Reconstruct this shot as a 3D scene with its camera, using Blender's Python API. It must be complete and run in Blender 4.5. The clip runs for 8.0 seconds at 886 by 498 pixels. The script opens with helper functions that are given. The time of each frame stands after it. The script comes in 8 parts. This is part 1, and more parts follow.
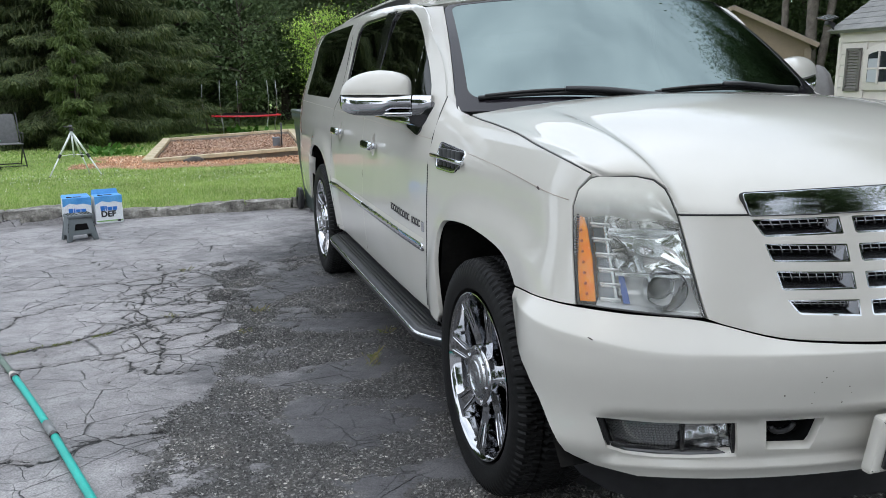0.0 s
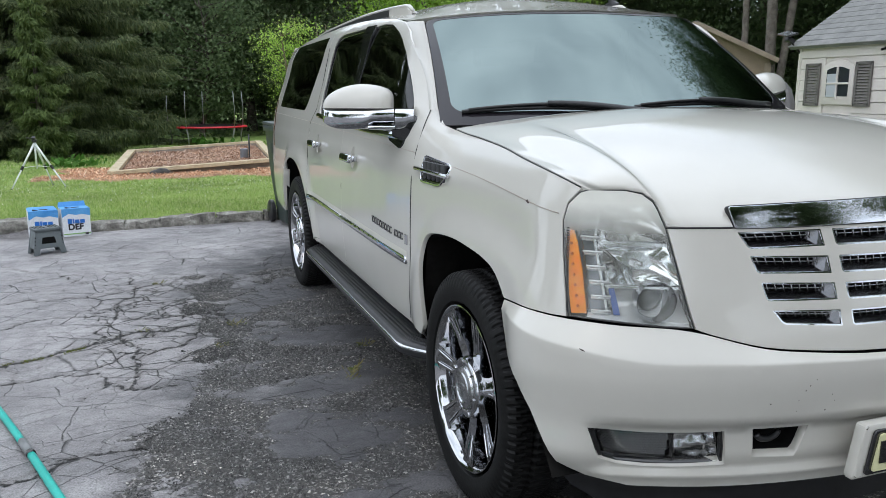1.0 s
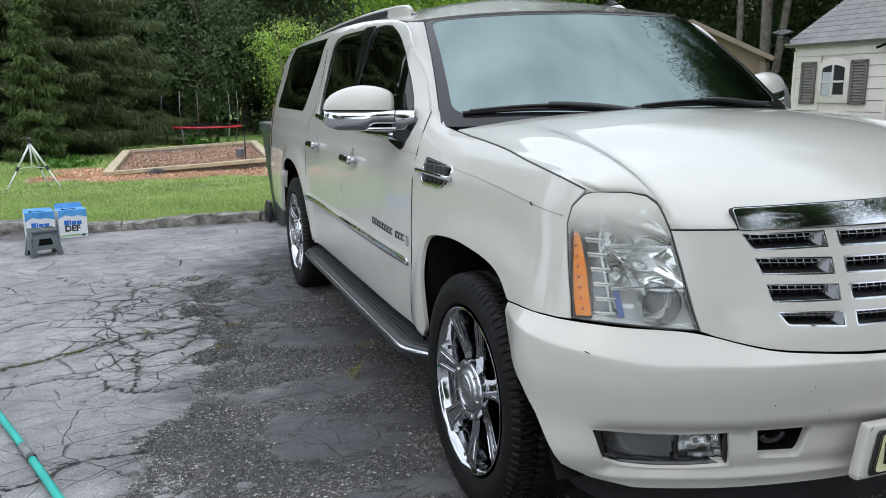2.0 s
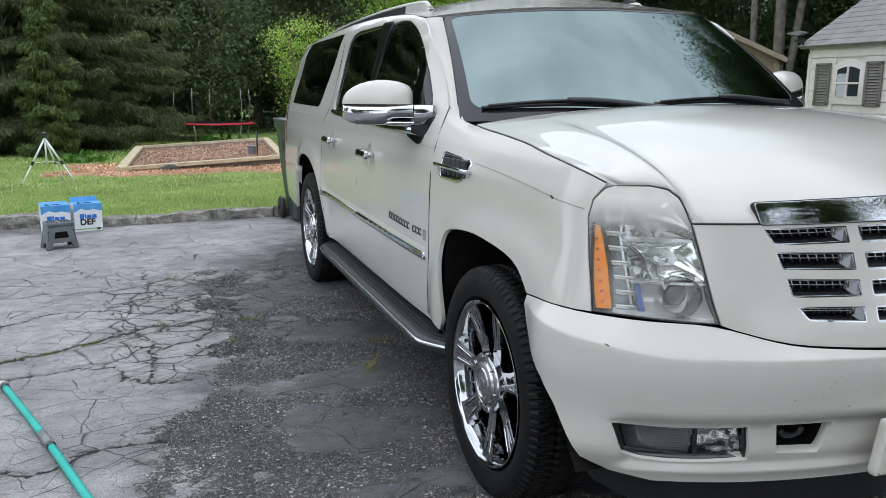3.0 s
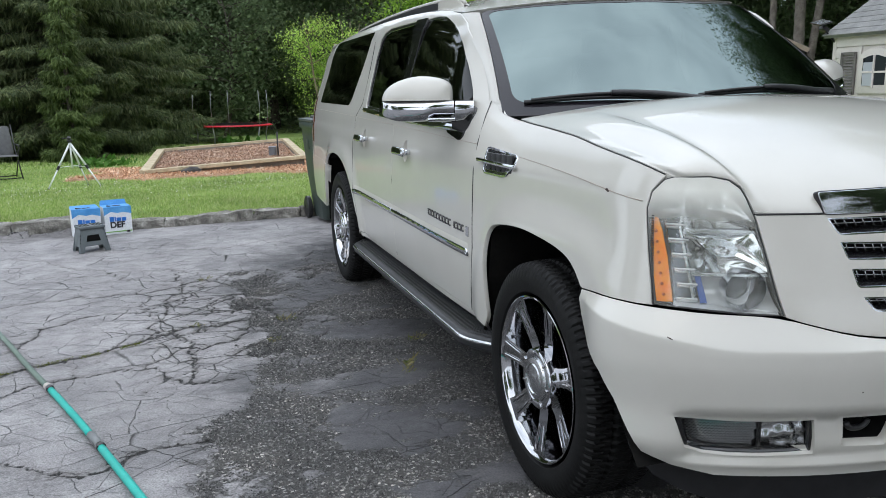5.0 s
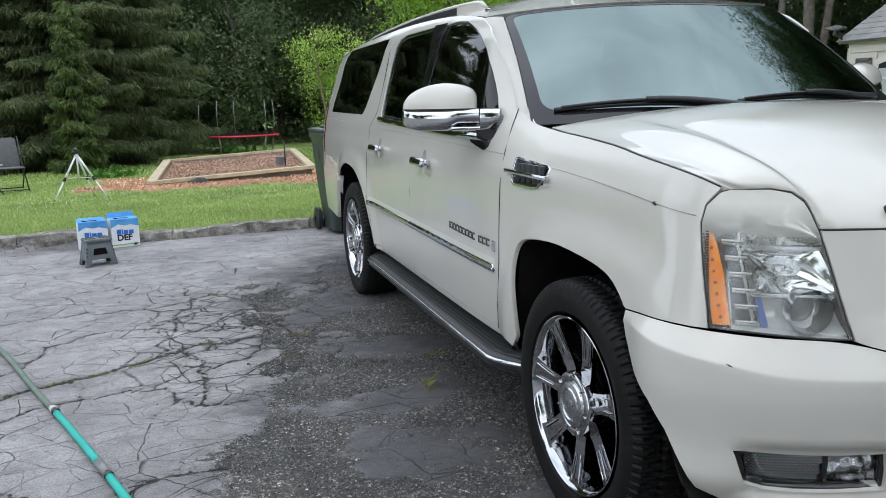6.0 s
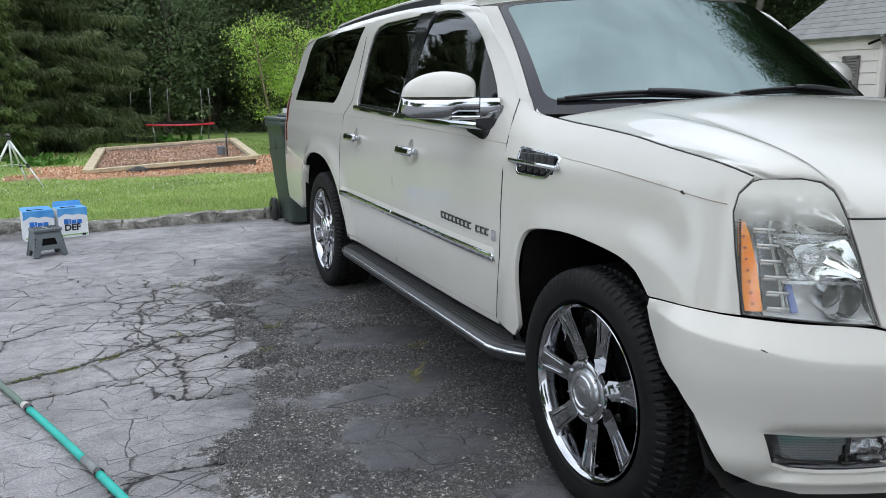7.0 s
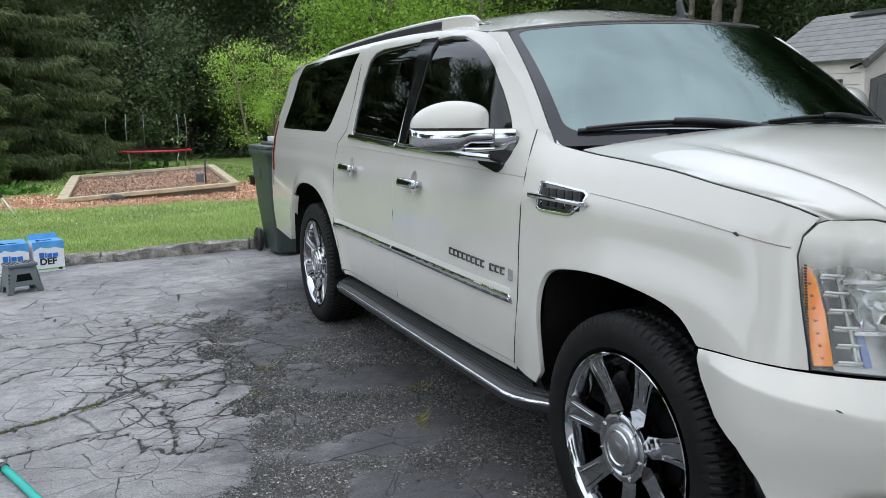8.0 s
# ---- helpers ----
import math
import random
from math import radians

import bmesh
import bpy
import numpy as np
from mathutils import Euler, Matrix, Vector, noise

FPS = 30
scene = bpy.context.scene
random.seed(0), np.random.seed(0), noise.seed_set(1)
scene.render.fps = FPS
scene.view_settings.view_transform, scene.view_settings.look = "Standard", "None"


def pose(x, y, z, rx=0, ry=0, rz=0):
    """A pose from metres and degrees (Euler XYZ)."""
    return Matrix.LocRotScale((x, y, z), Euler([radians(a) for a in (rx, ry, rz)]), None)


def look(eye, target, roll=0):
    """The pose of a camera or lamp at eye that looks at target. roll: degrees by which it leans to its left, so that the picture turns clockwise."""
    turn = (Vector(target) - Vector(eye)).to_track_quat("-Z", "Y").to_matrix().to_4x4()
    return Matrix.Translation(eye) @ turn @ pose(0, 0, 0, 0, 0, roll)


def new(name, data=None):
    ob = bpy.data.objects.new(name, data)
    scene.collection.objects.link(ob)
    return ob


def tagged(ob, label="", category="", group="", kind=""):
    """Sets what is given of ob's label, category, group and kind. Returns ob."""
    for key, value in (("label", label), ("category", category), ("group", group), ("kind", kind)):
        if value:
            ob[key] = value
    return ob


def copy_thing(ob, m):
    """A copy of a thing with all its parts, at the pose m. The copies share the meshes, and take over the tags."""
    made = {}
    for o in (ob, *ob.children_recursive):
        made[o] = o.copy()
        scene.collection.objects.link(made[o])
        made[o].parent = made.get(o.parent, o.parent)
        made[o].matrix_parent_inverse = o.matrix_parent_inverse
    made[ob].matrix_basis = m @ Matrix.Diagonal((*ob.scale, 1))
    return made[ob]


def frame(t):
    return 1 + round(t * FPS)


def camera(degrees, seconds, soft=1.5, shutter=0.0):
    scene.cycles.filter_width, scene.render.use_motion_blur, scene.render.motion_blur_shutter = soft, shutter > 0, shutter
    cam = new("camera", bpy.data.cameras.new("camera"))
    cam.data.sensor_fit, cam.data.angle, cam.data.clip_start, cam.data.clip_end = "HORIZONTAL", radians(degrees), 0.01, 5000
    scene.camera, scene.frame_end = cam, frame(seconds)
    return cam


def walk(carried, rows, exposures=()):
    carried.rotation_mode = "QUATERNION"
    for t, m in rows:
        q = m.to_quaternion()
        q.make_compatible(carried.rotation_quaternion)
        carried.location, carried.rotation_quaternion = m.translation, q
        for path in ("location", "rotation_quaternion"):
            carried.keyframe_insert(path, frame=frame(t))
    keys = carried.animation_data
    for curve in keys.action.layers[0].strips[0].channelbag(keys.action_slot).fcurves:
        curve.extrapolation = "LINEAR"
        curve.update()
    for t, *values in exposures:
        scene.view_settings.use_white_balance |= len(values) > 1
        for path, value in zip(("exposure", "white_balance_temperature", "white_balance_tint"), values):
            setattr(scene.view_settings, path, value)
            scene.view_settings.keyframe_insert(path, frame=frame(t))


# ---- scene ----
cam = camera(59.2, 8.0, 0.55)
PATH = [
    (0, (-0.836, -2.369, 1.393), (-0.246, -0.505, 0.972), -0.3),
    (0.5, (-0.852, -2.362, 1.398), (-0.231, -0.507, 0.982), -0.5),
    (1, (-0.908, -2.361, 1.401), (-0.234, -0.52, 1.009), 0.0),
    (1.2, (-0.914, -2.35, 1.415), (-0.232, -0.512, 1.02), -0.3),
    (2.3, (-0.948, -2.347, 1.404), (-0.259, -0.511, 1.01), 0.0),
    (2.5, (-0.967, -2.358, 1.391), (-0.283, -0.519, 1.001), 0.5),
    (3, (-0.965, -2.351, 1.392), (-0.302, -0.507, 0.996), 0.3),
    (3.5, (-0.971, -2.352, 1.391), (-0.321, -0.502, 0.995), 0.2),
    (4, (-0.998, -2.35, 1.388), (-0.369, -0.494, 0.989), 0.0),
    (4.5, (-1.039, -2.34, 1.384), (-0.411, -0.484, 0.986), -0.3),
    (4.7, (-1.055, -2.334, 1.384), (-0.424, -0.479, 0.982), -0.6),
    (5.8, (-1.074, -2.154, 1.38), (-0.467, -0.287, 0.995), -1.4),
    (6, (-1.086, -2.123, 1.379), (-0.474, -0.257, 1.0), -1.2),
    (6.5, (-1.216, -2.08, 1.371), (-0.525, -0.242, 0.992), -0.5),
    (7, (-1.322, -2.015, 1.365), (-0.553, -0.212, 0.966), -0.1),
    (7.5, (-1.327, -1.871, 1.384), (-0.539, -0.072, 1.005), -0.7),
    (8, (-1.36, -1.767, 1.39), (-0.533, 0.022, 1.049), -0.4),
]
walk(cam, [(t, look(eye, target, roll)) for t, eye, target, roll in PATH])

# ---- world, sun and exposure ----
scene.view_settings.exposure = 0.0
world = bpy.data.worlds.new("overcast_sky")
scene.world = world
world.use_nodes = True
wn, wl = world.node_tree.nodes, world.node_tree.links
wn.clear()
w_out, w_bg = wn.new("ShaderNodeOutputWorld"), wn.new("ShaderNodeBackground")
w_sky = wn.new("ShaderNodeTexSky")
w_sky.sky_type, w_sky.sun_disc = "NISHITA", False
w_sky.sun_elevation, w_sky.sun_rotation = radians(58), radians(215)
w_sky.air_density, w_sky.dust_density = 1.0, 3.0
w_map, w_tc, w_noise, w_ramp, w_mix = (wn.new("ShaderNodeMapping"), wn.new("ShaderNodeTexCoord"), wn.new("ShaderNodeTexNoise"),
                                       wn.new("ShaderNodeValToRGB"), wn.new("ShaderNodeMix"))
w_map.inputs["Scale"].default_value = (1.0, 1.0, 2.6)
w_noise.inputs["Scale"].default_value, w_noise.inputs["Detail"].default_value = 2.3, 6
w_ramp.color_ramp.elements[0].position, w_ramp.color_ramp.elements[1].position = 0.30, 0.72
w_ramp.color_ramp.elements[0].color, w_ramp.color_ramp.elements[1].color = (5.5, 6.3, 7.4, 1), (10.8, 11.7, 13.0, 1)
w_mix.data_type = "RGBA"
w_mix.inputs[0].default_value = 0.82
wl.new(w_tc.outputs["Generated"], w_map.inputs[0])
wl.new(w_map.outputs[0], w_noise.inputs["Vector"])
wl.new(w_noise.outputs["Fac"], w_ramp.inputs[0])
wl.new(w_sky.outputs[0], w_mix.inputs[6])
wl.new(w_ramp.outputs[0], w_mix.inputs[7])
wl.new(w_mix.outputs[2], w_bg.inputs["Color"])
w_bg.inputs["Strength"].default_value = 0.200
wl.new(w_bg.outputs[0], w_out.inputs[0])

sun = new("sun", bpy.data.lights.new("sun", "SUN"))
sun.data.energy, sun.data.angle, sun.data.color = 0.5, radians(160), (0.99, 1.0, 0.99)
sun.matrix_world = look((-6.5, -5.5, 13.5), (0, 0, 0))


# ---- materials ----
def shader(name, base, rough=0.5, metal=0.0, **sockets):
    m = bpy.data.materials.new(name)
    m.use_nodes = True
    b = m.node_tree.nodes["Principled BSDF"]
    b.inputs["Base Color"].default_value = (*base, 1)
    b.inputs["Roughness"].default_value, b.inputs["Metallic"].default_value = rough, metal
    for key, value in sockets.items():
        b.inputs[key.replace("_", " ")].default_value = value
    return m


def node(m, kind, **values):
    n = m.node_tree.nodes.new(kind)
    for key, value in values.items():
        n.inputs[key.replace("_", " ")].default_value = value
    return n


def wire(m, a, b):
    m.node_tree.links.new(a, b)


def coords(m, scale=(1, 1, 1), world_space=True):
    """Place in metres, stretched."""
    mp = node(m, "ShaderNodeMapping")
    mp.inputs["Scale"].default_value = scale
    if world_space:
        wire(m, node(m, "ShaderNodeNewGeometry").outputs["Position"], mp.inputs[0])
    else:
        wire(m, node(m, "ShaderNodeTexCoord").outputs["Object"], mp.inputs[0])
    return mp.outputs[0]


def mottle(m, colors, scale, detail=5, where=None, low=0.3, high=0.7, rough=0.6):
    """A noise that runs through the given colours. Returns the colour and the noise."""
    n = node(m, "ShaderNodeTexNoise", Scale=scale, Detail=detail, Roughness=rough)
    wire(m, where or coords(m), n.inputs["Vector"])
    r = node(m, "ShaderNodeValToRGB")
    els = r.color_ramp.elements
    els[0].position, els[1].position = low, high
    while len(els) < len(colors):
        els.new(0.5)
    for i, c in enumerate(colors):
        els[i].position = low + (high - low) * i / (len(colors) - 1)
        els[i].color = (*c, 1)
    wire(m, n.outputs["Fac"], r.inputs[0])
    return r.outputs[0], n.outputs["Fac"]


def blend(m, fac, a, b, kind="MIX"):
    x = node(m, "ShaderNodeMix")
    x.data_type, x.blend_type = "RGBA", kind
    for sock, v in ((x.inputs[0], fac), (x.inputs[6], a), (x.inputs[7], b)):
        if isinstance(v, (int, float)):
            sock.default_value = v
        elif isinstance(v, tuple):
            sock.default_value = (*v, 1)
        else:
            wire(m, v, sock)
    return x.outputs[2]


def sharpen(m, value, low, high, a=0.0, b=1.0):
    r = node(m, "ShaderNodeMapRange")
    r.interpolation_type = "SMOOTHSTEP"
    for i, v in enumerate((low, high, a, b)):
        r.inputs[1 + i].default_value = v
    wire(m, value, r.inputs[0])
    return r.outputs[0]


def paint_on(m, color=None, rough=None, bump=None, strength=0.3, distance=0.01):
    b = m.node_tree.nodes["Principled BSDF"]
    if color is not None:
        wire(m, color, b.inputs["Base Color"])
    if rough is not None:
        wire(m, rough, b.inputs["Roughness"])
    if bump is not None:
        k = node(m, "ShaderNodeBump", Strength=strength, Distance=distance)
        wire(m, bump, k.inputs["Height"])
        wire(m, k.outputs[0], b.inputs["Normal"])
    return m


def grainy(name, colors, scale, rough=0.7, bump_scale=60, strength=0.3, distance=0.005, metal=0.0, local=False, **sockets):
    m = shader(name, colors[0], rough, metal, **sockets)
    where = coords(m, world_space=not local)
    c, _ = mottle(m, colors, scale, where=where)
    c2, f = mottle(m, [(0.75,) * 3, (1.2,) * 3], bump_scale, 3, where)
    return paint_on(m, blend(m, 0.6, c, c2, "MULTIPLY"), bump=f, strength=strength, distance=distance)


def panes(name, tint, gloss=0.02, ior=1.5, haze=None, sheen=(1, 1, 1)):
    """Thin tinted glass: what is seen through it is tinted, and it mirrors by its angle."""
    m = bpy.data.materials.new(name)
    m.use_nodes = True
    nt = m.node_tree
    nt.nodes.clear()
    out, tr, gl = nt.nodes.new("ShaderNodeOutputMaterial"), nt.nodes.new("ShaderNodeBsdfTransparent"), nt.nodes.new("ShaderNodeBsdfGlossy")
    fr, mx = nt.nodes.new("ShaderNodeLayerWeight"), nt.nodes.new("ShaderNodeMixShader")
    pw, ma = nt.nodes.new("ShaderNodeMath"), nt.nodes.new("ShaderNodeMath")
    tr.inputs[0].default_value = (*tint, 1)
    gl.inputs["Roughness"].default_value = gloss
    gl.inputs["Color"].default_value = (*sheen, 1)
    fr.inputs["Blend"].default_value = 0.5
    f0 = ((ior - 1) / (ior + 1)) ** 2
    pw.operation, ma.operation = "POWER", "MULTIPLY_ADD"
    pw.inputs[1].default_value, ma.inputs[1].default_value, ma.inputs[2].default_value = 4.5, 1 - f0, f0
    nt.links.new(fr.outputs["Facing"], pw.inputs[0])
    nt.links.new(pw.outputs[0], ma.inputs[0])
    nt.links.new(ma.outputs[0], mx.inputs[0])
    nt.links.new(tr.outputs[0], mx.inputs[1])
    nt.links.new(gl.outputs[0], mx.inputs[2])
    last = mx.outputs[0]
    if haze:
        df, mh, mp, nz, rp = (nt.nodes.new("ShaderNodeBsdfDiffuse"), nt.nodes.new("ShaderNodeMixShader"), nt.nodes.new("ShaderNodeNewGeometry"),
                              nt.nodes.new("ShaderNodeTexNoise"), nt.nodes.new("ShaderNodeMapRange"))
        df.inputs[0].default_value = (*haze[0], 1)
        nz.inputs["Scale"].default_value, nz.inputs["Detail"].default_value = haze[1], 5
        nt.links.new(mp.outputs["Position"], nz.inputs["Vector"])
        rp.inputs[1].default_value, rp.inputs[2].default_value, rp.inputs[3].default_value, rp.inputs[4].default_value = 0.3, 0.75, haze[2], haze[3]
        nt.links.new(nz.outputs["Fac"], rp.inputs[0])
        amount = rp.outputs[0]
        if len(haze) > 4:                       # more of it higher up
            sp, rz, ad = nt.nodes.new("ShaderNodeSeparateXYZ"), nt.nodes.new("ShaderNodeMapRange"), nt.nodes.new("ShaderNodeMath")
            nt.links.new(mp.outputs["Position"], sp.inputs[0])
            for k, v in enumerate((haze[4], haze[5], 0.0, haze[6])):
                rz.inputs[1 + k].default_value = v
            nt.links.new(sp.outputs[2], rz.inputs[0])
            nt.links.new(amount, ad.inputs[0])
            nt.links.new(rz.outputs[0], ad.inputs[1])
            amount = ad.outputs[0]
        nt.links.new(amount, mh.inputs[0])
        nt.links.new(last, mh.inputs[1])
        nt.links.new(df.outputs[0], mh.inputs[2])
        last = mh.outputs[0]
    nt.links.new(last, out.inputs[0])
    return m


PEARL = shader("pearl_white_paint", (0.565, 0.545, 0.493), 0.34, Specular_IOR_Level=0.12, Coat_Weight=1.0, Coat_Roughness=0.02, Coat_IOR=1.52)
_c, _f = mottle(PEARL, [(0.550, 0.530, 0.478), (0.580, 0.560, 0.508)], 3.0)
_, _g = mottle(PEARL, [(0, 0, 0), (1, 1, 1)], 900, 2)
paint_on(PEARL, _c, bump=_g, strength=0.02, distance=0.0005)
CHROME = shader("chrome", (0.56, 0.57, 0.59), 0.04, 1.0)
DARK_CHROME = shader("dark_chrome", (0.16, 0.16, 0.165), 0.12, 1.0)
WHEEL_CHROME = shader("wheel_chrome", (0.50, 0.505, 0.52), 0.06, 1.0)
DULL_CHROME = shader("satin_silver", (0.55, 0.56, 0.57), 0.25, 1.0)
BLACK = grainy("black_plastic", [(0.012, 0.012, 0.013), (0.022, 0.022, 0.024)], 20, 0.36, 400, 0.2, 0.001)
GLOSS_BLACK = shader("gloss_black", (0.008, 0.008, 0.009), 0.08, Coat_Weight=0.6)
PILLAR_BLACK = shader("satin_black", (0.006, 0.006, 0.007), 0.10, Specular_IOR_Level=0.35)
SEAL = shader("rubber_seal", (0.012, 0.012, 0.012), 0.45)
RUBBER = grainy("tyre_rubber", [(0.004, 0.004, 0.004), (0.010, 0.0098, 0.0096)], 14, 0.55, 160, 0.35, 0.002, Specular_IOR_Level=0.18)
LINER = grainy("wheel_well_liner", [(0.006, 0.006, 0.006), (0.014, 0.013, 0.012)], 9, 0.9, 60, 0.4, 0.004, Specular_IOR_Level=0.1)
UNDER = shader("underside", (0.006, 0.006, 0.006), 0.9, Specular_IOR_Level=0.1)
PRIVACY = panes("privacy_glass", (0.010, 0.011, 0.011), 0.02, 1.3, None, (.62, .64, .64))
FRONT_TINT = panes("front_door_glass", (0.05, 0.06, 0.058))
SCREEN = panes("windshield_glass", (0.30, 0.36, 0.35), 0.0, 90.0, None, (0.20, 0.245, 0.24))     # mirror-tinted: dim, broad reflection
FRIT = shader("windshield_border", (0.016, 0.014, 0.018), 0.10)
LENS = panes("lamp_lens", (0.94, 0.95, 0.93), 0.03, 1.5, ((0.84, 0.83, 0.75), 9.0, 0.05, 0.17, 1.015, 1.115, 0.68))
CLEAR = panes("clear_lens", (0.95, 0.95, 0.95), 0.02)
AMBER = shader("amber_reflector", (0.9, 0.28, 0.01), 0.2, Coat_Weight=0.3)
paint_on(AMBER, mottle(AMBER, [(0.95, 0.22, 0.004), (1.0, 0.36, 0.012)], 45)[0])
AMBER_DARK = shader("amber_dots", (0.45, 0.09, 0.004), 0.3)
RED_LENS = shader("red_lens", (0.25, 0.006, 0.008), 0.12, Coat_Weight=1.0)
LAMP_GREY = shader("lamp_housing", (0.62, 0.64, 0.66), 0.22, 0.85)
LAMP_SILVER = shader("lamp_silver", (0.72, 0.73, 0.74), 0.15, 0.25)
LAMP_SLATE = shader("lamp_slate", (0.10, 0.115, 0.135), 0.2, 0.6)
BOWL = shader("lamp_reflector", (0.82, 0.83, 0.83), 0.05, 1.0)
BLUE_LENS = shader("blue_lamp_strip", (0.10, 0.16, 0.42), 0.2)
CABIN = grainy("cabin_trim", [(0.10, 0.098, 0.09), (0.16, 0.155, 0.14)], 12, 0.7, 200, 0.2, 0.002)
SEAT = grainy("seat_leather", [(0.22, 0.20, 0.17), (0.30, 0.28, 0.24)], 9, 0.5, 120, 0.3, 0.003)
CHIP_RED = shader("bare_chip", (0.05, 0.03, 0.025), 0.6)
PIN_GREY = shader("pinstripe", (0.36, 0.30, 0.25), 0.4)


# ---- building blocks ----
def mesh_object(name, verts, faces, material, parent=None, label="", smooth=False, normals=None):
    me = bpy.data.meshes.new(name)
    me.from_pydata([tuple(v) for v in verts], [], faces)
    me.materials.append(material)
    if smooth or normals is not None:
        me.polygons.foreach_set("use_smooth", [True] * len(me.polygons))
    me.update()
    if normals is not None:
        me.normals_split_custom_set_from_vertices([tuple(n) for n in normals])
    ob = new(name, me)
    ob.parent = parent
    if label:
        tagged(ob, label)
    return ob


def part(name, bm, material, parent, label="", smooth=None):
    """One bmesh as one mesh object. smooth: the angle in degrees up to which edges are shaded round."""
    me = bpy.data.meshes.new(name)
    if smooth is not None:
        for f in bm.faces:
            f.smooth = True
        for e in bm.edges:
            e.smooth = len(e.link_faces) == 2 and e.calc_face_angle(0) < radians(smooth)
    bm.to_mesh(me)
    bm.free()
    me.materials.append(material)
    ob = new(name, me)
    ob.parent = parent
    if label:
        tagged(ob, label)
    return ob


def thing(name, m, label, category, group="", kind=""):
    ob = new(name)
    ob.empty_display_size = 0.1
    ob.matrix_world = m
    return tagged(ob, label, category, group, kind)


def box(bm, size, m=None, bevel=0.0, segments=2):
    """A box of that size about the origin, moved by m, with rounded edges."""
    made = bmesh.ops.create_cube(bm, size=1.0)
    vs = made["verts"]
    bmesh.ops.scale(bm, vec=size, verts=vs)
    if bevel:
        es = list({e for v in vs for e in v.link_edges})
        r = bmesh.ops.bevel(bm, geom=es, offset=bevel, segments=segments, profile=0.5, affect="EDGES")
        vs = list({v for f in r["faces"] for v in f.verts} | {v for v in vs if v.is_valid})
    if m is not None:
        bmesh.ops.transform(bm, matrix=m, verts=vs)
    return vs


def tube(bm, path, radius, sides=8, close=True):
    """A tube along a line of points; radius is a number or one for each point."""
    path = [Vector(p) for p in path]
    radii = radius if isinstance(radius, (list, tuple)) else [radius] * len(path)
    rings, side = [], None
    for i, p in enumerate(path):
        way = (path[min(i + 1, len(path) - 1)] - path[max(i - 1, 0)]).normalized()
        if side is None:
            side = way.orthogonal().normalized()
        side = (side - way * side.dot(way)).normalized()
        up = way.cross(side)
        rings.append([bm.verts.new(p + radii[i] * (side * math.cos(2 * math.pi * k / sides) + up * math.sin(2 * math.pi * k / sides))) for k in range(sides)])
    for a, b in zip(rings, rings[1:]):
        for k in range(sides):
            bm.faces.new((a[k], a[(k + 1) % sides], b[(k + 1) % sides], b[k]))
    if close:
        bm.faces.new(rings[0][::-1])
        bm.faces.new(rings[-1])
    return bm


def lathe(bm, profile, steps, axis="x", wobble=None):
    """Turns a line of (along, radius) about an axis. wobble(angle, i) changes the radius."""
    rings = []
    for k in range(steps):
        a = 2 * math.pi * k / steps
        ring = []
        for i, (h, r) in enumerate(profile):
            q = r + (wobble(a, i) if wobble else 0)
            c, s = q * math.cos(a), q * math.sin(a)
            ring.append(bm.verts.new((h, c, s) if axis == "x" else (c, s, h)))
        rings.append(ring)
    for k in range(steps):
        a, b = rings[k], rings[(k + 1) % steps]
        for i in range(len(profile) - 1):
            bm.faces.new((a[i], a[i + 1], b[i + 1], b[i]))
    return bm


def extrude_outline(bm, outline, depth, m=None, bevel=0.0):
    """A flat outline in x and y made into a slab from z 0 to depth."""
    low = [bm.verts.new((x, y, 0)) for x, y in outline]
    f = bm.faces.new(low)
    r = bmesh.ops.extrude_face_region(bm, geom=[f])
    top = [v for v in r["geom"] if isinstance(v, bmesh.types.BMVert)]
    bmesh.ops.translate(bm, vec=(0, 0, depth), verts=top)
    vs = low + top
    bmesh.ops.recalc_face_normals(bm, faces=list({g for v in vs for g in v.link_faces}))
    if bevel:
        es = list({e for v in vs for e in v.link_edges})
        r = bmesh.ops.bevel(bm, geom=es, offset=bevel, segments=2, profile=0.5, affect="EDGES")
        vs = list({v for g in r["faces"] for v in g.verts} | {v for v in vs if v.is_valid})
    if m is not None:
        bmesh.ops.transform(bm, matrix=m, verts=vs)
    return vs


def sstep(a, b, v):
    t = min(1.0, max(0.0, (v - a) / (b - a)))
    return t * t * (3 - 2 * t)


def spline(xs, ys):
    """A natural cubic through a few points."""
    n = len(xs)
    h = [xs[i + 1] - xs[i] for i in range(n - 1)]
    A, r = np.zeros((n, n)), np.zeros(n)
    A[0, 0] = A[-1, -1] = 1
    for i in range(1, n - 1):
        A[i, i - 1], A[i, i], A[i, i + 1] = h[i - 1], 2 * (h[i - 1] + h[i]), h[i]
        r[i] = 6 * ((ys[i + 1] - ys[i]) / h[i] - (ys[i] - ys[i - 1]) / h[i - 1])
    m = [float(v) for v in np.linalg.solve(A, r)]

    def f(x):
        x, i = min(max(x, xs[0]), xs[-1]), 0
        while i < n - 2 and x > xs[i + 1]:
            i += 1
        a, b = xs[i + 1] - x, x - xs[i]
        return (m[i] * a ** 3 + m[i + 1] * b ** 3) / (6 * h[i]) + (ys[i] / h[i] - m[i] * h[i] / 6) * a + (ys[i + 1] / h[i] - m[i + 1] * h[i] / 6) * b
    return f


# ---- ground ----
lawn_z = spline([6.2, 6.6, 8.5, 11.2, 15, 22, 33, 60, 150, 400], [.11, .12, .05, -.06, -.17, -.33, -.60, -1.0, -2.0, -4.0])


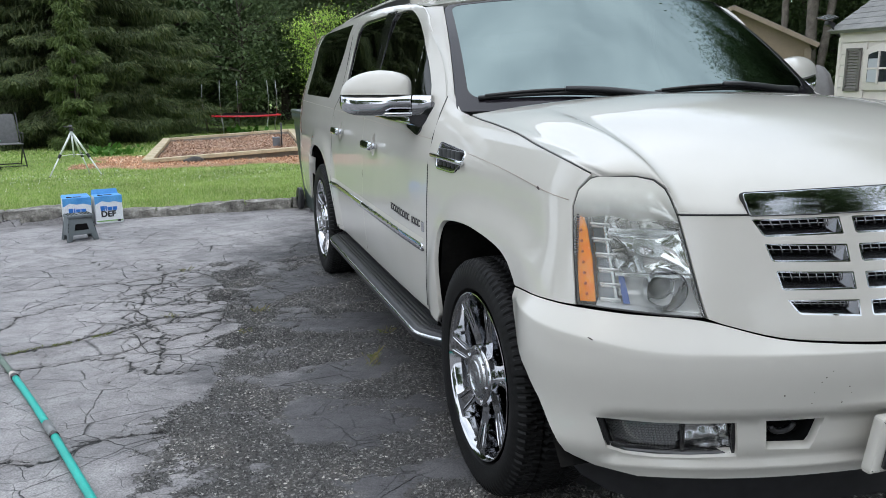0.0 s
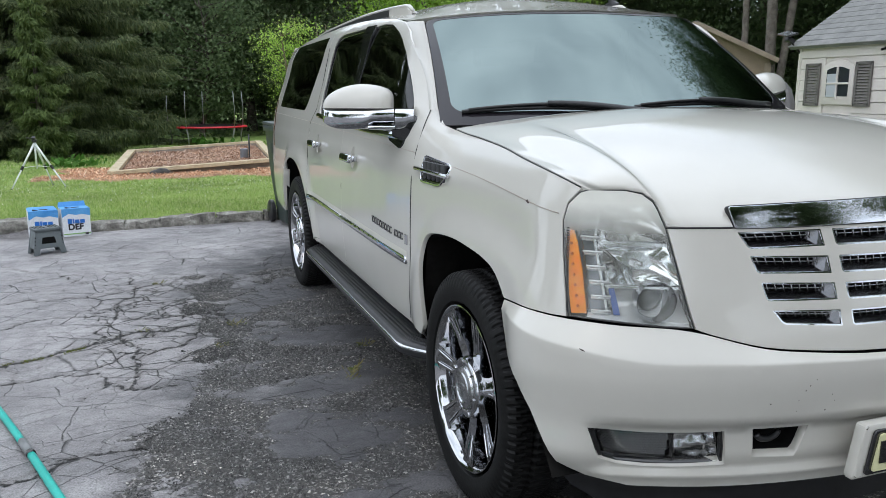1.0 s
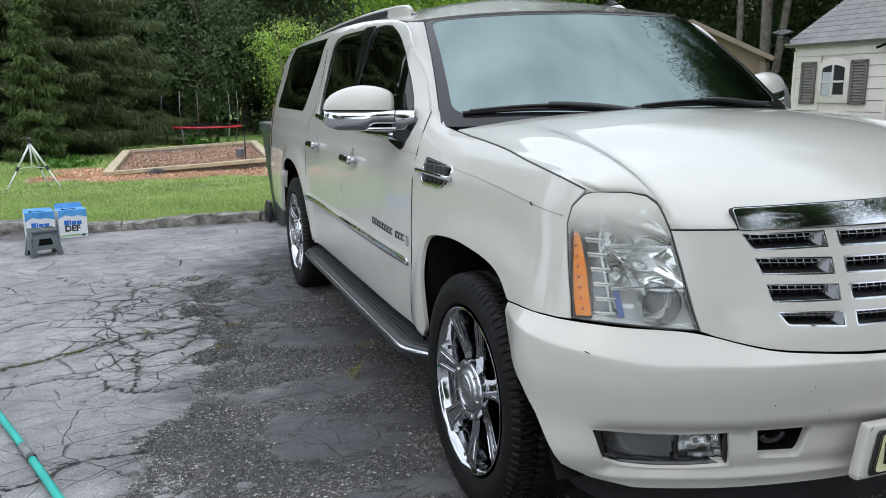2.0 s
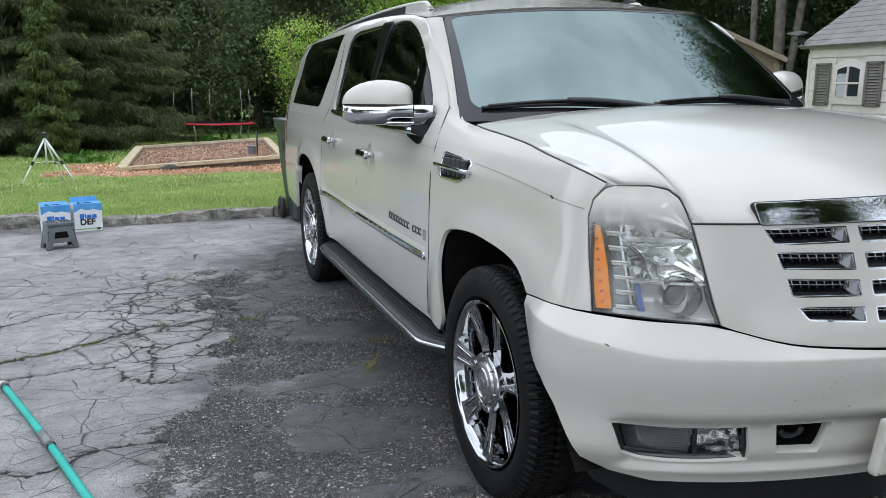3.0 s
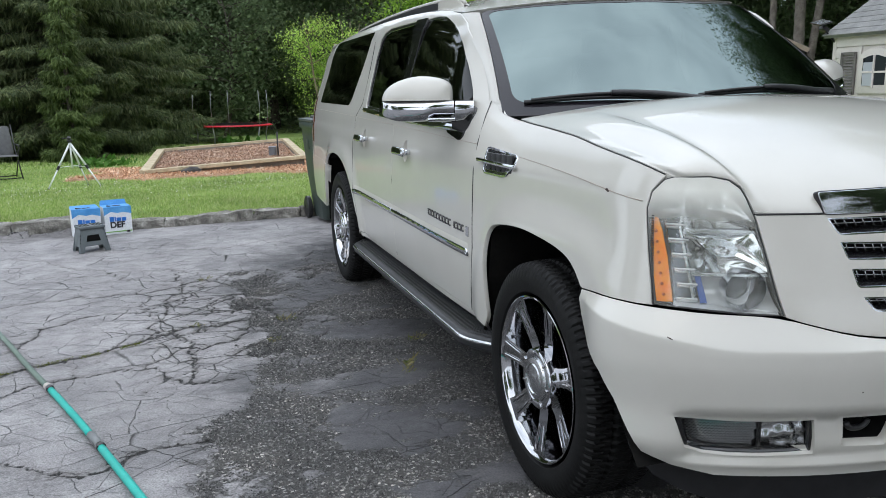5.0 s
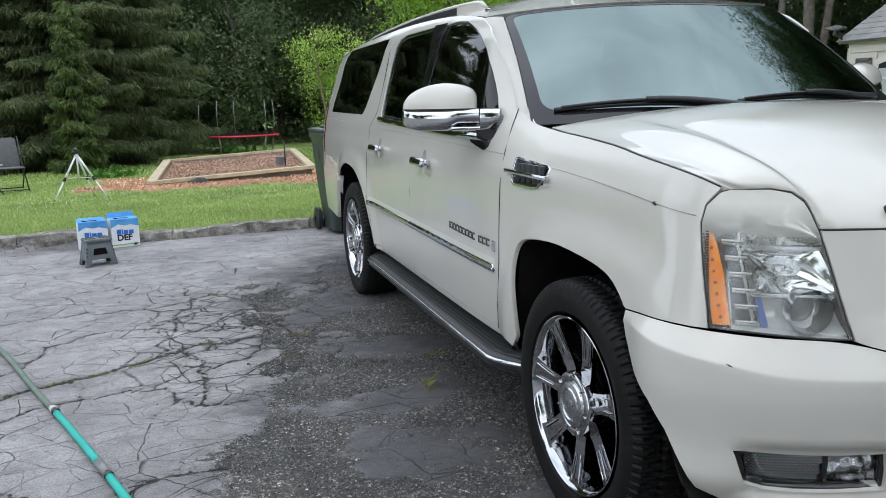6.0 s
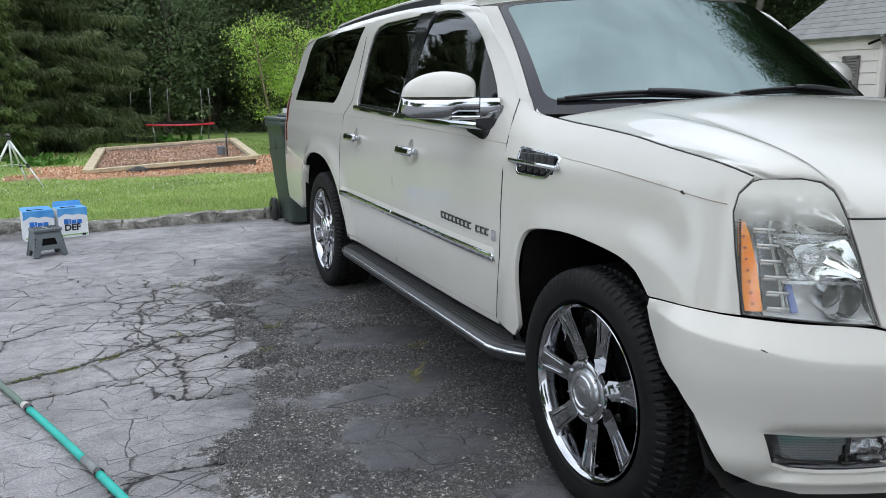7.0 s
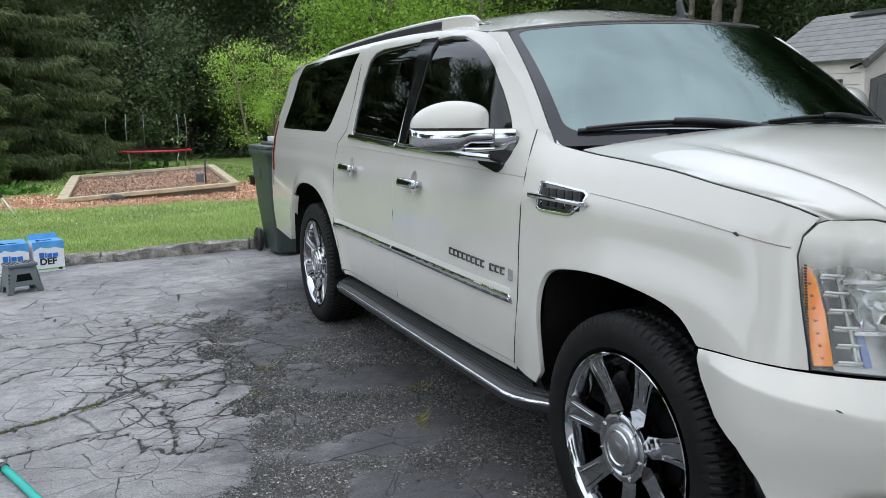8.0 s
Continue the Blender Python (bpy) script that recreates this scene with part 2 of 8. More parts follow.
def steps(a, b, n):
    return [a + (b - a) * i / n for i in range(n + 1)]


def kerb_y(x):
    return 6.15 + .08 * x


def ground_z(x, y):
    """Height of the asphalt and the lawn."""
    if y < kerb_y(x):
        return .045 * sstep(2.2, 6.0, y)
    return lawn_z(y) + .03 * noise.noise((x * .35, y * .35, 0)) * sstep(6.8, 9, y)


CRACKS = []
crack_rnd = random.Random(17)


def crack(width, *points):
    """A crack through the given places, jagged between them, with a few short branches."""
    line = [Vector(p) for p in points]
    for level in range(4):
        finer = [line[0]]
        for a, b in zip(line, line[1:]):
            away = Vector((a.y - b.y, b.x - a.x)) * crack_rnd.gauss(0, .11 if level < 3 else .16)
            finer += [(a + b) / 2 + away, b]
        line = finer
    CRACKS.append((width, [tuple(q) for q in line]))
    for k in range(1, len(line) - 1, 7):
        if crack_rnd.random() < .42:
            a = crack_rnd.choice((-1, 1)) * crack_rnd.uniform(.6, 1.4)
            way = (line[k + 1] - line[k - 1]).normalized()
            way = Vector((way.x * math.cos(a) - way.y * math.sin(a), way.x * math.sin(a) + way.y * math.cos(a)))
            branch, far = [line[k]], crack_rnd.uniform(.06, .30)
            for i in range(6):
                way = (way + Vector((crack_rnd.gauss(0, .3), crack_rnd.gauss(0, .3)))).normalized()
                branch.append(branch[-1] + way * far / 6)
            CRACKS.append((width * .5, [tuple(q) for q in branch]))


crack(1.5, (-2.5, 1.80), (-1.97, 1.97), (-1.57, 2.16), (-1.34, 2.29), (-1.13, 2.45), (-.87, 2.46), (-.62, 2.95))
crack(.9, (-2.2, 1.50), (-1.96, 1.61), (-1.79, 1.76), (-1.42, 1.84), (-1.22, 1.65), (-1.08, 1.48), (-.88, 1.49))
crack(.9, (-1.15, 2.36), (-1.10, 2.0), (-1.07, 1.72), (-1.09, 1.49))
crack(.9, (-.73, 2.38), (-.83, 2.12), (-1.02, 2.01), (-1.13, 2.09), (-1.31, 2.14))
crack(.7, (-1.42, 1.80), (-1.24, 1.92), (-1.13, 2.09))
crack(.8, (-2.7, 3.2), (-2.29, 3.35), (-1.79, 3.48), (-1.23, 3.46), (-.9, 3.62), (-.43, 3.56))
crack(.9, (-2.15, 2.0), (-1.98, 2.5), (-1.73, 2.92), (-1.36, 2.91), (-1.05, 2.75), (-.53, 2.68))
crack(.7, (-1.40, 2.89), (-1.22, 3.13), (-.78, 3.06))
crack(.9, (-1.27, 2.32), (-1.22, 2.81), (-1.20, 3.23), (-1.11, 3.57), (-1.16, 3.9))
crack(.9, (-2.1, .80), (-1.82, .87), (-1.5, .64), (-1.36, .72), (-1.05, .80), (-.95, .74))
crack(.6, (-2.9, 4.8), (-2.43, 4.95), (-2.01, 4.45), (-1.56, 3.88), (-1.16, 3.68))
crack(1.2, (-.79, 1.81), (-.55, 1.89), (-.33, 1.84), (.11, 1.74), (.28, 1.61))
crack(.9, (-.79, 3.07), (-.55, 2.48), (-.31, 2.30), (.03, 2.25), (.26, 2.11))
crack(.8, (-.98, 2.70), (-.95, 2.99), (-.78, 3.15), (-.48, 3.13))
crack(.7, (-.03, 4.38), (-.13, 3.89), (-.17, 3.45))
crack(.6, (-1.74, 2.07), (-1.64, 1.80))
crack(.6, (-2.6, 2.45), (-2.2, 2.50), (-1.98, 2.5))
crack(.6, (-2.2, 4.2), (-1.7, 4.05), (-1.33, 4.09), (-.82, 3.91))
crack(.5, (-1.9, 5.3), (-1.3, 4.9), (-.7, 4.75), (-.2, 4.9))


def crack_distance(P):
    """Metres from each point to the nearest long crack, over its width."""
    best = np.full(len(P), 9.0)
    for w, line in CRACKS:
        q = np.array(line)
        near = np.flatnonzero((P > q.min(0) - .25).all(1) & (P < q.max(0) + .25).all(1))
        N = P[near]
        for a, b in zip(q, q[1:]):
            t = np.clip(((N - a) @ (b - a)) / ((b - a) @ (b - a) + 1e-12), 0, 1)
            best[near] = np.minimum(best[near], np.hypot(*(N - a - t[:, None] * (b - a)).T) / w)
    return best


def asphalt():
    m = shader("old_asphalt", (0.2, 0.2, 0.205), 0.62)
    pos = coords(m)
    flat = coords(m, (1, 1.25, 1))
    attr = {}
    for key in ("crack", "worn", "net", "dark"):
        attr[key] = node(m, "ShaderNodeAttribute")
        attr[key].attribute_name = key

    def maths(op, p, q):
        x = node(m, "ShaderNodeMath")
        x.operation = op
        for sock, v in zip(x.inputs, (p, q)):
            if isinstance(v, (int, float)):
                sock.default_value = v
            else:
                wire(m, v, sock)
        return x.outputs[0]

    def fuzz(scale, detail, rough, where):
        n = node(m, "ShaderNodeTexNoise", Scale=scale, Detail=detail, Roughness=rough)
        wire(m, where, n.inputs["Vector"])
        return n.outputs["Fac"]

    # weathered skin, streaked and stained
    slab, _ = mottle(m, [(0.190, 0.183, 0.185), (0.280, 0.270, 0.271), (0.385, 0.372, 0.371)], 1.1, 8, flat, .30, .70, .68)
    s1, _ = mottle(m, [(.56, .555, .56), (1.05, 1.03, 1.02), (1.28,) * 3], 7, 8, flat, .30, .70, .75)
    s2, _ = mottle(m, [(.58,) * 3, (1.38,) * 3], 130, 3, pos, .3, .7)
    slab = blend(m, .9, blend(m, .85, slab, s1, "MULTIPLY"), s2, "MULTIPLY")
    # pits where grains have come out, in short streaks
    pits = sharpen(m, fuzz(30, 5, .62, coords(m, (1, 2.3, 1))), .60, .68, 0, .62)
    pits = maths("MULTIPLY", pits, sharpen(m, fuzz(3.5, 3, .5, pos), .40, .60, .25, 1))
    slab = blend(m, pits, slab, blend(m, 1.0, slab, (.40, .39, .39), "MULTIPLY"))
    stain = sharpen(m, maths("ADD", attr["dark"].outputs["Fac"], sharpen(m, fuzz(1.9, 7, .65, flat), .3, .7, -.35, .35)), .05, 1.0)
    slab = blend(m, stain, slab, blend(m, 1.0, slab, (.29, .296, .31), "MULTIPLY"))
    # exposed stones where the skin has worn off
    vor = node(m, "ShaderNodeTexVoronoi", Scale=58)
    shake = node(m, "ShaderNodeTexNoise", Scale=75, Detail=3)
    wire(m, pos, shake.inputs["Vector"])
    moved = node(m, "ShaderNodeVectorMath")
    moved.operation = "MULTIPLY_ADD"
    wire(m, shake.outputs["Color"], moved.inputs[0])
    moved.inputs[1].default_value = (.030, .030, 0)
    wire(m, pos, moved.inputs[2])
    wire(m, moved.outputs[0], vor.inputs["Vector"])
    stone = node(m, "ShaderNodeValToRGB")
    els = stone.color_ramp.elements
    els[0].color, els[1].color = (0.050, 0.049, 0.048, 1), (0.40, 0.385, 0.36, 1)
    e2 = els.new(.60)
    e2.color = (0.185, 0.178, 0.168, 1)
    wire(m, vor.outputs["Color"], stone.inputs[0])
    gap = sharpen(m, vor.outputs["Distance"], .18, .52)
    gravel = blend(m, gap, stone.outputs[0], (0.034, 0.032, 0.030))
    damp, dn = mottle(m, [(1.1,) * 3, (2.1,) * 3, (3.8, 3.68, 3.50)], 2.6, 7, flat, .30, .72, .66)
    gravel = blend(m, .95, gravel, damp, "MULTIPLY")
    ragged = maths("ADD", sharpen(m, fuzz(11, 6, .7, flat), .30, .70, -.16, .16), sharpen(m, fuzz(42, 4, .7, pos), .30, .70, -.12, .12))
    worn = sharpen(m, maths("ADD", attr["worn"].outputs["Fac"], ragged), .42, .58)
    color = blend(m, worn, slab, gravel)
    # net of fine cracks, bent by noise and uneven in width
    bend = node(m, "ShaderNodeTexNoise", Scale=2.4, Detail=6, Roughness=.58)
    wire(m, pos, bend.inputs["Vector"])
    vm = node(m, "ShaderNodeVectorMath")
    vm.operation = "MULTIPLY_ADD"
    wire(m, bend.outputs["Color"], vm.inputs[0])
    vm.inputs[1].default_value = (.17, .17, 0)
    wire(m, coords(m, (1, 1.35, 1)), vm.inputs[2])
    cut, crumbs = None, None
    for scale, share, w0 in ((2.3, 1.0, .008), (5.2, .75, .010)):
        net = node(m, "ShaderNodeTexVoronoi", Scale=scale)
        net.feature = "DISTANCE_TO_EDGE"
        wire(m, vm.outputs[0], net.inputs["Vector"])
        wide = maths("MULTIPLY", maths("ADD", attr["net"].outputs["Fac"], sharpen(m, fuzz(2.2, 5, .6, pos), .32, .68, -.95, .22)), w0 * share)
        c = sharpen(m, maths("SUBTRACT", net.outputs["Distance"], wide), -.003, .009, 1, 0)
        cut = c if cut is None else maths("MAXIMUM", cut, c)
        e = sharpen(m, maths("ADD", net.outputs["Distance"], sharpen(m, fuzz(11, 6, .7, pos), .3, .7, -.05, .05)), 0, .055, 1, 0)
        crumbs = e if crumbs is None else maths("MAXIMUM", crumbs, e)
    jag = sharpen(m, fuzz(40, 6, .7, pos), .25, .75, -.006, .008)
    main = sharpen(m, maths("ADD", attr["crack"].outputs["Fac"], jag), .003, .013, 1, 0)
    cut = maths("MAXIMUM", cut, main)
    halo = sharpen(m, maths("ADD", attr["crack"].outputs["Fac"], sharpen(m, fuzz(14, 6, .7, pos), .3, .7, -.03, .03)), .0, .045, .55, 0)
    color = blend(m, halo, color, blend(m, 1.0, color, (.55, .53, .50), "MULTIPLY"))
    rough_edge = maths("MULTIPLY", crumbs, sharpen(m, attr["net"].outputs["Fac"], .25, 1.05, 0, .75))
    color = blend(m, rough_edge, color, blend(m, .8, gravel, (.62, .60, .57), "MULTIPLY"))
    color = blend(m, cut, color, (0.020, 0.019, 0.018))
    specks = node(m, "ShaderNodeTexVoronoi", Scale=5.5)
    wire(m, pos, specks.inputs["Vector"])
    color = blend(m, sharpen(m, specks.outputs["Distance"], .016, .034, .75, 0), color, (0.46, 0.45, 0.42))
    b = m.node_tree.nodes["Principled BSDF"]
    wire(m, color, b.inputs["Base Color"])
    wire(m, sharpen(m, dn, .32, .66, .40, .74), b.inputs["Roughness"])
    last = None
    for height, strength, distance, invert in ((fuzz(180, 3, .5, pos), .45, .004, False), (maths("MULTIPLY", gap, worn), .9, .014, True), (fuzz(22, 7, .72, pos), .7, .014, False), (maths("MULTIPLY", fuzz(48, 4, .6, pos), worn), 1.0, .026, False),
                                               (worn, .35, .010, True), (cut, 1.0, .014, True), (pits, .8, .006, True)):
        k = node(m, "ShaderNodeBump", Strength=strength, Distance=distance)
        k.invert = invert
        wire(m, height, k.inputs["Height"])
        if last:
            wire(m, last, k.inputs["Normal"])
        last = k.outputs[0]
    wire(m, last, b.inputs["Normal"])
    return m


ASPHALT = asphalt()
gx = [-60, -30, -14, -8, -5, -3.6] + steps(-2.8, .9, 185) + [1.3, 2.2, 4, 8, 16, 40, 80]
gy = [-60, -30, -12, -6, -3, -1.5, -.8] + steps(-.5, 5.9, 320) + [5.95, 6.0, 6.05, 6.1]
P = np.array([(x, y) for x in gx for y in gy])
dist = crack_distance(P)
edge = spline([-.5, .6, 1.1, 1.6, 2.0, 2.5, 3.1, 3.8, 4.4, 6.5], [-1.15, -1.06, -.97, -.82, -.72, -.70, -.72, -.74, -.3, .9])
# smooth dark islands in the worn strip: centre and half sizes
ISLANDS = [(-.13, 2.07, .27, .17), (-.30, .66, .27, .26), (-.46, 2.72, .15, .20), (-.22, 1.24, .17, .11), (-.86, 2.22, .14, .12), (-.90, 1.38, .10, .12), (-.15, 3.15, .26, .32), (-.88, 3.20, .12, .14)]


def worn_at(x, y):
    """How far the skin has worn off down to the stones: over a half it is gone."""
    bx, by = .16 * noise.noise((x * 2.9, y * 2.9, 8)) + .07 * noise.noise((x * 9, y * 9, 8)), .16 * noise.noise((x * 2.9, y * 2.9, 19)) + .07 * noise.noise((x * 9, y * 9, 19))
    w = .70 * sstep(-.30, .20, x + bx - edge(y)) * sstep(4.5, 3.2, y) * sstep(-4.5, -1.0, y) * sstep(5.0, 2.6, x)
    for cx, cy, rx, ry in ISLANDS:
        w -= .42 * sstep(1.5, .45, math.hypot((x + bx - cx) / rx, (y + by - cy) / ry))
    w += .34 * sstep(.16, .02, abs(y + by * .5 - 1.84 + .12 * x)) * sstep(-.85, -.6, x) + .25 * sstep(.14, .02, abs(y + by * .5 - 2.36 + .35 * x)) * sstep(-.6, -.3, x)
    return max(0, w) * (1 + .9 * noise.fractal((x * 3.4, y * 4.2, 1.7), .7, 2.1, 6)) + .16 * noise.fractal((x * 7, y * 8, 4.7), .6, 2.1, 4)


av, worn, nets, dark = [], [], [], []
for (x, y), d in zip(P, dist):
    w = worn_at(x, y)
    worn.append(w)
    dark.append((.60 * sstep(-.95, .70, x - edge(y) + .22 * noise.noise((x * 1.7, y * 1.7, 6))) + .40 * sstep(-.8, .25, x)) * sstep(-4.5, -1.0, y) * sstep(5.0, 2.6, x) * sstep(6.2, 4.0, y))
    dark[-1] += .55 * max(sstep(1.5, .6, math.hypot((x - cx) / rx, (y - cy) / ry)) for cx, cy, rx, ry in ISLANDS) * sstep(-1.1, -.5, x)
    nets.append(.10 + .95 * sstep(1.25, .30, math.hypot((x + .86) / .72, (y - 2.75) / 1.35)))
    lump = .006 * noise.noise((x * 2.3, y * 2.3, 3)) + (.004 * noise.noise((x * 17, y * 17, 5)) - .004) * sstep(.4, .6, w) if -3.5 < x < 1 else 0
    yy = y if y < 5.9 else y + (kerb_y(x) - 6.1 + .08) * (y - 5.9) / .2
    av.append((x, yy, ground_z(x, min(y, 5.99)) + lump - .010 * max(0, 1 - d / .014)))
ng = len(gy)
drive = mesh_object("driveway", av, [(i * ng + j, (i + 1) * ng + j, (i + 1) * ng + j + 1, i * ng + j + 1) for i in range(len(gx) - 1) for j in range(ng - 1)], ASPHALT, smooth=True)
tagged(drive, "old grey asphalt driveway full of cracks and worn patches", "driveway", kind="structure")
for name, values in (("crack", dist), ("worn", worn), ("net", nets), ("dark", dark)):
    a = drive.data.attributes.new(name, "FLOAT", "POINT")
    a.data.foreach_set("value", [float(v) for v in values])


def leafy(name, colors, rough=.6, through_light=.35, glow=0.0):
    """Leaves: a colour of its own for every leaf, and some light through them."""
    m = shader(name, colors[0], rough, Specular_IOR_Level=.15)
    g = node(m, "ShaderNodeNewGeometry")
    r = node(m, "ShaderNodeValToRGB")
    els = r.color_ramp.elements
    while len(els) < len(colors):
        els.new(.5)
    for i, c in enumerate(colors):
        els[i].position, els[i].color = i / (len(colors) - 1), (*c, 1)
    wire(m, g.outputs["Random Per Island"], r.inputs[0])
    c2, _ = mottle(m, [(.7,) * 3, (1.25,) * 3], .8, 3)
    col = blend(m, .8, r.outputs[0], c2, "MULTIPLY")
    paint_on(m, col)
    t = node(m, "ShaderNodeBsdfTranslucent")
    wire(m, col, t.inputs[0])
    x = node(m, "ShaderNodeMixShader")
    x.inputs[0].default_value = through_light
    out = m.node_tree.nodes["Material Output"]
    wire(m, m.node_tree.nodes["Principled BSDF"].outputs[0], x.inputs[1])
    wire(m, t.outputs[0], x.inputs[2])
    wire(m, x.outputs[0], out.inputs[0])
    return m


GRASS = shader("lawn_soil", (0.05, 0.09, 0.02), 0.95)
g1, _ = mottle(GRASS, [(0.14, 0.21, 0.045), (0.21, 0.31, 0.07), (0.29, 0.38, 0.12)], 1.1, 6)
g2, gf = mottle(GRASS, [(.6,) * 3, (1.3,) * 3], 30, 5)
paint_on(GRASS, blend(GRASS, .8, g1, g2, "MULTIPLY"), bump=gf, strength=.6, distance=.02)
lx = [-90, -45, -22, -12, -8, -6] + steps(-5, 4, 18) + [6, 9, 14, 24, 45, 90]
ly = [.06, .14, .3, .6, 1, 1.5, 2, 3, 4, 5, 6, 7, 8, 9, 10, 12, 14, 18, 22, 27, 34, 54, 84, 144, 400]
gv = [(x, kerb_y(max(-9, min(9, x))) + dy, ground_z(x, kerb_y(max(-9, min(9, x))) + dy)) for x in lx for dy in ly]
nn = len(ly)
lawn = mesh_object("lawn", gv, [(i * nn + j, (i + 1) * nn + j, (i + 1) * nn + j + 1, i * nn + j + 1) for i in range(len(lx) - 1) for j in range(nn - 1)], GRASS, smooth=True)
tagged(lawn, "mown green lawn with clover that falls away from the driveway", "lawn", kind="structure")


# ---- the car: its surfaces ----
# The nose points to -y, the front axle is at y 0 and the passenger's side at x 0.
from mathutils import geometry

C = 1.02                                  # the car's centre line
AXLE = 3.302
roof_c = spline([.85, 1.07, 1.5, 2.2, 3.2, 4.0, 4.5, 4.65], [1.768, 1.805, 1.855, 1.885, 1.882, 1.855, 1.805, 1.775])
flank = spline([.30, .45, .60, .75, .90, 1.04, 1.10, 1.14, 1.20, 1.26, 1.40, 1.60, 1.74, 1.785],
               [.945, .962, .978, .985, .985, .982, .978, .970, .964, .952, .918, .868, .826, .795])


def roof_z(d, y):
    return roof_c(y) - .060 * (abs(d) / .65) ** 2.2 + .034 * sstep(1.0, 1.6, y) * max(0, 1 - (d / .62) ** 2)


def flare(y, z):
    """How far the lip round a wheel arch stands out."""
    r = math.hypot(y + .05 if y < 0 else y - .04, z - .44)
    a = .028 * sstep(.66, .50, r) * sstep(1.04, .88, z)
    r = math.hypot(y - AXLE - .02, z - .43)
    return a + .026 * sstep(.72, .56, r) * sstep(1.08, .92, z)


def side_d(y, z):
    """Half the car's width on its flank."""
    zz = z
    if z > 1.26:
        zz = z - (roof_c(min(max(y, .9), 4.6)) - 1.865) * (z - 1.26) / .52
    d = flank(zz) - .042 * sstep(1.1, -.45, y) - .03 * max(0, (y - 3.4) / 1.2) ** 2
    if z > 1.10 and y < 1.0:
        d -= sstep(1.0, .45, y) * .9 * (z - 1.10) ** 1.5
    return d + flare(y, z)


def flank_point(y, z, out=0.0):
    return (C - side_d(y, z) - out, y, z)


PLAN = [(.040, .92), (.045, .66), (.062, .40), (.078, .10), (.084, -.12), (.085, -.26), (.086, -.36), (.095, -.45), (.127, -.525),
        (.20, -.592), (.31, -.65), (.49, -.715), (.80, -.775), (1.02, -.79), (1.24, -.775), (1.55, -.715)]
run = [-.26]
for (a, b), (c, d) in zip(PLAN, PLAN[1:]):
    run.append(run[-1] + math.hypot(c - a, d - b))
plan_x, plan_y = spline(run, [p[0] for p in PLAN]), spline(run, [p[1] for p in PLAN])
MID = run[13]                             # the middle of the nose
lamp_out = spline([.60, .75, .82, 1.0, 1.08, 1.13, 1.20], [.09, .072, .060, .020, 0, -.014, -.04])
bump_out = spline([.30, .36, .42, .48, .55, .62, .70, .74, .77, .80, .84], [.025, .045, .068, .088, .104, .111, .110, .101, .085, .062, .05])


def nose(s, z, bumper=False, out=0.0):
    """A point of the fender and the nose; s runs from the door forwards and round the front."""
    if s > MID:
        p = nose(2 * MID - s, z, bumper, out)
        return (2 * C - p[0], p[1], p[2])
    x, y, e = plan_x(s), plan_y(s), .004
    tx, ty = plan_x(s + e) - plan_x(s - e), plan_y(s + e) - plan_y(s - e)
    l = math.hypot(tx, ty)
    w = sstep(-.26, -.56, y)
    yy = max(y, -.5)
    o = (1 - w) * (side_d(yy, z) - side_d(yy, 1.08)) + w * (bump_out(z) if bumper else lamp_out(z)) + out
    return (x + ty / l * o, y - tx / l * o, z)


def inside(p, poly):
    x, y = p
    hit = False
    for (x0, y0), (x1, y1) in zip(poly, poly[1:] + poly[:1]):
        if (y0 > y) != (y1 > y) and x < (x1 - x0) * (y - y0) / (y1 - y0) + x0:
            hit = not hit
    return hit


def rounded(poly, r, n=4):
    """The outline with its corners rounded by r (a number, or one for each corner)."""
    out = []
    for i, p in enumerate(poly):
        q = r[i] if isinstance(r, (list, tuple)) else r
        a, b, c = Vector(poly[i - 1]), Vector(p), Vector(poly[(i + 1) % len(poly)])
        if q <= 0:
            out.append(tuple(b))
            continue
        u, v = a - b, c - b
        k = min(q, u.length * .48, v.length * .48)
        s, e = b + u.normalized() * k, b + v.normalized() * k
        for j in range(n + 1):
            t = j / n
            out.append(tuple(s * (1 - t) ** 2 + b * 2 * t * (1 - t) + e * t ** 2))
    return out


def grown(poly, by):
    """The outline moved outwards by so much."""
    area = sum(a[0] * b[1] - b[0] * a[1] for a, b in zip(poly, poly[1:] + poly[:1]))
    k, out = (1 if area > 0 else -1) * by, []
    for i, p in enumerate(poly):
        a, b, c = Vector(poly[i - 1]), Vector(p), Vector(poly[(i + 1) % len(poly)])
        u, v = (b - a).normalized(), (c - b).normalized()
        n = Vector((u.y + v.y, -u.x - v.x))
        n = n.normalized() if n.length > 1e-6 else Vector((u.y, -u.x))
        out.append((b.x + n.x * k, b.y + n.y * k))
    return out


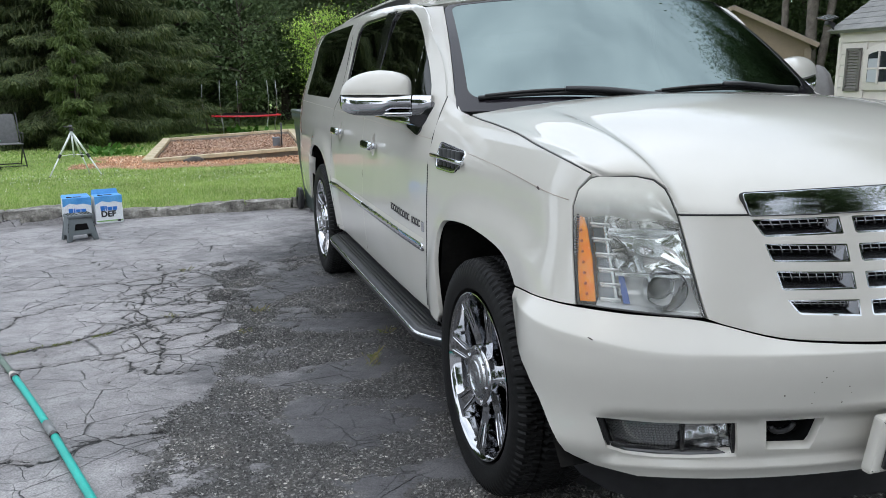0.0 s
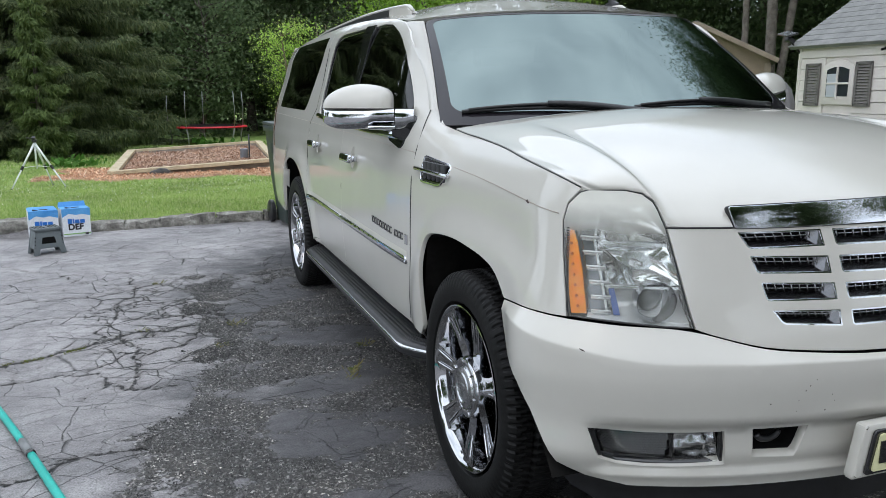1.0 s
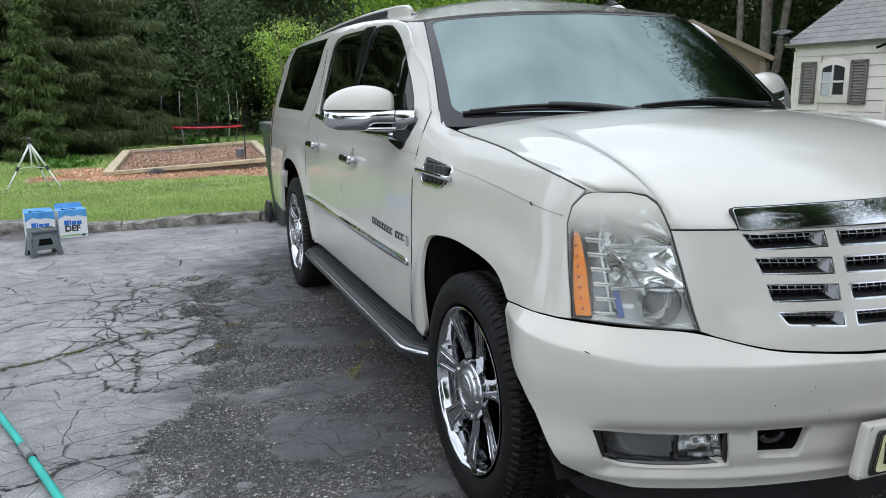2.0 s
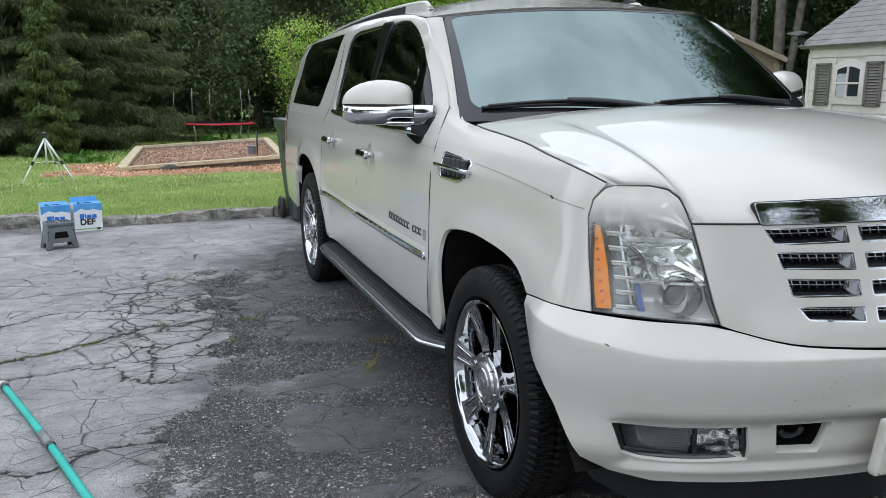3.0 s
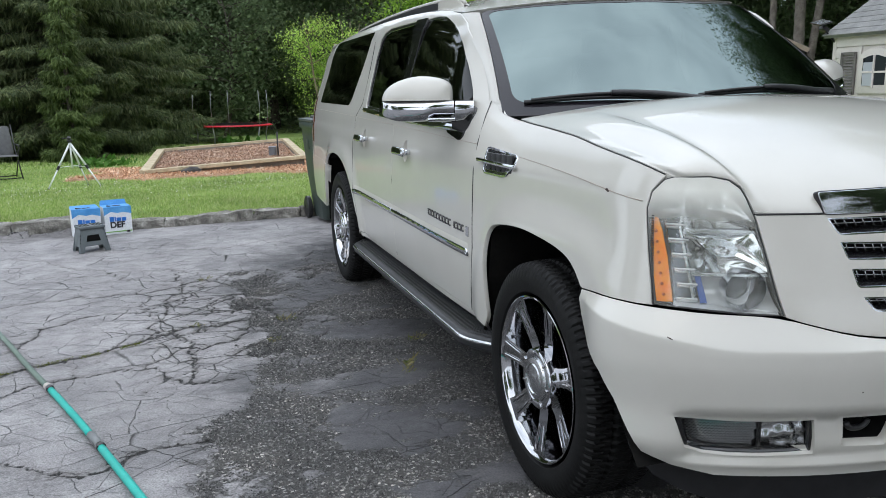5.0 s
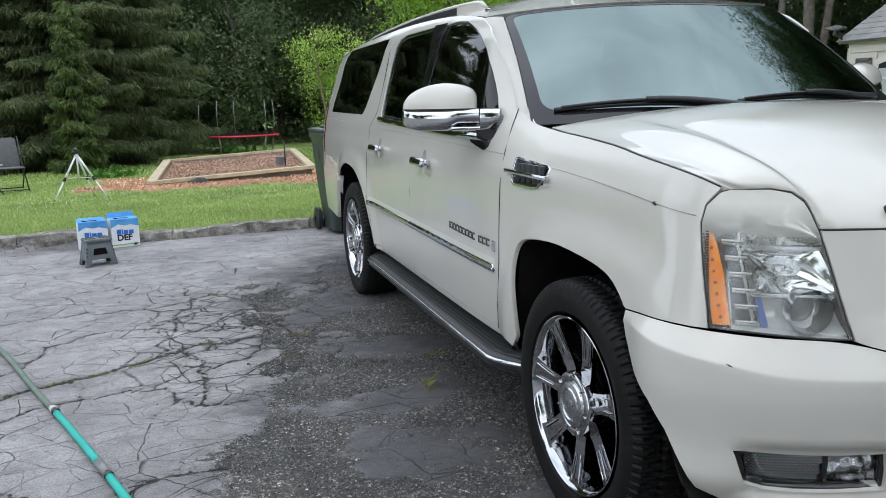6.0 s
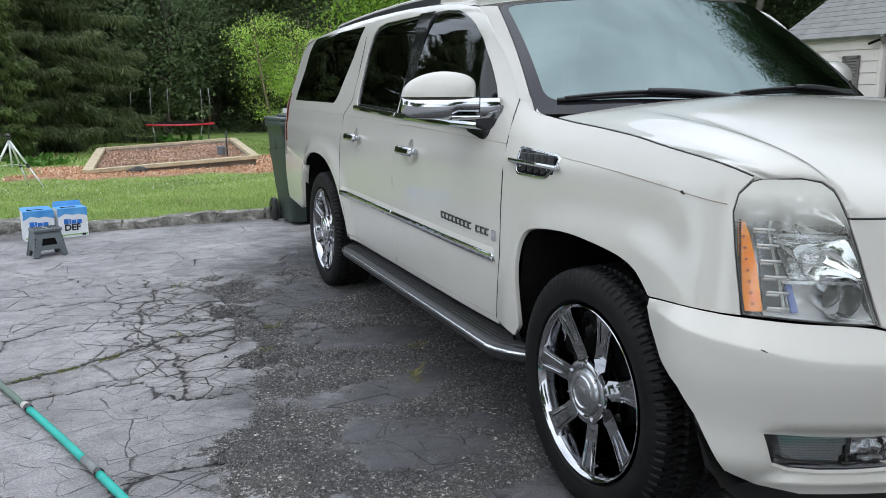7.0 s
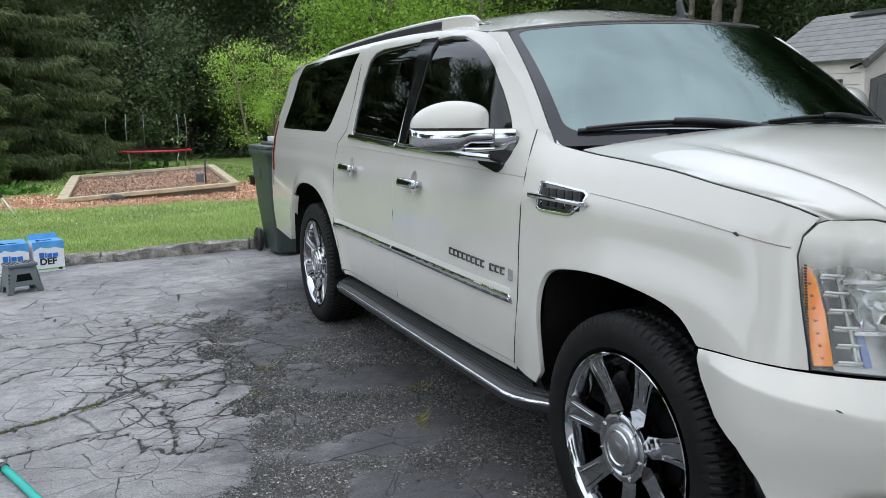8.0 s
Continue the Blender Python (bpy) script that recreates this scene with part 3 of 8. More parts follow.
def panel(name, outline, surface, material, parent, outward, step=.04, holes=(), depth=.018, label="", both=True, lip=.0016, lines=()):
    """A sheet cut from a surface by an outline, with holes and turned-in edges. both: also its mirror image on the other flank."""
    pts, edges, loops = [], [], [outline] + list(holes)
    for loop in loops:
        first, ring = len(pts), []
        for a, b in zip(loop, loop[1:] + loop[:1]):
            n = max(1, int(math.hypot(b[0] - a[0], b[1] - a[1]) / step))
            ring += [(a[0] + (b[0] - a[0]) * i / n, a[1] + (b[1] - a[1]) * i / n) for i in range(n)]
        pts += ring
        edges += [(first + i, first + (i + 1) % len(ring)) for i in range(len(ring))]
    for line in lines:                                 # creases: vertices lie along them
        first = len(pts)
        pts += list(line)
        edges += [(first + i, first + i + 1) for i in range(len(line) - 1)]
    rim = np.array(pts)
    us, vs = [p[0] for p in outline], [p[1] for p in outline]
    for i in range(int((max(us) - min(us)) / step) + 1):
        for j in range(int((max(vs) - min(vs)) / step) + 1):
            p = (min(us) + (i + .5) * step, min(vs) + (j + .5) * step)
            if ((rim - p) ** 2).sum(1).min() > (.5 * step) ** 2 and inside(p, outline) and not any(inside(p, h) for h in holes):
                pts.append(p)
    co, _, tris, *_ = geometry.delaunay_2d_cdt([Vector(p) for p in pts], edges, [], 0, 1e-6)
    keep = []
    for t in tris:
        m = ((sum(co[i][0] for i in t)) / len(t), (sum(co[i][1] for i in t)) / len(t))
        if inside(m, outline) and not any(inside(m, h) for h in holes):
            keep.append(tuple(t))
    e = .003
    place, normal = [], []
    for u, v in co:
        p = Vector(surface(u, v))
        far = Vector(outward) if outward else Vector((p.x - C, p.y - .9, 0))
        n = (Vector(surface(u + e, v)) - Vector(surface(u - e, v))).cross(Vector(surface(u, v + e)) - Vector(surface(u, v - e)))
        n = n.normalized() if n.length > 1e-12 else far.normalized()
        place.append(p)
        normal.append(-n if n.dot(far) < 0 else n)
    faces, count = [], {}
    for t in keep:
        g = (place[t[1]] - place[t[0]]).cross(place[t[2]] - place[t[0]])
        t = t if g.dot(normal[t[0]]) > 0 else t[::-1]
        faces.append(t)
        for a, b in zip(t, t[1:] + t[:1]):
            count[(a, b)] = 1
    border = [(a, b) for a, b in count if (b, a) not in count]
    away = {}
    for a, b in border:
        o = (place[b] - place[a]).cross(normal[a])
        for i in (a, b):
            away[i] = away.get(i, Vector()) + (o.normalized() if o.length > 1e-9 else Vector())
    second, third = {}, {}
    for i, o in away.items():
        o = o.normalized() if o.length > 1e-9 else Vector()
        second[i] = len(place)
        place.append(place[i] + o * lip - normal[i] * lip)
        normal.append((normal[i] * .6 + o).normalized())
        third[i] = len(place)
        place.append(place[i] + o * lip - normal[i] * depth)
        normal.append(o if o.length else normal[i])
    for a, b in border:
        faces.append((b, a, second[a], second[b]))
        faces.append((second[b], second[a], third[a], third[b]))
    used = sorted({i for f in faces for i in f})
    index = {k: n for n, k in enumerate(used)}
    place, normal, faces = [place[k] for k in used], [normal[k] for k in used], [tuple(index[i] for i in f) for f in faces]
    made = [mesh_object(name, place, faces, material, parent[0] if isinstance(parent, (list, tuple)) else parent, label, normals=normal)]
    if both:
        made.append(mesh_object(name, [(2 * C - p.x, p.y, p.z) for p in place], [f[::-1] for f in faces], material,
                                parent[1] if isinstance(parent, (list, tuple)) else parent, label, normals=[(-n.x, n.y, n.z) for n in normal]))
    return made


def sheet(surface, us, vs):
    """Vertices and faces of a surface over two rows of parameters."""
    verts = [surface(u, v) for u in us for v in vs]
    n = len(vs)
    return verts, [(i * n + j, i * n + j + 1, (i + 1) * n + j + 1, (i + 1) * n + j) for i in range(len(us) - 1) for j in range(n - 1)]


def mirrored(ob, parent=None):
    """The same part on the other flank."""
    me = ob.data.copy()
    for v in me.vertices:
        v.co.x = 2 * C - v.co.x
    me.flip_normals()
    twin = new(ob.name, me)
    twin.parent = parent or ob.parent
    if "label" in ob:
        tagged(twin, ob["label"])
    return twin


# ---- the car: panels ----
suv = thing("suv", Matrix(), "pearl white full-size suv with chrome wheels parked on cracked asphalt", "car")
SIDE, FRONT = (-1, 0, .15), (-.6, -.8, 0)

GAP = .005
FRONT_ARCH = [(.50, .45), (.463, .50), (.470, .62), (.474, .72), (.468, .80), (.43, .862), (.327, .893), (.168, .905), (.032, .899), (-.091, .887),
              (-.20, .858), (-.272, .796)]
REAR_ARCH = [(2.715, .45), (2.735, .56), (2.80, .69), (2.90, .80), (3.05, .885), (3.22, .93), (3.42, .94), (3.62, .915), (3.78, .86), (3.89, .77)]


def eased(points, n=26):
    """A smooth line through the points."""
    k = list(range(len(points)))
    fu, fv = spline(k, [p[0] for p in points]), spline(k, [p[1] for p in points])
    return [(fu(t), fv(t)) for t in steps(0, len(points) - 1, n)]


FRONT_ARCH = FRONT_ARCH[:2] + eased(FRONT_ARCH[2:], 30)
REAR_ARCH = [REAR_ARCH[0]] + eased(REAR_ARCH[1:9], 26) + [REAR_ARCH[9]]
door_cut = [(.668, .47), (.645, .57), (.62, .75), (.617, .93), (.612, 1.06), (.629, 1.174), (.66, 1.27), (.683, 1.335)]
F_GLASS = [(1.634, 1.732), (1.49, 1.734), (1.36, 1.722), (1.277, 1.700), (1.19, 1.672), (1.115, 1.638), (1.019, 1.575), (.926, 1.478), (.84, 1.375),
           (.79, 1.30), (.785, 1.258), (.83, 1.235), (.93, 1.229), (1.765, 1.245), (1.73, 1.40), (1.69, 1.58)]
M_GLASS = [(1.81, 1.250), (1.807, 1.40), (1.806, 1.60), (1.804, 1.738), (2.33, 1.738), (2.44, 1.722), (2.50, 1.685), (2.565, 1.57), (2.575, 1.42), (2.58, 1.30), (2.555, 1.272)]
Q_GLASS = rounded([(3.09, 1.282), (4.33, 1.290), (4.07, 1.755), (2.715, 1.752), (3.02, 1.33)], [.05, .03, .04, .03, .06])
F_OPEN, M_OPEN = grown(F_GLASS, .004), grown(M_GLASS, .004)
F_GLASS, M_GLASS = grown(F_GLASS, -.007), grown(M_GLASS, -.016)

# the flank above the doors: both door frames and the pillars
pillar_line = [(.695, 1.335), (.765, 1.41), (.85, 1.505), (.95, 1.605), (1.05, 1.672), (1.12, 1.700), (1.19, 1.724)]


def cant(y):
    """Height of the seam between roof and flank."""
    return 1.778 + roof_c(y) - 1.865 - .006


HANDLES = [[(y + .042 * math.cos(a), z + .058 * math.sin(a)) for a in steps(0, 2 * math.pi * 23 / 24, 23)] for y, z in ((1.585, 1.075), (2.515, 1.092))]
f_doors = panel("front_door", [(.673, .47)] + [(y + GAP, z) for y, z in door_cut] + [(y + .004, z) for y, z in pillar_line[1:]] +
                [(1.35, cant(1.35)), (1.52, cant(1.52)), (1.70, cant(1.70)), (1.725, 1.70), (1.82, 1.45), (1.846, 1.235), (1.846, .47)],
                flank_point, PEARL, suv, SIDE, .045, [F_OPEN, HANDLES[0]], depth=.012)
r_doors = panel("rear_door", [(1.852, .47), (1.852, 1.235), (1.826, 1.45), (1.731, 1.70), (1.706, cant(1.706)), (2.0, cant(2.0)), (2.3, cant(2.3)), (2.56, cant(2.56)), (2.635, 1.68),
                              (2.655, 1.45), (2.68, 1.30), (2.80, 1.22), (2.84, 1.05), (2.845, .93), (2.795, .74), (2.735, .62), (2.715, .47)],
                flank_point, PEARL, suv, SIDE, .045, [M_OPEN, HANDLES[1]], depth=.012)
quarters = panel("quarter_panel", [(2.72, .45)] + [(2.721, .47), (2.741, .62), (2.801, .74), (2.851, .93), (2.846, 1.05), (2.806, 1.223), (2.686, 1.303), (2.661, 1.45), (2.641, 1.68),
                 (2.566, cant(2.566)), (3.0, cant(3.0)), (3.5, cant(3.5)), (4.0, cant(4.0)), (4.22, cant(4.22)), (4.36, 1.66), (4.54, 1.345), (4.555, 1.1), (4.55, .95), (4.60, .845), (3.86, .822)] +
                 REAR_ARCH[-2:0:-1], flank_point, PEARL, suv, SIDE, .03, [Q_GLASS])


def fender_point(s, z):
    return nose(s, z)


hood_edge = spline([.0, .065, .163, .253, .36, .47, .606, .733, .853, .958, 1.056, 1.138, 1.198, 1.239], [1.338, 1.303, 1.280, 1.270, 1.259, 1.251, 1.240, 1.228, 1.212, 1.200, 1.189, 1.176, 1.160, 1.146])
seam_z = spline([.90, .932, 1.042, 1.147, 1.221, 1.344, 1.516, 1.615, 1.707, 1.812, 1.966, MID], [.790, .791, .803, .811, .811, .803, .790, .764, .742, .730, .718, .714])
fenders = panel("front_fender", [(.66 - y, z) for y, z in door_cut] + [(s, hood_edge(s) - .004) for s in steps(.02, 1.215, 24)] +
                [(1.180, 1.112), (1.172, 1.064), (1.190, .962), (1.208, .859), (1.214, .815)] + [(s, seam_z(s) + .0025) for s in (1.147, 1.042, .94)] +
                [(.66 - y, z) for y, z in FRONT_ARCH[::-1]], fender_point, PEARL, suv, FRONT, .03)

# hood
hood_front = [(1.245, 1.148), (1.338, 1.151), (1.387, 1.143), (1.417, 1.122), (1.430, 1.100), (1.450, 1.056), (1.50, 1.055), (1.627, 1.055), (1.80, 1.06), (1.95, 1.063), (MID, 1.064)]
hood_fs = lambda a: float(np.interp(a, [0, .12, .17, .205, .225, .26, .30, .43, .62, .80, 1], [p[0] for p in hood_front]))
hood_fz = lambda a: float(np.interp(a, [0, .12, .17, .205, .225, .26, .30, .43, .62, .80, 1], [p[1] for p in hood_front]))


def bezier(a, b, c, d, t):
    u = 1 - t
    return a * u ** 3 + b * 3 * t * u * u + c * 3 * t * t * u + d * t ** 3


def hood_line(a, b):
    """Along the car at a share a of the way from the hood's edge to its middle."""
    x0 = .150 + (C - .150) * a
    rear = Vector((x0, .40 - .13 * (1 - (1 - a) ** 2.2), 1.268 + .072 * (1 - (1 - a) ** 2) + .006))
    end = Vector(nose(hood_fs(a), hood_fz(a)))
    rise = .10 * sstep(.05, .24, a)
    p1 = rear.lerp(end, .42)
    p1.z = rear.z - .008
    p2 = Vector((end.x, end.y + .045, end.z + rise + .01)) if a > .02 else end.lerp(rear, .25)
    dome = .010 * sstep(.06, .42, a) * math.sin(math.pi * min(1, b * 1.12)) ** .7 if b * 1.12 < 1 else 0
    q = bezier(rear, p1, p2, end, b)
    q.z += dome
    return q


def hood_side(b):
    s = .262 + (1.241 - .262) * b
    return Vector(nose(s, hood_edge(s) + .001))


def hood_point(a, b):
    m = a > 1
    if m:
        a = 2 - a
    q = hood_line(a, b)
    q += (hood_side(b) + Vector((.0035, 0, .0005)) - hood_line(0, b)) * max(0, 1 - a / .55) ** 2
    return (2 * C - q.x if m else q.x, q.y, q.z)


share = [0, .015, .035, .06, .09, .12, .145, .17, .19, .205, .225, .242, .26, .30, .34, .38, .44, .5, .57, .65, .74, .82, .91, 1.0]
share += [2 - a for a in share[-2::-1]]
along = steps(0, .6, 14) + [.66, .72, .77, .82, .86, .89, .92, .945, .965, .98, .992, 1.0]
hv, hf = sheet(hood_point, share, along)
hood = mesh_object("hood", hv, hf, PEARL, suv, "", smooth=True)
hood.data.flip_normals()
rim_v = [hood_point(a, 1) for a in share] + [(p[0], p[1] + .02, p[2] - .004) for p in (hood_point(a, 1) for a in share)]
n = len(share)
for e in (0, 2):
    edge_v = [hood_point(e, b) for b in along] + [(p[0] + (.004 if e == 0 else -.004), p[1], p[2] - .022) for p in (hood_point(e, b) for b in along)]
    mesh_object("hood_flange", edge_v, [(i, i + 1, len(along) + i + 1, len(along) + i) for i in range(len(along) - 1)], PEARL, hood)
mesh_object("hood_lip", rim_v, [(i, i + 1, n + i + 1, n + i) for i in range(n - 1)], PEARL, hood)

# roof
def roof_front(d):
    return .835 + .300 * (d / .738) ** 2


def roof_point(u, v):
    d = u * .80
    y0 = roof_front(min(abs(d), .79))
    y = y0 + (4.42 - y0) * v
    return (C + d, y, roof_z(d, y))


rv, rf = sheet(roof_point, steps(-1, 1, 36), [0, .004, .012, .03] + steps(.06, 1, 30))
roof = mesh_object("roof", rv, rf, PEARL, suv, smooth=True)
roof.data.flip_normals()
rv = [roof_point(u, 0) for u in steps(-1, 1, 36)] + [(p[0], p[1] + .02, p[2] - .02) for p in (roof_point(u, 0) for u in steps(-1, 1, 36))]
mesh_object("roof_edge", rv, [(i, i + 1, 38 + i, 37 + i) for i in range(36)], PEARL, roof)


# windshield: a share a across (-1 to 1) and b upwards
def screen_point(a, b, out=0.0):
    low = Vector((C + .872 * a, .30 + .25 * a * a, 1.288 - .012 * a * a))
    top = Vector((C + .738 * a, roof_front(.738 * a) - .006, roof_z(.738 * a, roof_front(.738 * a)) - .012))
    p = low.lerp(top, b)
    swell = .022 * math.sin(math.pi * b)
    return (p.x, p.y - (swell + out) * .66, p.z + (swell + out) * .75)


outer = rounded([(-1, .0), (1, .0), (1, 1), (-1, 1)], [.04, .04, .05, .05])
inner = rounded([(-.950, .085), (.950, .085), (.968, .987), (-.968, .987)], [.10, .10, .06, .06], 8)
wv, wf = sheet(screen_point, steps(-.985, .985, 70), steps(.02, .985, 34))
glass = mesh_object("windshield", wv, wf, SCREEN, suv, "tinted windshield that mirrors the cloudy sky", smooth=True)
glass.data.flip_normals()
panel("windshield_border", outer, lambda a, b: screen_point(a, b, .002), FRIT, suv, (0, -.6, .7), .05, [inner], depth=.004, both=False, label="black ceramic border of the windshield")


# windshield pillars
def pillar_edge(b):
    k = b * (len(pillar_line) - 1)
    i = min(int(k), len(pillar_line) - 2)
    y = pillar_line[i][0] + (pillar_line[i + 1][0] - pillar_line[i][0]) * (k - i)
    z = pillar_line[i][1] + (pillar_line[i + 1][1] - pillar_line[i][1]) * (k - i)
    return Vector(flank_point(y + .006, z - .003, .0014))


def pillar_point(u, b):
    q = min(1, .12 + .90 * b)
    p, s = pillar_edge(b), Vector(screen_point(-1.004, q))
    m = p.lerp(s, u) + Vector((.05, .02, -.02)) * max(0, -b) / .13
    k = math.sin(math.pi * u)
    return (m.x - .004 * k, m.y - .004 * k, m.z + .002 * k)


# rounded over: its shading runs on from the door frame and turns forwards at the glass
us, bs = steps(0, 1, 8), steps(-.07, 1, 26)
pv, pf = sheet(pillar_point, us, bs)
round_n = [Vector((-.93, -.06, .36)).lerp(Vector((-.66, -.52, .54)), u ** 1.5).normalized() for u in us for b in bs]
mesh_object("windshield_pillar", pv, [f[::-1] for f in pf], PEARL, suv, normals=round_n)
mesh_object("windshield_pillar", [(2 * C - q[0], q[1], q[2]) for q in pv], pf, PEARL, suv, normals=[(-q.x, q.y, q.z) for q in round_n])

corner_v, corner_f = sheet(lambda u, v: tuple(Vector(nose(.03 + .15 * u, hood_edge(.03 + .15 * u) - .002)).lerp(Vector(screen_point(-.99, .14 * (1 - u))), v)), steps(0, 1, 8), steps(0, 1, 4))
corner = mesh_object("pillar_foot", corner_v, corner_f, PEARL, suv, smooth=True)
mirrored(corner)

# nose panel between the lamps, with openings for the grille
def slots(side=0):
    rows = [((1.632, 1.043), (1.664, .997), (1.884, 1.000), (1.873, 1.046)), ((1.664, .982), (1.684, .934), (1.899, .928), (1.891, .976)),
            ((1.692, .913), (1.708, .862), (1.913, .858), (1.906, .905)), ((1.720, .840), (1.752, .800), (1.925, .788), (1.920, .833))]
    more = [((1.906, 1.046), (1.916, 1.000), (MID - .014, 1.000), (MID - .014, 1.046)), ((1.922, .976), (1.930, .928), (MID - .014, .926), (MID - .014, .975)),
            ((1.936, .904), (1.944, .857), (MID - .014, .856), (MID - .014, .903)), ((1.950, .832), (1.956, .787), (MID - .014, .786), (MID - .014, .831))]
    return rows + more


left = [rounded(list(q), [.006, .012, .004, .004]) for q in slots()]
right = [[(2 * MID - s, z) for s, z in q] for q in left]
head = [(1.452, 1.0515), (1.475, .969), (1.508, .846), (1.524, .795)] + [(s, seam_z(s) + .0025) for s in (1.56, 1.615, 1.66, 1.707, 1.76, 1.812, 1.88, 1.966, 2.06, MID)]
head += [(2 * MID - s, z) for s, z in head[-2::-1]]
fascia = panel("grille_panel", head, nose, PEARL, suv, (0, -1, 0), .04, left + right, depth=.03, both=False, label="painted panel that holds the chrome grille")[0]


def bilinear(q, u, v):
    (a, b, c, d) = [Vector(p) for p in q]
    return (a.lerp(d, u)).lerp(b.lerp(c, u), v)


for q in slots():
    for m in (False, True):
        qq = [(2 * MID - s, z) for s, z in q] if m else q
        hole = rounded(list(qq), [.006, .012, .004, .004])
        rim = grown(hole, -.0045)
        panel("grille_surround", grown(hole, .001), lambda s, z: nose(s, z, out=-.001), CHROME, fascia, (0, -1, 0), .04, [rim], depth=.045, both=False, label="chrome surround of a grille opening")
        bm = bmesh.new()
        wide = 9 if q[0][0] < 1.89 else 8
        for i in range(1, wide):                       # upright bars
            u = i / wide
            lo, hi = bilinear(qq, u, .62), bilinear(qq, u, 0)
            p, r = Vector(nose(lo.x, lo.y, out=-.024)), Vector(nose(hi.x, hi.y, out=-.022))
            tube(bm, [r, p], .0022, 5)
        for v in (.18, .42):
            tube(bm, [nose(*bilinear(qq, u, v), out=-.026) for u in steps(0, .97, 6)], .0018, 5)
        part("grille_mesh", bm, DULL_CHROME, fascia, "grey wire mesh of the grille", 60)
        bm = bmesh.new()                               # polished ledge and end wedge of the opening
        n0 = [nose(*bilinear(qq, u, .99), out=-.002) for u in steps(0, 1, 6)]
        n1 = [nose(*bilinear(qq, u, .60), out=-.040) for u in steps(0, 1, 6)]
        n2 = [nose(*bilinear(qq, u, 1.0), out=-.05) for u in steps(0, 1, 6)]
        rows = [[bm.verts.new(p) for p in r] for r in (n0, n1, n2)]
        for a, b in zip(rows, rows[1:]):
            for i in range(6):
                bm.faces.new((a[i], a[i + 1], b[i + 1], b[i]))
        part("grille_ledge", bm, GLOSS_BLACK, fascia)
        if q[0][0] < 1.89:
            bm = bmesh.new()
            ps = [nose(*bilinear(qq, u, v), out=o) for u, v, o in ((.90, 0, -.03), (.985, 0, -.003), (.988, .98, -.003), (.90, .98, -.006), (.85, .64, -.034))]
            bm.faces.new([bm.verts.new(p) for p in ps])
            part("grille_wedge", bm, DARK_CHROME, fascia, "chrome end wedge of a grille opening")
backing = [(1.60, 1.06), (1.70, .77), (MID, .76), (2 * MID - 1.70, .77), (2 * MID - 1.60, 1.06)]
panel("grille_backing", backing, lambda s, z: nose(s, z, out=-.05), UNDER, fascia, (0, -1, 0), .06, depth=.01, both=False)
bar = rounded([(1.611, 1.108), (1.628, 1.054), (1.80, 1.055), (MID, 1.060), (2 * MID - 1.80, 1.055), (2 * MID - 1.628, 1.054), (2 * MID - 1.611, 1.108), (2 * MID - 1.80, 1.114), (MID, 1.122), (1.80, 1.114)],
              [.006, .006, 0, 0, 0, .006, .006, 0, 0, 0])
panel("header_seal", grown(bar, .002), lambda s, z: nose(s, z, out=.003), SEAL, suv, (0, -1, 0), .04, depth=.02, both=False)
panel("grille_header", bar, lambda s, z: nose(s, z, out=.006 + .0016 * math.sin(math.pi * min(1, max(0, (z - 1.052) / .066)))), CHROME, suv, (0, -1, 0), .03, depth=.022, both=False, label="broad polished chrome bar over the grille")

# bumper
FOG_BACK = shader("fog_lamp_housing", (0.020, 0.021, 0.023), .3, .3)
PRISM = shader("fog_prism", (0.42, 0.425, 0.43), .10, .9)
FOG = [(1.272, .522), (1.297, .430), (1.340, .409), (1.412, .402), (1.50, .402), (1.622, .408), (1.610, .513), (1.50, .511), (1.41, .511), (1.33, .514)]
TOW = [(1.684, .516), (1.690, .432), (1.812, .425), (1.843, .516)]
low = [(s, seam_z(s) - .0025) for s in steps(.945, MID, 30)]
low += [(2 * MID - s, z) for s, z in low[-2::-1]]
under = [(2 * MID - 1.209, .402), (2 * MID - 1.27, .366), (2 * MID - 1.375, .340), (2 * MID - 1.6, .338), (MID, .336), (1.603, .338), (1.375, .340), (1.27, .366), (1.209, .402), (1.186, .46), (1.152, .54), (1.11, .60), (1.041, .648), (.975, .722)]
under = [(2 * MID - .975, .722), (2 * MID - 1.041, .648), (2 * MID - 1.11, .60), (2 * MID - 1.152, .54), (2 * MID - 1.186, .46)] + under


fold_z = spline([.90, 1.0, 1.12, 1.227, 1.344, 1.479, 1.7, MID], [.775, .772, .765, .750, .725, .716, .713, .702])


def bumper_point(s, z, out=0.0):
    """The bumper's skin: a sloping ledge under the lamps, a fold, and the upright face."""
    q = s if s < MID else 2 * MID - s
    top, fold, k = seam_z(q), fold_z(q), .0018
    lo = lamp_out(top) + .002
    ledge = lo + (.120 - lo) * (top - z) / max(.008, top - fold)
    face = .120 - .020 * sstep(.68, .50, z) - .055 * sstep(.46, .33, z) ** 1.3
    want = -k * math.log(math.exp(-ledge / k) + math.exp(-face / k))
    w = sstep(-.26, -.56, plan_y(q))
    out += (want - bump_out(z)) * w + .014 * (1 - w) * min(1, max(0, (top - z) / max(.02, top - fold)))
    scoop = .026 * sstep(1.25, 1.33, q) * sstep(.538, .527, z) * sstep(.384, .393, z)   # lower intake band is set back
    return nose(s, z, True, out - scoop)


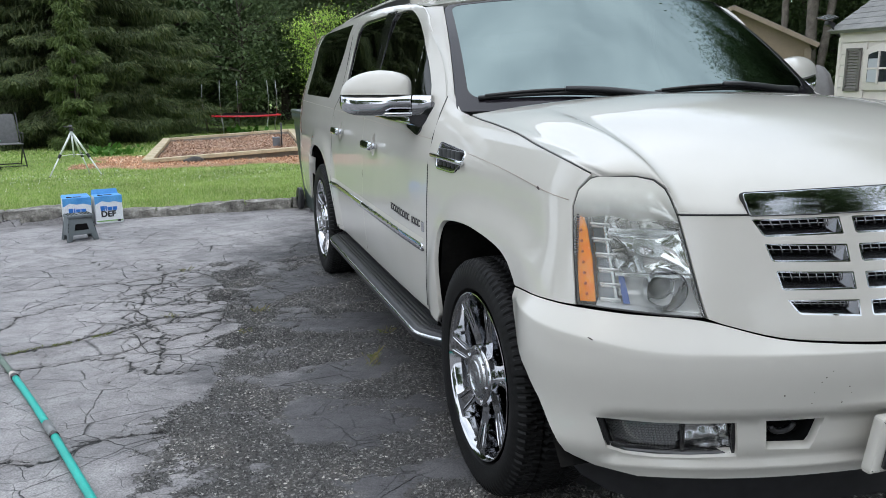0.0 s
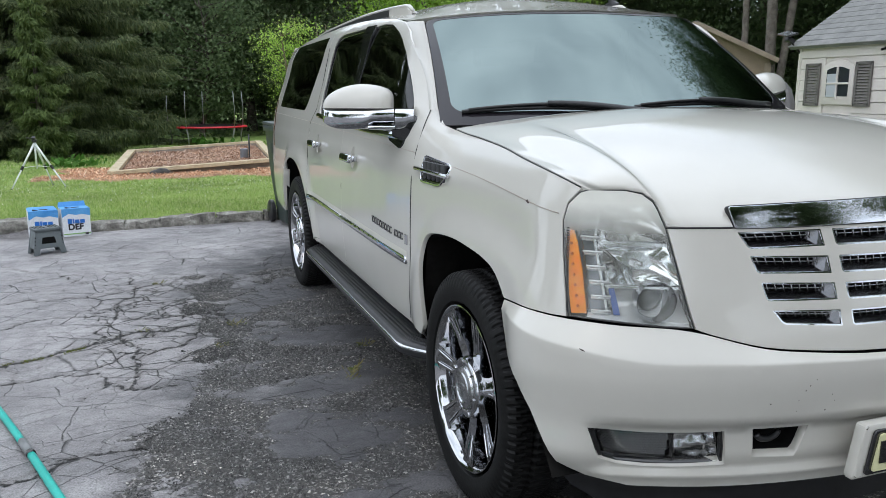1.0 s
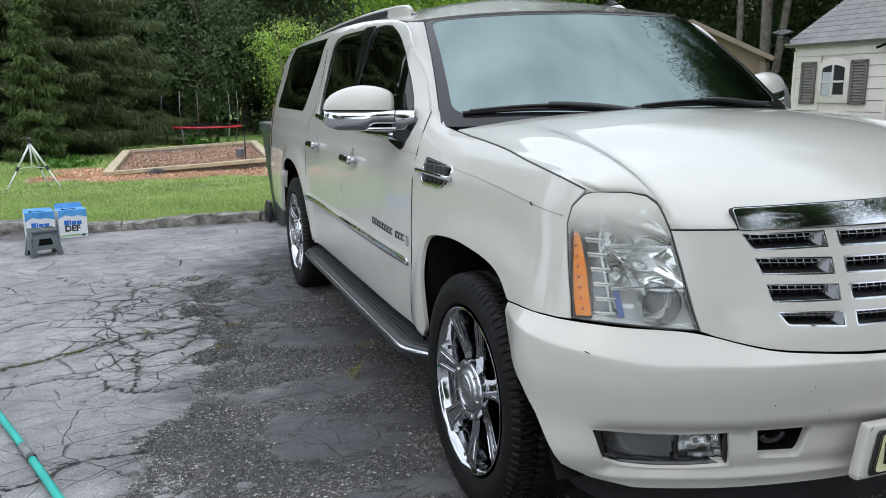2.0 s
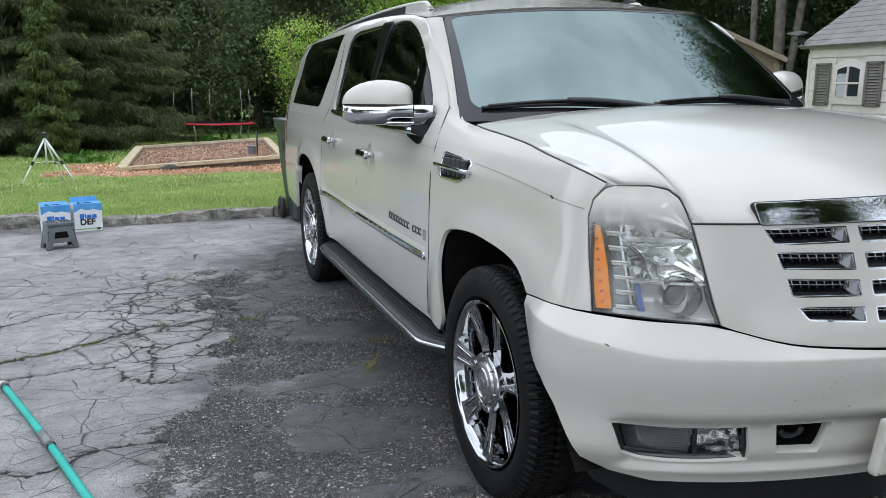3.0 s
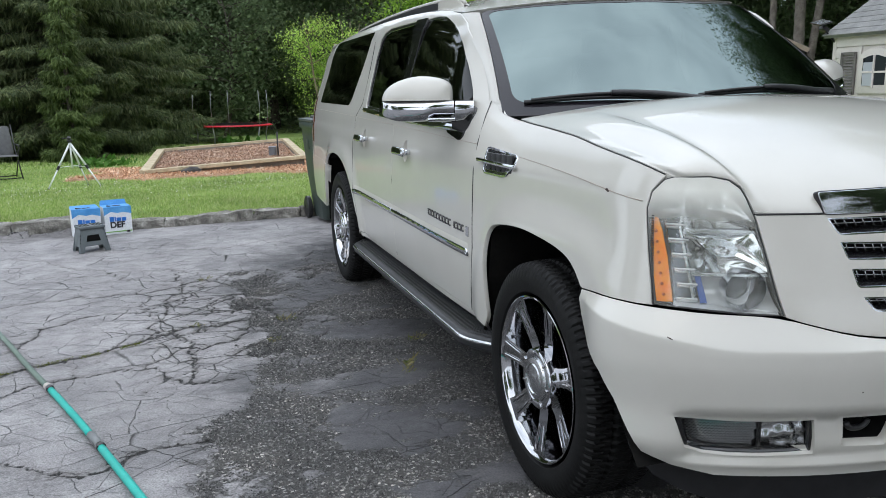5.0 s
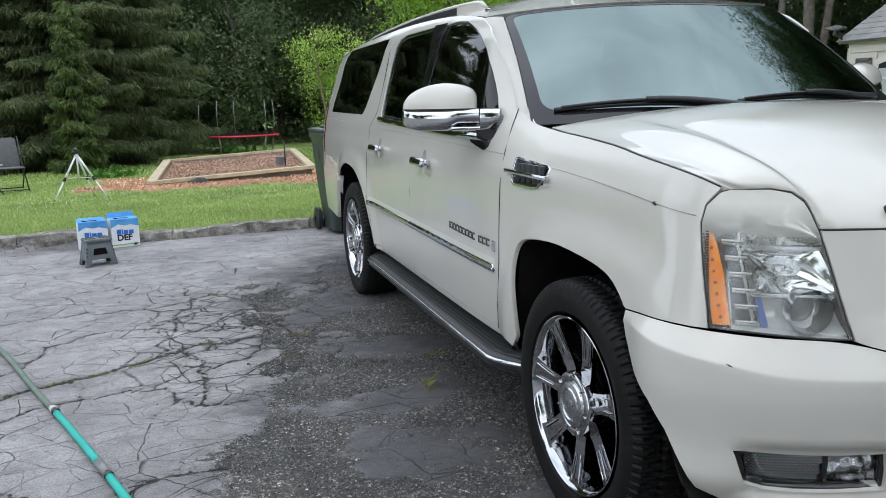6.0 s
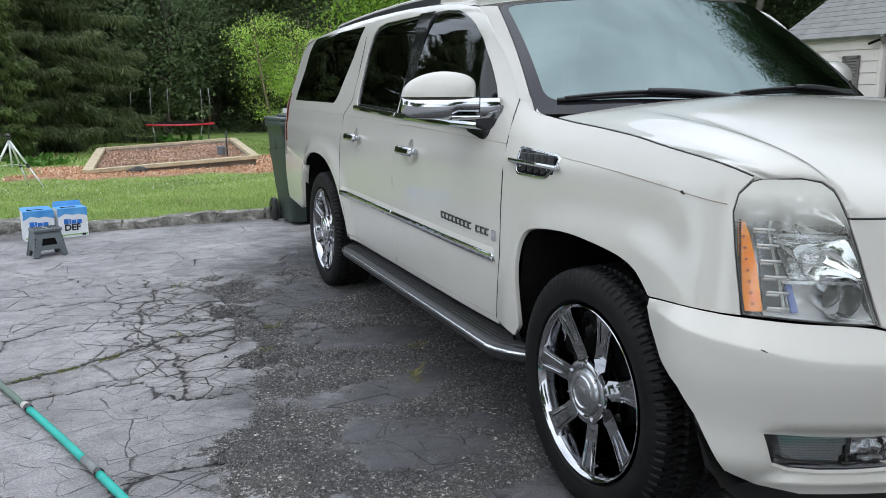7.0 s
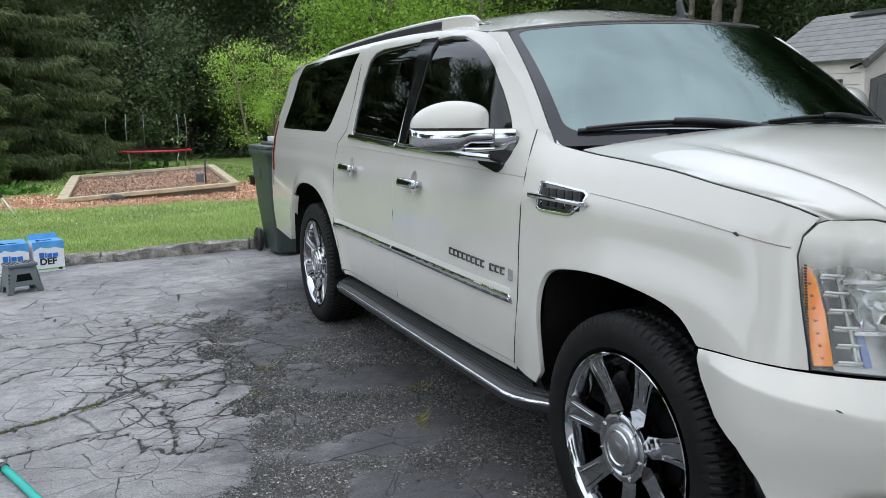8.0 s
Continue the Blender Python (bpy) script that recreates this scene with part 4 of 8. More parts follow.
CREASES = [[(s, fold_z(min(s, 2 * MID - s)) + dz) for s in steps(1.02, 2 * MID - 1.02, 130)] for dz in (.004, -.004)]
CREASES += [[(s, z) for s in steps(1.24, 2 * MID - 1.24, 110)] for z in (.538, .527, .393, .384)]
bumper = panel("front_bumper", low + under, bumper_point, PEARL, suv, None, .022, [FOG, [(2 * MID - s, z) for s, z in FOG], TOW, [(2 * MID - s, z) for s, z in TOW]], depth=.03, both=False, label="white front bumper with stone chips", lines=CREASES)[0]
for m in (False, True):
    f = lambda loop: [(2 * MID - s, z) for s, z in loop] if m else loop
    fog = panel("fog_lamp", grown(f(FOG), -.003), lambda s, z: bumper_point(s, z, -.012), GLOSS_BLACK, suv, (0, -1, 0), .04, [f([(1.286, .512), (1.305, .430), (1.345, .415), (1.47, .409), (1.613, .413), (1.603, .506)])], depth=.02, both=False, label="fog lamp in a black bezel")[0]
    panel("fog_lens", f([(1.284, .514), (1.303, .428), (1.343, .413), (1.47, .407), (1.615, .411), (1.605, .508)]), lambda s, z: bumper_point(s, z, -.018), CLEAR, fog, (0, -1, 0), .05, depth=.004, both=False)
    bm = bmesh.new()                                   # prisms of the turn signal
    for i in range(21):
        for j in range(11):
            s, z = 1.296 + i * .0090 + j * .0022, .504 - j * .0085
            if s > 1.474:
                continue
            p = nose(2 * MID - s if m else s, z, True, -.046)
            box(bm, (.0078, .010, .0052), Matrix.Translation(p) @ pose(0, 0, 0, -38, 0, 30 if not m else -30))
    part("prism", bm, PRISM, fog, "faceted clear prisms of the turn signal")
    panel("fog_reflector", f([(1.488, .506), (1.492, .414), (1.610, .416), (1.600, .505)]), lambda s, z: bumper_point(s, z, -.030 - .016 * abs((s * 27 + z * 9) % 1 - .5) - .022 * abs((z * 21 - s * 4) % 1 - .5)), DULL_CHROME, fog, (0, -1, 0), .012, depth=.004, both=False)
    panel("fog_backing", f([(1.29, .515), (1.31, .420), (1.47, .408), (1.615, .41), (1.605, .512)]), lambda s, z: bumper_point(s, z, -.065), FOG_BACK, fog, (0, -1, 0), .05, depth=.06, both=False)
    panel("fog_divider", f([(1.478, .506), (1.482, .414), (1.489, .414), (1.485, .506)]), lambda s, z: bumper_point(s, z, -.020), GLOSS_BLACK, fog, (0, -1, 0), .05, depth=.03, both=False)
    panel("tow_recess", grown(f(TOW), .01), lambda s, z: bumper_point(s, z, -.07), UNDER, bumper, (0, -1, 0), .05, depth=.01, both=False)
    panel("tow_recess_wall", grown(f(TOW), .002), lambda s, z: bumper_point(s, z, -.016), UNDER, bumper, (0, -1, 0), .05, [f(TOW)], depth=.055, both=False)
    bm = bmesh.new()
    mid = Vector(nose(2 * MID - 1.742 if m else 1.742, .492, True, -.045))
    tube(bm, [mid + Vector((.036 * math.cos(a), 0, .020 * math.sin(a))) for a in steps(math.pi, 2 * math.pi, 10)], .009, 8)
    part("tow_hook", bm, BLACK, bumper, "black steel tow hook", 50)
skirt = [(1.13, .53), (1.165, .46), (1.20, .402), (1.235, .378), (1.27, .360), (1.375, .334), (1.6, .332), (MID, .330), (2 * MID - 1.6, .332), (2 * MID - 1.375, .334), (2 * MID - 1.27, .360), (2 * MID - 1.235, .378), (2 * MID - 1.20, .402), (2 * MID - 1.165, .46), (2 * MID - 1.13, .53), (2 * MID - 1.15, .36),
         (2 * MID - 1.22, .29), (2 * MID - 1.30, .255), (2 * MID - 1.4, .225), (MID, .205), (1.4, .225), (1.30, .255), (1.22, .29), (1.15, .36)]
panel("air_dam", skirt, lambda s, z: nose(s, max(z, .30), True, -.035 - .15 * max(0, .33 - z))[:2] + (z,), BLACK, suv, (0, -1, 0), .05, depth=.05, both=False, label="black plastic air dam under the bumper")
# plate holder
bm = bmesh.new()
extrude_outline(bm, rounded([(-.250, -.076), (.250, -.076), (.222, .076), (-.222, .076)], .012), .035, pose(C, -.905, .466, 90, 0, 0), .008)
holder = part("plate_holder", bm, PEARL, bumper, "white plate holder", 40)
bm = bmesh.new()
extrude_outline(bm, rounded([(-.220, -.062), (.220, -.062), (.196, .062), (-.196, .062)], .012), .008, pose(C, -.942, .466, 90, 0, 0), .002)
part("plate_rim", bm, GLOSS_BLACK, holder, "black plate rim")
PLATE = shader("plate_yellow", (0.70, 0.68, 0.40), 0.45)
bm = bmesh.new()
extrude_outline(bm, rounded([(-.202, -.052), (.202, -.052), (.182, .052), (-.182, .052)], .01), .004, pose(C, -.951, .466, 90, 0, 0))
part("plate", bm, PLATE, holder, "pale yellow plate with dark bars")
bm = bmesh.new()
for i in range(6):
    box(bm, (.032, .003, .062), pose(C - .165 + i * .066, -.957, .468))
part("plate_bars", bm, GLOSS_BLACK, holder)
# chips in the paint
rnd = random.Random(4)
for i in range(9):
    s, z = 1.70 + rnd.random() * .34, .56 + rnd.random() * .14
    p = Vector(bumper_point(s, z, .0006))
    r = .0012 + .0014 * rnd.random()
    bm = bmesh.new()
    bm.faces.new([bm.verts.new(p + Vector((r * math.cos(k), 0, r * math.sin(k) * rnd.uniform(.7, 1.2)))) for k in steps(0, 5.6, 6)])
    part("stone_chip", bm, CHIP_RED, bumper)
bm = bmesh.new()
p0, p1 = Vector(bumper_point(1.253, .748, .0005)), Vector(bumper_point(1.264, .742, .0005))
tube(bm, [p0, p0.lerp(p1, .5), p1], [.0008, .002, .0008], 5)
part("paint_scratch", bm, CHIP_RED, bumper, "small dark paint chip")
bm = bmesh.new()
crease = spline([.08, .38, .81, 1.01, 1.165], [1.160, 1.143, 1.114, 1.096, 1.080])
tube(bm, [nose(s, crease(s), out=.0003) for s in steps(.40, 1.16, 26)], .0014, 5)
pins = part("pinstripe", bm, PIN_GREY, fenders[0], "worn brown pinstripe", 60)
bm = bmesh.new()
line = spline([.62, 1.2, 2.0, 2.78, 4.2], [1.166, 1.184, 1.200, 1.216, 1.236])
tube(bm, [flank_point(y, line(y), .0003) for y in steps(.63, 1.84, 24)], .0013, 5)
part("pinstripe", bm, PIN_GREY, f_doors[0], "", 60)
bm = bmesh.new()
tube(bm, [flank_point(y, line(y), .0003) for y in steps(1.86, 2.79, 20)], .0013, 5)
part("pinstripe", bm, PIN_GREY, r_doors[0], "", 60)
bm = bmesh.new()
tube(bm, [flank_point(y, line(y), .0003) for y in steps(2.82, 4.5, 24)], .0013, 5)
part("pinstripe", bm, PIN_GREY, quarters[0], "", 60)
bm = bmesh.new()
p = Vector(nose(1.012, 1.095, out=.0006))
extrude_outline(bm, [(-.012, .001), (.0, .006), (.012, -.003), (.004, -.006)], .001, Matrix.Translation(p) @ pose(0, 0, 0, 90, 0, -90))
part("paint_scratch", bm, CHIP_RED, fenders[0])

# dark gaps round the doors and the hood
door_gaps = [[(y + .0025, z) for y, z in door_cut], [(1.849, .475), (1.849, .9), (1.849, 1.235), (1.823, 1.45), (1.729, 1.70)],
             [(2.718, .475), (2.738, .62), (2.798, .74), (2.848, .93), (2.843, 1.05), (2.803, 1.222), (2.683, 1.302), (2.658, 1.45), (2.638, 1.68)]]
for loop, owner, out in zip(door_gaps, (f_doors, r_doors, r_doors), (.0008, -.0008, -.0008)):
    bm = bmesh.new()
    tube(bm, [(min(flank_point(y, z)[0], nose(.66 - y, z)[0] if y < 1 else 9) - out, y, z) for y, z in loop], .0020, 6)
    mirrored(part("door_gap", bm, SEAL, owner[0], "", 60), owner[1])
bm = bmesh.new()
tube(bm, [nose(s, hood_edge(s) - .0015, out=-.002) for s in steps(.27, 1.215, 40)], .0019, 6)
mirrored(part("hood_gap", bm, SEAL, fenders[0], "", 60), fenders[1])
bm = bmesh.new()
tube(bm, [nose(s, 1.0535, out=-.001) for s in steps(1.452, 1.625, 12)], .0032, 6)
mirrored(part("hood_gap", bm, SEAL, fascia, "", 60))

# headlights
LAMP = [(1.218, .815), (1.212, .859), (1.193, .962), (1.176, 1.064), (1.183, 1.107), (1.215, 1.140), (1.240, 1.1475), (1.338, 1.149), (1.385, 1.140), (1.414, 1.119), (1.427, 1.097),
        (1.447, 1.050), (1.470, .969), (1.502, .846), (1.518, .796), (1.43, .800), (1.344, .807), (1.282, .812)]


def lamp(m):
    f = lambda loop: [(2 * MID - s, z) for s, z in loop] if m else loop
    g = lambda s: 2 * MID - s if m else s
    body = panel("headlight", f(LAMP), lambda s, z: nose(s, z, out=-.003), SEAL, suv, (0, -1, 0), .04, [f(grown(LAMP, -.002))], depth=.010, both=False, label="tall headlight with a hazy clear lens")[0]
    panel("lamp_lens", f(grown(LAMP, -.002)), lambda s, z: nose(s, z, out=-.003), LENS, body, (0, -1, 0), .03, depth=.004, both=False, label="aged clear plastic lens")
    panel("lamp_housing", f(grown(LAMP, -.004)), lambda s, z: nose(s, z, out=-.078), LAMP_GREY, body, (0, -1, 0), .05, depth=.01, both=False)
    amber = [(1.190, 1.046), (1.203, 1.040), (1.218, 1.008), (1.237, .941), (1.256, .826), (1.223, .824), (1.210, .90), (1.198, .97)]
    panel("side_marker", f(amber), lambda s, z: nose(s, z, out=-.010), AMBER, body, (0, -1, 0), .012, depth=.012, both=False, label="orange side reflector")
    bm = bmesh.new()                                   # lamps behind the reflector
    for i in range(7):
        z = 1.005 - i * .027
        q = Vector(nose(g(1.203 + .036 * (1.02 - z) / .19), z, out=-.0085))
        bmesh.ops.create_uvsphere(bm, u_segments=8, v_segments=5, radius=.0042, matrix=Matrix.Translation(q))
    part("marker_dot", bm, AMBER_DARK, body, "dark dots in the reflector", 60)
    bm = bmesh.new()                                   # toothed seam beside the reflector
    for i in range(34):
        z = .83 + i * .0065
        p = nose(g(1.2135 - .0100 * max(0, (z - .85) / .1)), z, out=-.006)
        box(bm, (.006, .006, .0036), Matrix.Translation(p) @ pose(0, 0, 0, 0, 0, 40 if not m else -40))
    part("lamp_teeth", bm, BLACK, body)
    # bowls
    for s0, s1, z0, z1, d in ((1.272, 1.452, 1.015, 1.118, .060), (1.292, 1.474, .902, 1.005, .065)):
        def bowl(u, v, s0=s0, s1=s1, z0=z0, z1=z1, d=d):
            k = (4 * u * (1 - u)) ** .6 * (4 * v * (1 - v)) ** .6
            lean = .03 * (v - .5)
            return nose(g(s0 + (s1 - s0) * u - lean - .018 * (v - .5)), z0 + (z1 - z0) * v, out=-.022 - d * k)
        bv, bf = sheet(bowl, steps(0, 1, 14), steps(0, 1, 10))
        part_ob = mesh_object("reflector_bowl", bv, bf, BOWL, body, "chrome reflector bowl", smooth=True)
        bm = bmesh.new()
        c = Vector(nose(g((s0 + s1) / 2 - .01), (z0 + z1) / 2, out=-.055))
        box(bm, (.020, .03, .020), Matrix.Translation(c), .006)
        tube(bm, [c, c + Vector((0, -.03, 0))], .008, 8)
        part("bulb", bm, DULL_CHROME, body, "", 50)
    # silver cell round the projector
    panel("projector_cell", f([(1.308, .892), (1.488, .891), (1.507, .822), (1.510, .805), (1.40, .812), (1.322, .818)]), lambda s, z: nose(s, z, out=-.064 + .9 * (z - .855) ** 2 / .05), LAMP_SILVER, body, (0, -1, 0), .02, depth=.01, both=False, label="silver cell of the projector lamp")
    # projector
    c = Vector(nose(g(1.415), .866, out=-.028))
    bm = bmesh.new()
    lathe(bm, [(-.014, .036), (-.022, .041), (-.019, .047), (.004, .050), (.04, .054)], 28, "z")
    bmesh.ops.transform(bm, matrix=Matrix.Translation(c) @ pose(0, 0, 0, -90, 0, -14 if not m else 14) @ pose(0, 0, 0, 180), verts=bm.verts)
    part("projector_ring", bm, CHROME, body, "chrome ring of the projector lamp", 60)
    bm = bmesh.new()
    bmesh.ops.create_uvsphere(bm, u_segments=24, v_segments=12, radius=.037)
    bmesh.ops.transform(bm, matrix=Matrix.Translation(c + Vector((0, .012, 0))) @ Matrix.Diagonal((1, .65, 1, 1)), verts=bm.verts)
    part("projector_lens", bm, shader("projector_glass", (0.05, 0.055, 0.055), 0.05, Coat_Weight=1.0) if not m else bpy.data.materials["projector_glass"], body, "dark glass projector lens", 60)
    # polished floor of the lamp and the steps beside the reflector
    def shelf(u, v):
        s = 1.258 + .252 * u
        return nose(g(s), .8165 - .078 * (s - 1.258) + .016 * (1 - v), out=-.008 - .068 * (1 - v))
    sv, sf = sheet(shelf, steps(0, 1, 10), steps(0, 1, 5))
    mesh_object("lamp_shelf", sv, sf, LAMP_SILVER, body, smooth=True)
    panel("lamp_column", f([(1.214, 1.110), (1.268, 1.112), (1.270, 1.01), (1.296, .90), (1.308, .826), (1.262, .824), (1.250, .93), (1.226, 1.03)]), lambda s, z: nose(s, z, out=-.034), LAMP_SLATE, body, (0, -1, 0), .03, depth=.01, both=False, label="dark column behind bright rungs")
    bm = bmesh.new()
    for i in range(8):
        z = 1.100 - i * .038
        a, b = 1.216 + .050 * sstep(1.10, .84, z), 1.268 + .046 * sstep(1.10, .84, z)
        for o, k in ((-.014, 0), (-.030, -.010)):
            tube(bm, [nose(g(a), z + k, out=o), nose(g((a + b) / 2), z + k - .001, out=o - .002), nose(g(b), z + k - .002, out=o - .006)], .0036, 5)
    part("light_step", bm, LAMP_SILVER, body, "bright steps beside the reflector", 60)
    panel("lamp_divider", f([(1.262, 1.015), (1.272, 1.108), (1.276, 1.108), (1.2665, 1.015), (1.2925, .90), (1.307, .83), (1.302, .83), (1.288, .90)]), lambda s, z: nose(s, z, out=-.020), DULL_CHROME, body, (0, -1, 0), .03, depth=.03, both=False)
    panel("lamp_divider", f([(1.275, 1.013), (1.462, 1.009), (1.464, 1.003), (1.276, 1.007)]), lambda s, z: nose(s, z, out=-.016), DULL_CHROME, body, (0, -1, 0), .03, depth=.03, both=False)
    panel("lamp_divider", f([(1.298, .900), (1.486, .899), (1.488, .893), (1.299, .894)]), lambda s, z: nose(s, z, out=-.016), DULL_CHROME, body, (0, -1, 0), .03, depth=.03, both=False)
    panel("blue_strip", f([(1.306, .892), (1.318, .892), (1.336, .822), (1.322, .822)]), lambda s, z: nose(s, z, out=-.026), BLUE_LENS, body, (0, -1, 0), .03, depth=.01, both=False)


lamp(False)
lamp(True)

# ---- the car: glass, trim and fittings of the flank ----
bow = lambda z, k: k * math.sin(math.pi * min(1, max(0, (z - 1.23) / .52)))
panel("window_glass", grown(F_GLASS, .006), lambda y, z: flank_point(y, z, -.014 + bow(z, .014)), FRONT_TINT, f_doors, SIDE, .06, depth=.004, label="tinted front door window")
panel("window_seal", grown(F_OPEN, -.002), lambda y, z: flank_point(y, z, -.006), GLOSS_BLACK, f_doors, SIDE, .06, [F_GLASS], depth=.012, label="black window surround")
panel("window_glass", grown(M_GLASS, .006), lambda y, z: flank_point(y, z, -.012), PRIVACY, r_doors, SIDE, .06, depth=.004, label="black privacy glass of the rear door")
panel("window_seal", grown(M_OPEN, -.002), lambda y, z: flank_point(y, z, -.006), GLOSS_BLACK, r_doors, SIDE, .06, [M_GLASS], depth=.012)
panel("window_glass", grown(Q_GLASS, -.004), lambda y, z: flank_point(y, z, -.001), PRIVACY, quarters, SIDE, .07, depth=.006, label="black privacy glass of the rear quarter")
# black cover of the door pillar and the chrome strip under the windows
panel("pillar_cover", [(1.626, 1.742), (1.812, 1.746), (1.818, 1.246), (1.752, 1.243), (1.722, 1.40), (1.682, 1.58)], lambda y, z: flank_point(y, z, .0025), PILLAR_BLACK, suv, SIDE, .05, depth=.012, label="gloss black door pillar cover")
for a, b, owner in ((.83, 1.842, f_doors), (1.855, 2.60, r_doors)):
    strip = spline([.8, .93, 1.82, 2.6], [1.206, 1.207, 1.222, 1.250])
    loop = [(y, strip(y) + .030) for y in steps(a, b, 12)] + [(y, strip(y) + .004) for y in steps(b, a, 12)]
    panel("chrome_strip", loop, lambda y, z: flank_point(y, z, .008 + .006 * math.sin(math.pi * min(1, max(0, (z - strip(y) - .004) / .026)))), CHROME, owner, SIDE, .012, depth=.014, label="chrome strip under the side windows")
panel("mirror_base", rounded([(.772, 1.315), (.782, 1.195), (.815, 1.172), (.96, 1.202), (.96, 1.237), (.84, 1.25), (.812, 1.315)], .015), lambda y, z: flank_point(y, z, .006), GLOSS_BLACK, f_doors, SIDE, .04, depth=.02, label="black corner piece under the mirror")
for a, b, z0, owner in ((.668, 1.842, .732, f_doors), (1.855, 2.775, .728, r_doors)):
    mid_z = lambda y: .728 + (.741 - .728) * (y - .67) / 2.1
    for h0, h1, o0, mt, nm in ((-.028, .028, .010, BLACK, "door_moulding"), (-.024, .006, .018, CHROME, "moulding_insert")):
        loop = [(a, mid_z(a) + h0), (a + .03, mid_z(a) + h1)] if a < 1 else [(a, mid_z(a) + h0), (a, mid_z(a) + h1)]
        loop = [(y, mid_z(y) + h0) for y in steps(a, b, 14)] + [(y, mid_z(y) + h1) for y in steps(b, a + (.012 if a < 1 else 0), 14)]
        mt = PEARL if nm == "door_moulding" else mt
        panel(nm, loop, lambda y, z, o0=o0, h0=h0, h1=h1: flank_point(y, z, (.010 * math.sin(math.pi * min(1, max(.06, (z - mid_z(y) - h0) / (h1 - h0)))) ** .5) if o0 < .015 else .0115 + .005 * math.sin(math.pi * min(1, max(0, (z - mid_z(y) - h0) / (h1 - h0))))), mt, owner, SIDE, .05 if o0 < .015 else .012, depth=.016, label="chrome insert of the door moulding" if mt is CHROME else "white door moulding")
# handles
for yc, z, owner in ((1.585, 1.075, f_doors), (2.515, 1.092, r_doors)):
    panel("handle_bowl", [(yc + .044 * math.cos(a), z + .060 * math.sin(a)) for a in steps(0, 2 * math.pi * 23 / 24, 23)],
          lambda y, q: flank_point(y, q, .0005 - .034 * max(0, 1 - ((y - yc) / .046) ** 2 - ((q - z) / .062) ** 2)), PEARL, owner, SIDE, .012, depth=.004)
    bm = bmesh.new()
    box(bm, (.030, .205, .044), Matrix.Translation((C - side_d(yc, z) - .034, yc, z)) @ pose(0, 0, 0, 0, 10, 0), .0142, 4)
    box(bm, (.030, .040, .028), Matrix.Translation((C - side_d(yc, z) - .014, yc + .085, z)), .006)
    box(bm, (.030, .040, .028), Matrix.Translation((C - side_d(yc, z) - .014, yc - .085, z)), .006)
    h = part("door_handle", bm, CHROME, owner[0], "chrome door handle", 50)
    mirrored(h, owner[1])
# model badge as plain bars
for i in range(8):
    bm = bmesh.new()
    y = 1.166 - i * .040
    box(bm, (.006, .030, .007), Matrix.Translation(flank_point(y, .832 - .001 * i, .002)))
    box(bm, (.006, .007, .028), Matrix.Translation(flank_point(y + .011, .820 - .001 * i, .002)))
    box(bm, (.006, .026, .006), Matrix.Translation(flank_point(y, .808 - .001 * i, .002)))
    mirrored(part("badge_bar", bm, DARK_CHROME, f_doors[0]), f_doors[1])
for i in range(3):
    bm = bmesh.new()
    y = .812 - i * .040
    box(bm, (.006, .030, .007), Matrix.Translation(flank_point(y, .823, .002)))
    box(bm, (.006, .007, .026), Matrix.Translation(flank_point(y + .011, .811, .002)))
    box(bm, (.006, .026, .006), Matrix.Translation(flank_point(y, .800, .002)))
    mirrored(part("badge_bar", bm, DARK_CHROME, f_doors[0]), f_doors[1])
bm = bmesh.new()
box(bm, (.006, .030, .042), Matrix.Translation(flank_point(.675, .806, .002)), .002)
mirrored(part("badge_emblem", bm, CHROME, f_doors[0]), f_doors[1])

# fender vent
VENT = [(.135, 1.160), (.150, 1.164), (.375, 1.148), (.395, 1.137), (.388, 1.108), (.330, 1.066), (.300, 1.062), (.160, 1.064), (.143, 1.074)]
vent = panel("fender_vent", VENT, lambda s, z: nose(s, z, out=.006), CHROME, suv, SIDE, .03, [grown(VENT, -.0055)], depth=.02, label="chrome fender vent with black louvres")
panel("vent_frame", grown(VENT, -.005), lambda s, z: nose(s, z, out=.002), GLOSS_BLACK, vent, SIDE, .03, [grown(VENT, -.018)], depth=.02)
panel("vent_backing", grown(VENT, -.005), lambda s, z: nose(s, z, out=.0015), UNDER, vent, SIDE, .04, depth=.004)
bm = bmesh.new()
for i in range(5):
    s = .19 + i * .042
    box(bm, (.012, .030, .066), Matrix.Translation(nose(s, 1.112, out=.003)) @ pose(0, 0, 0, 0, 0, 18), .003)
mirrored(part("louvre", bm, BLACK, vent[0], "", 40), vent[1])
bm = bmesh.new()
box(bm, (.020, .315, .017), Matrix.Translation(nose(.255, 1.110, out=.012)) @ pose(0, 0, 0, 1.2, 0, 3.2), .005)
mirrored(part("vent_bar", bm, CHROME, vent[0], "chrome bar across the vent", 40), vent[1])

# mirrors
MZ = 1.339
MIRROR_AXIS, MIRROR_FRONT = Vector((.883, -.469, 0)), Vector((-.469, -.883, 0))


def mirror_point(along, depth, z):
    """From the middle of the mirror: along it towards the door, out of its face, and the height."""
    return Vector((-.090, .912, z)) + MIRROR_AXIS * along + MIRROR_FRONT * depth


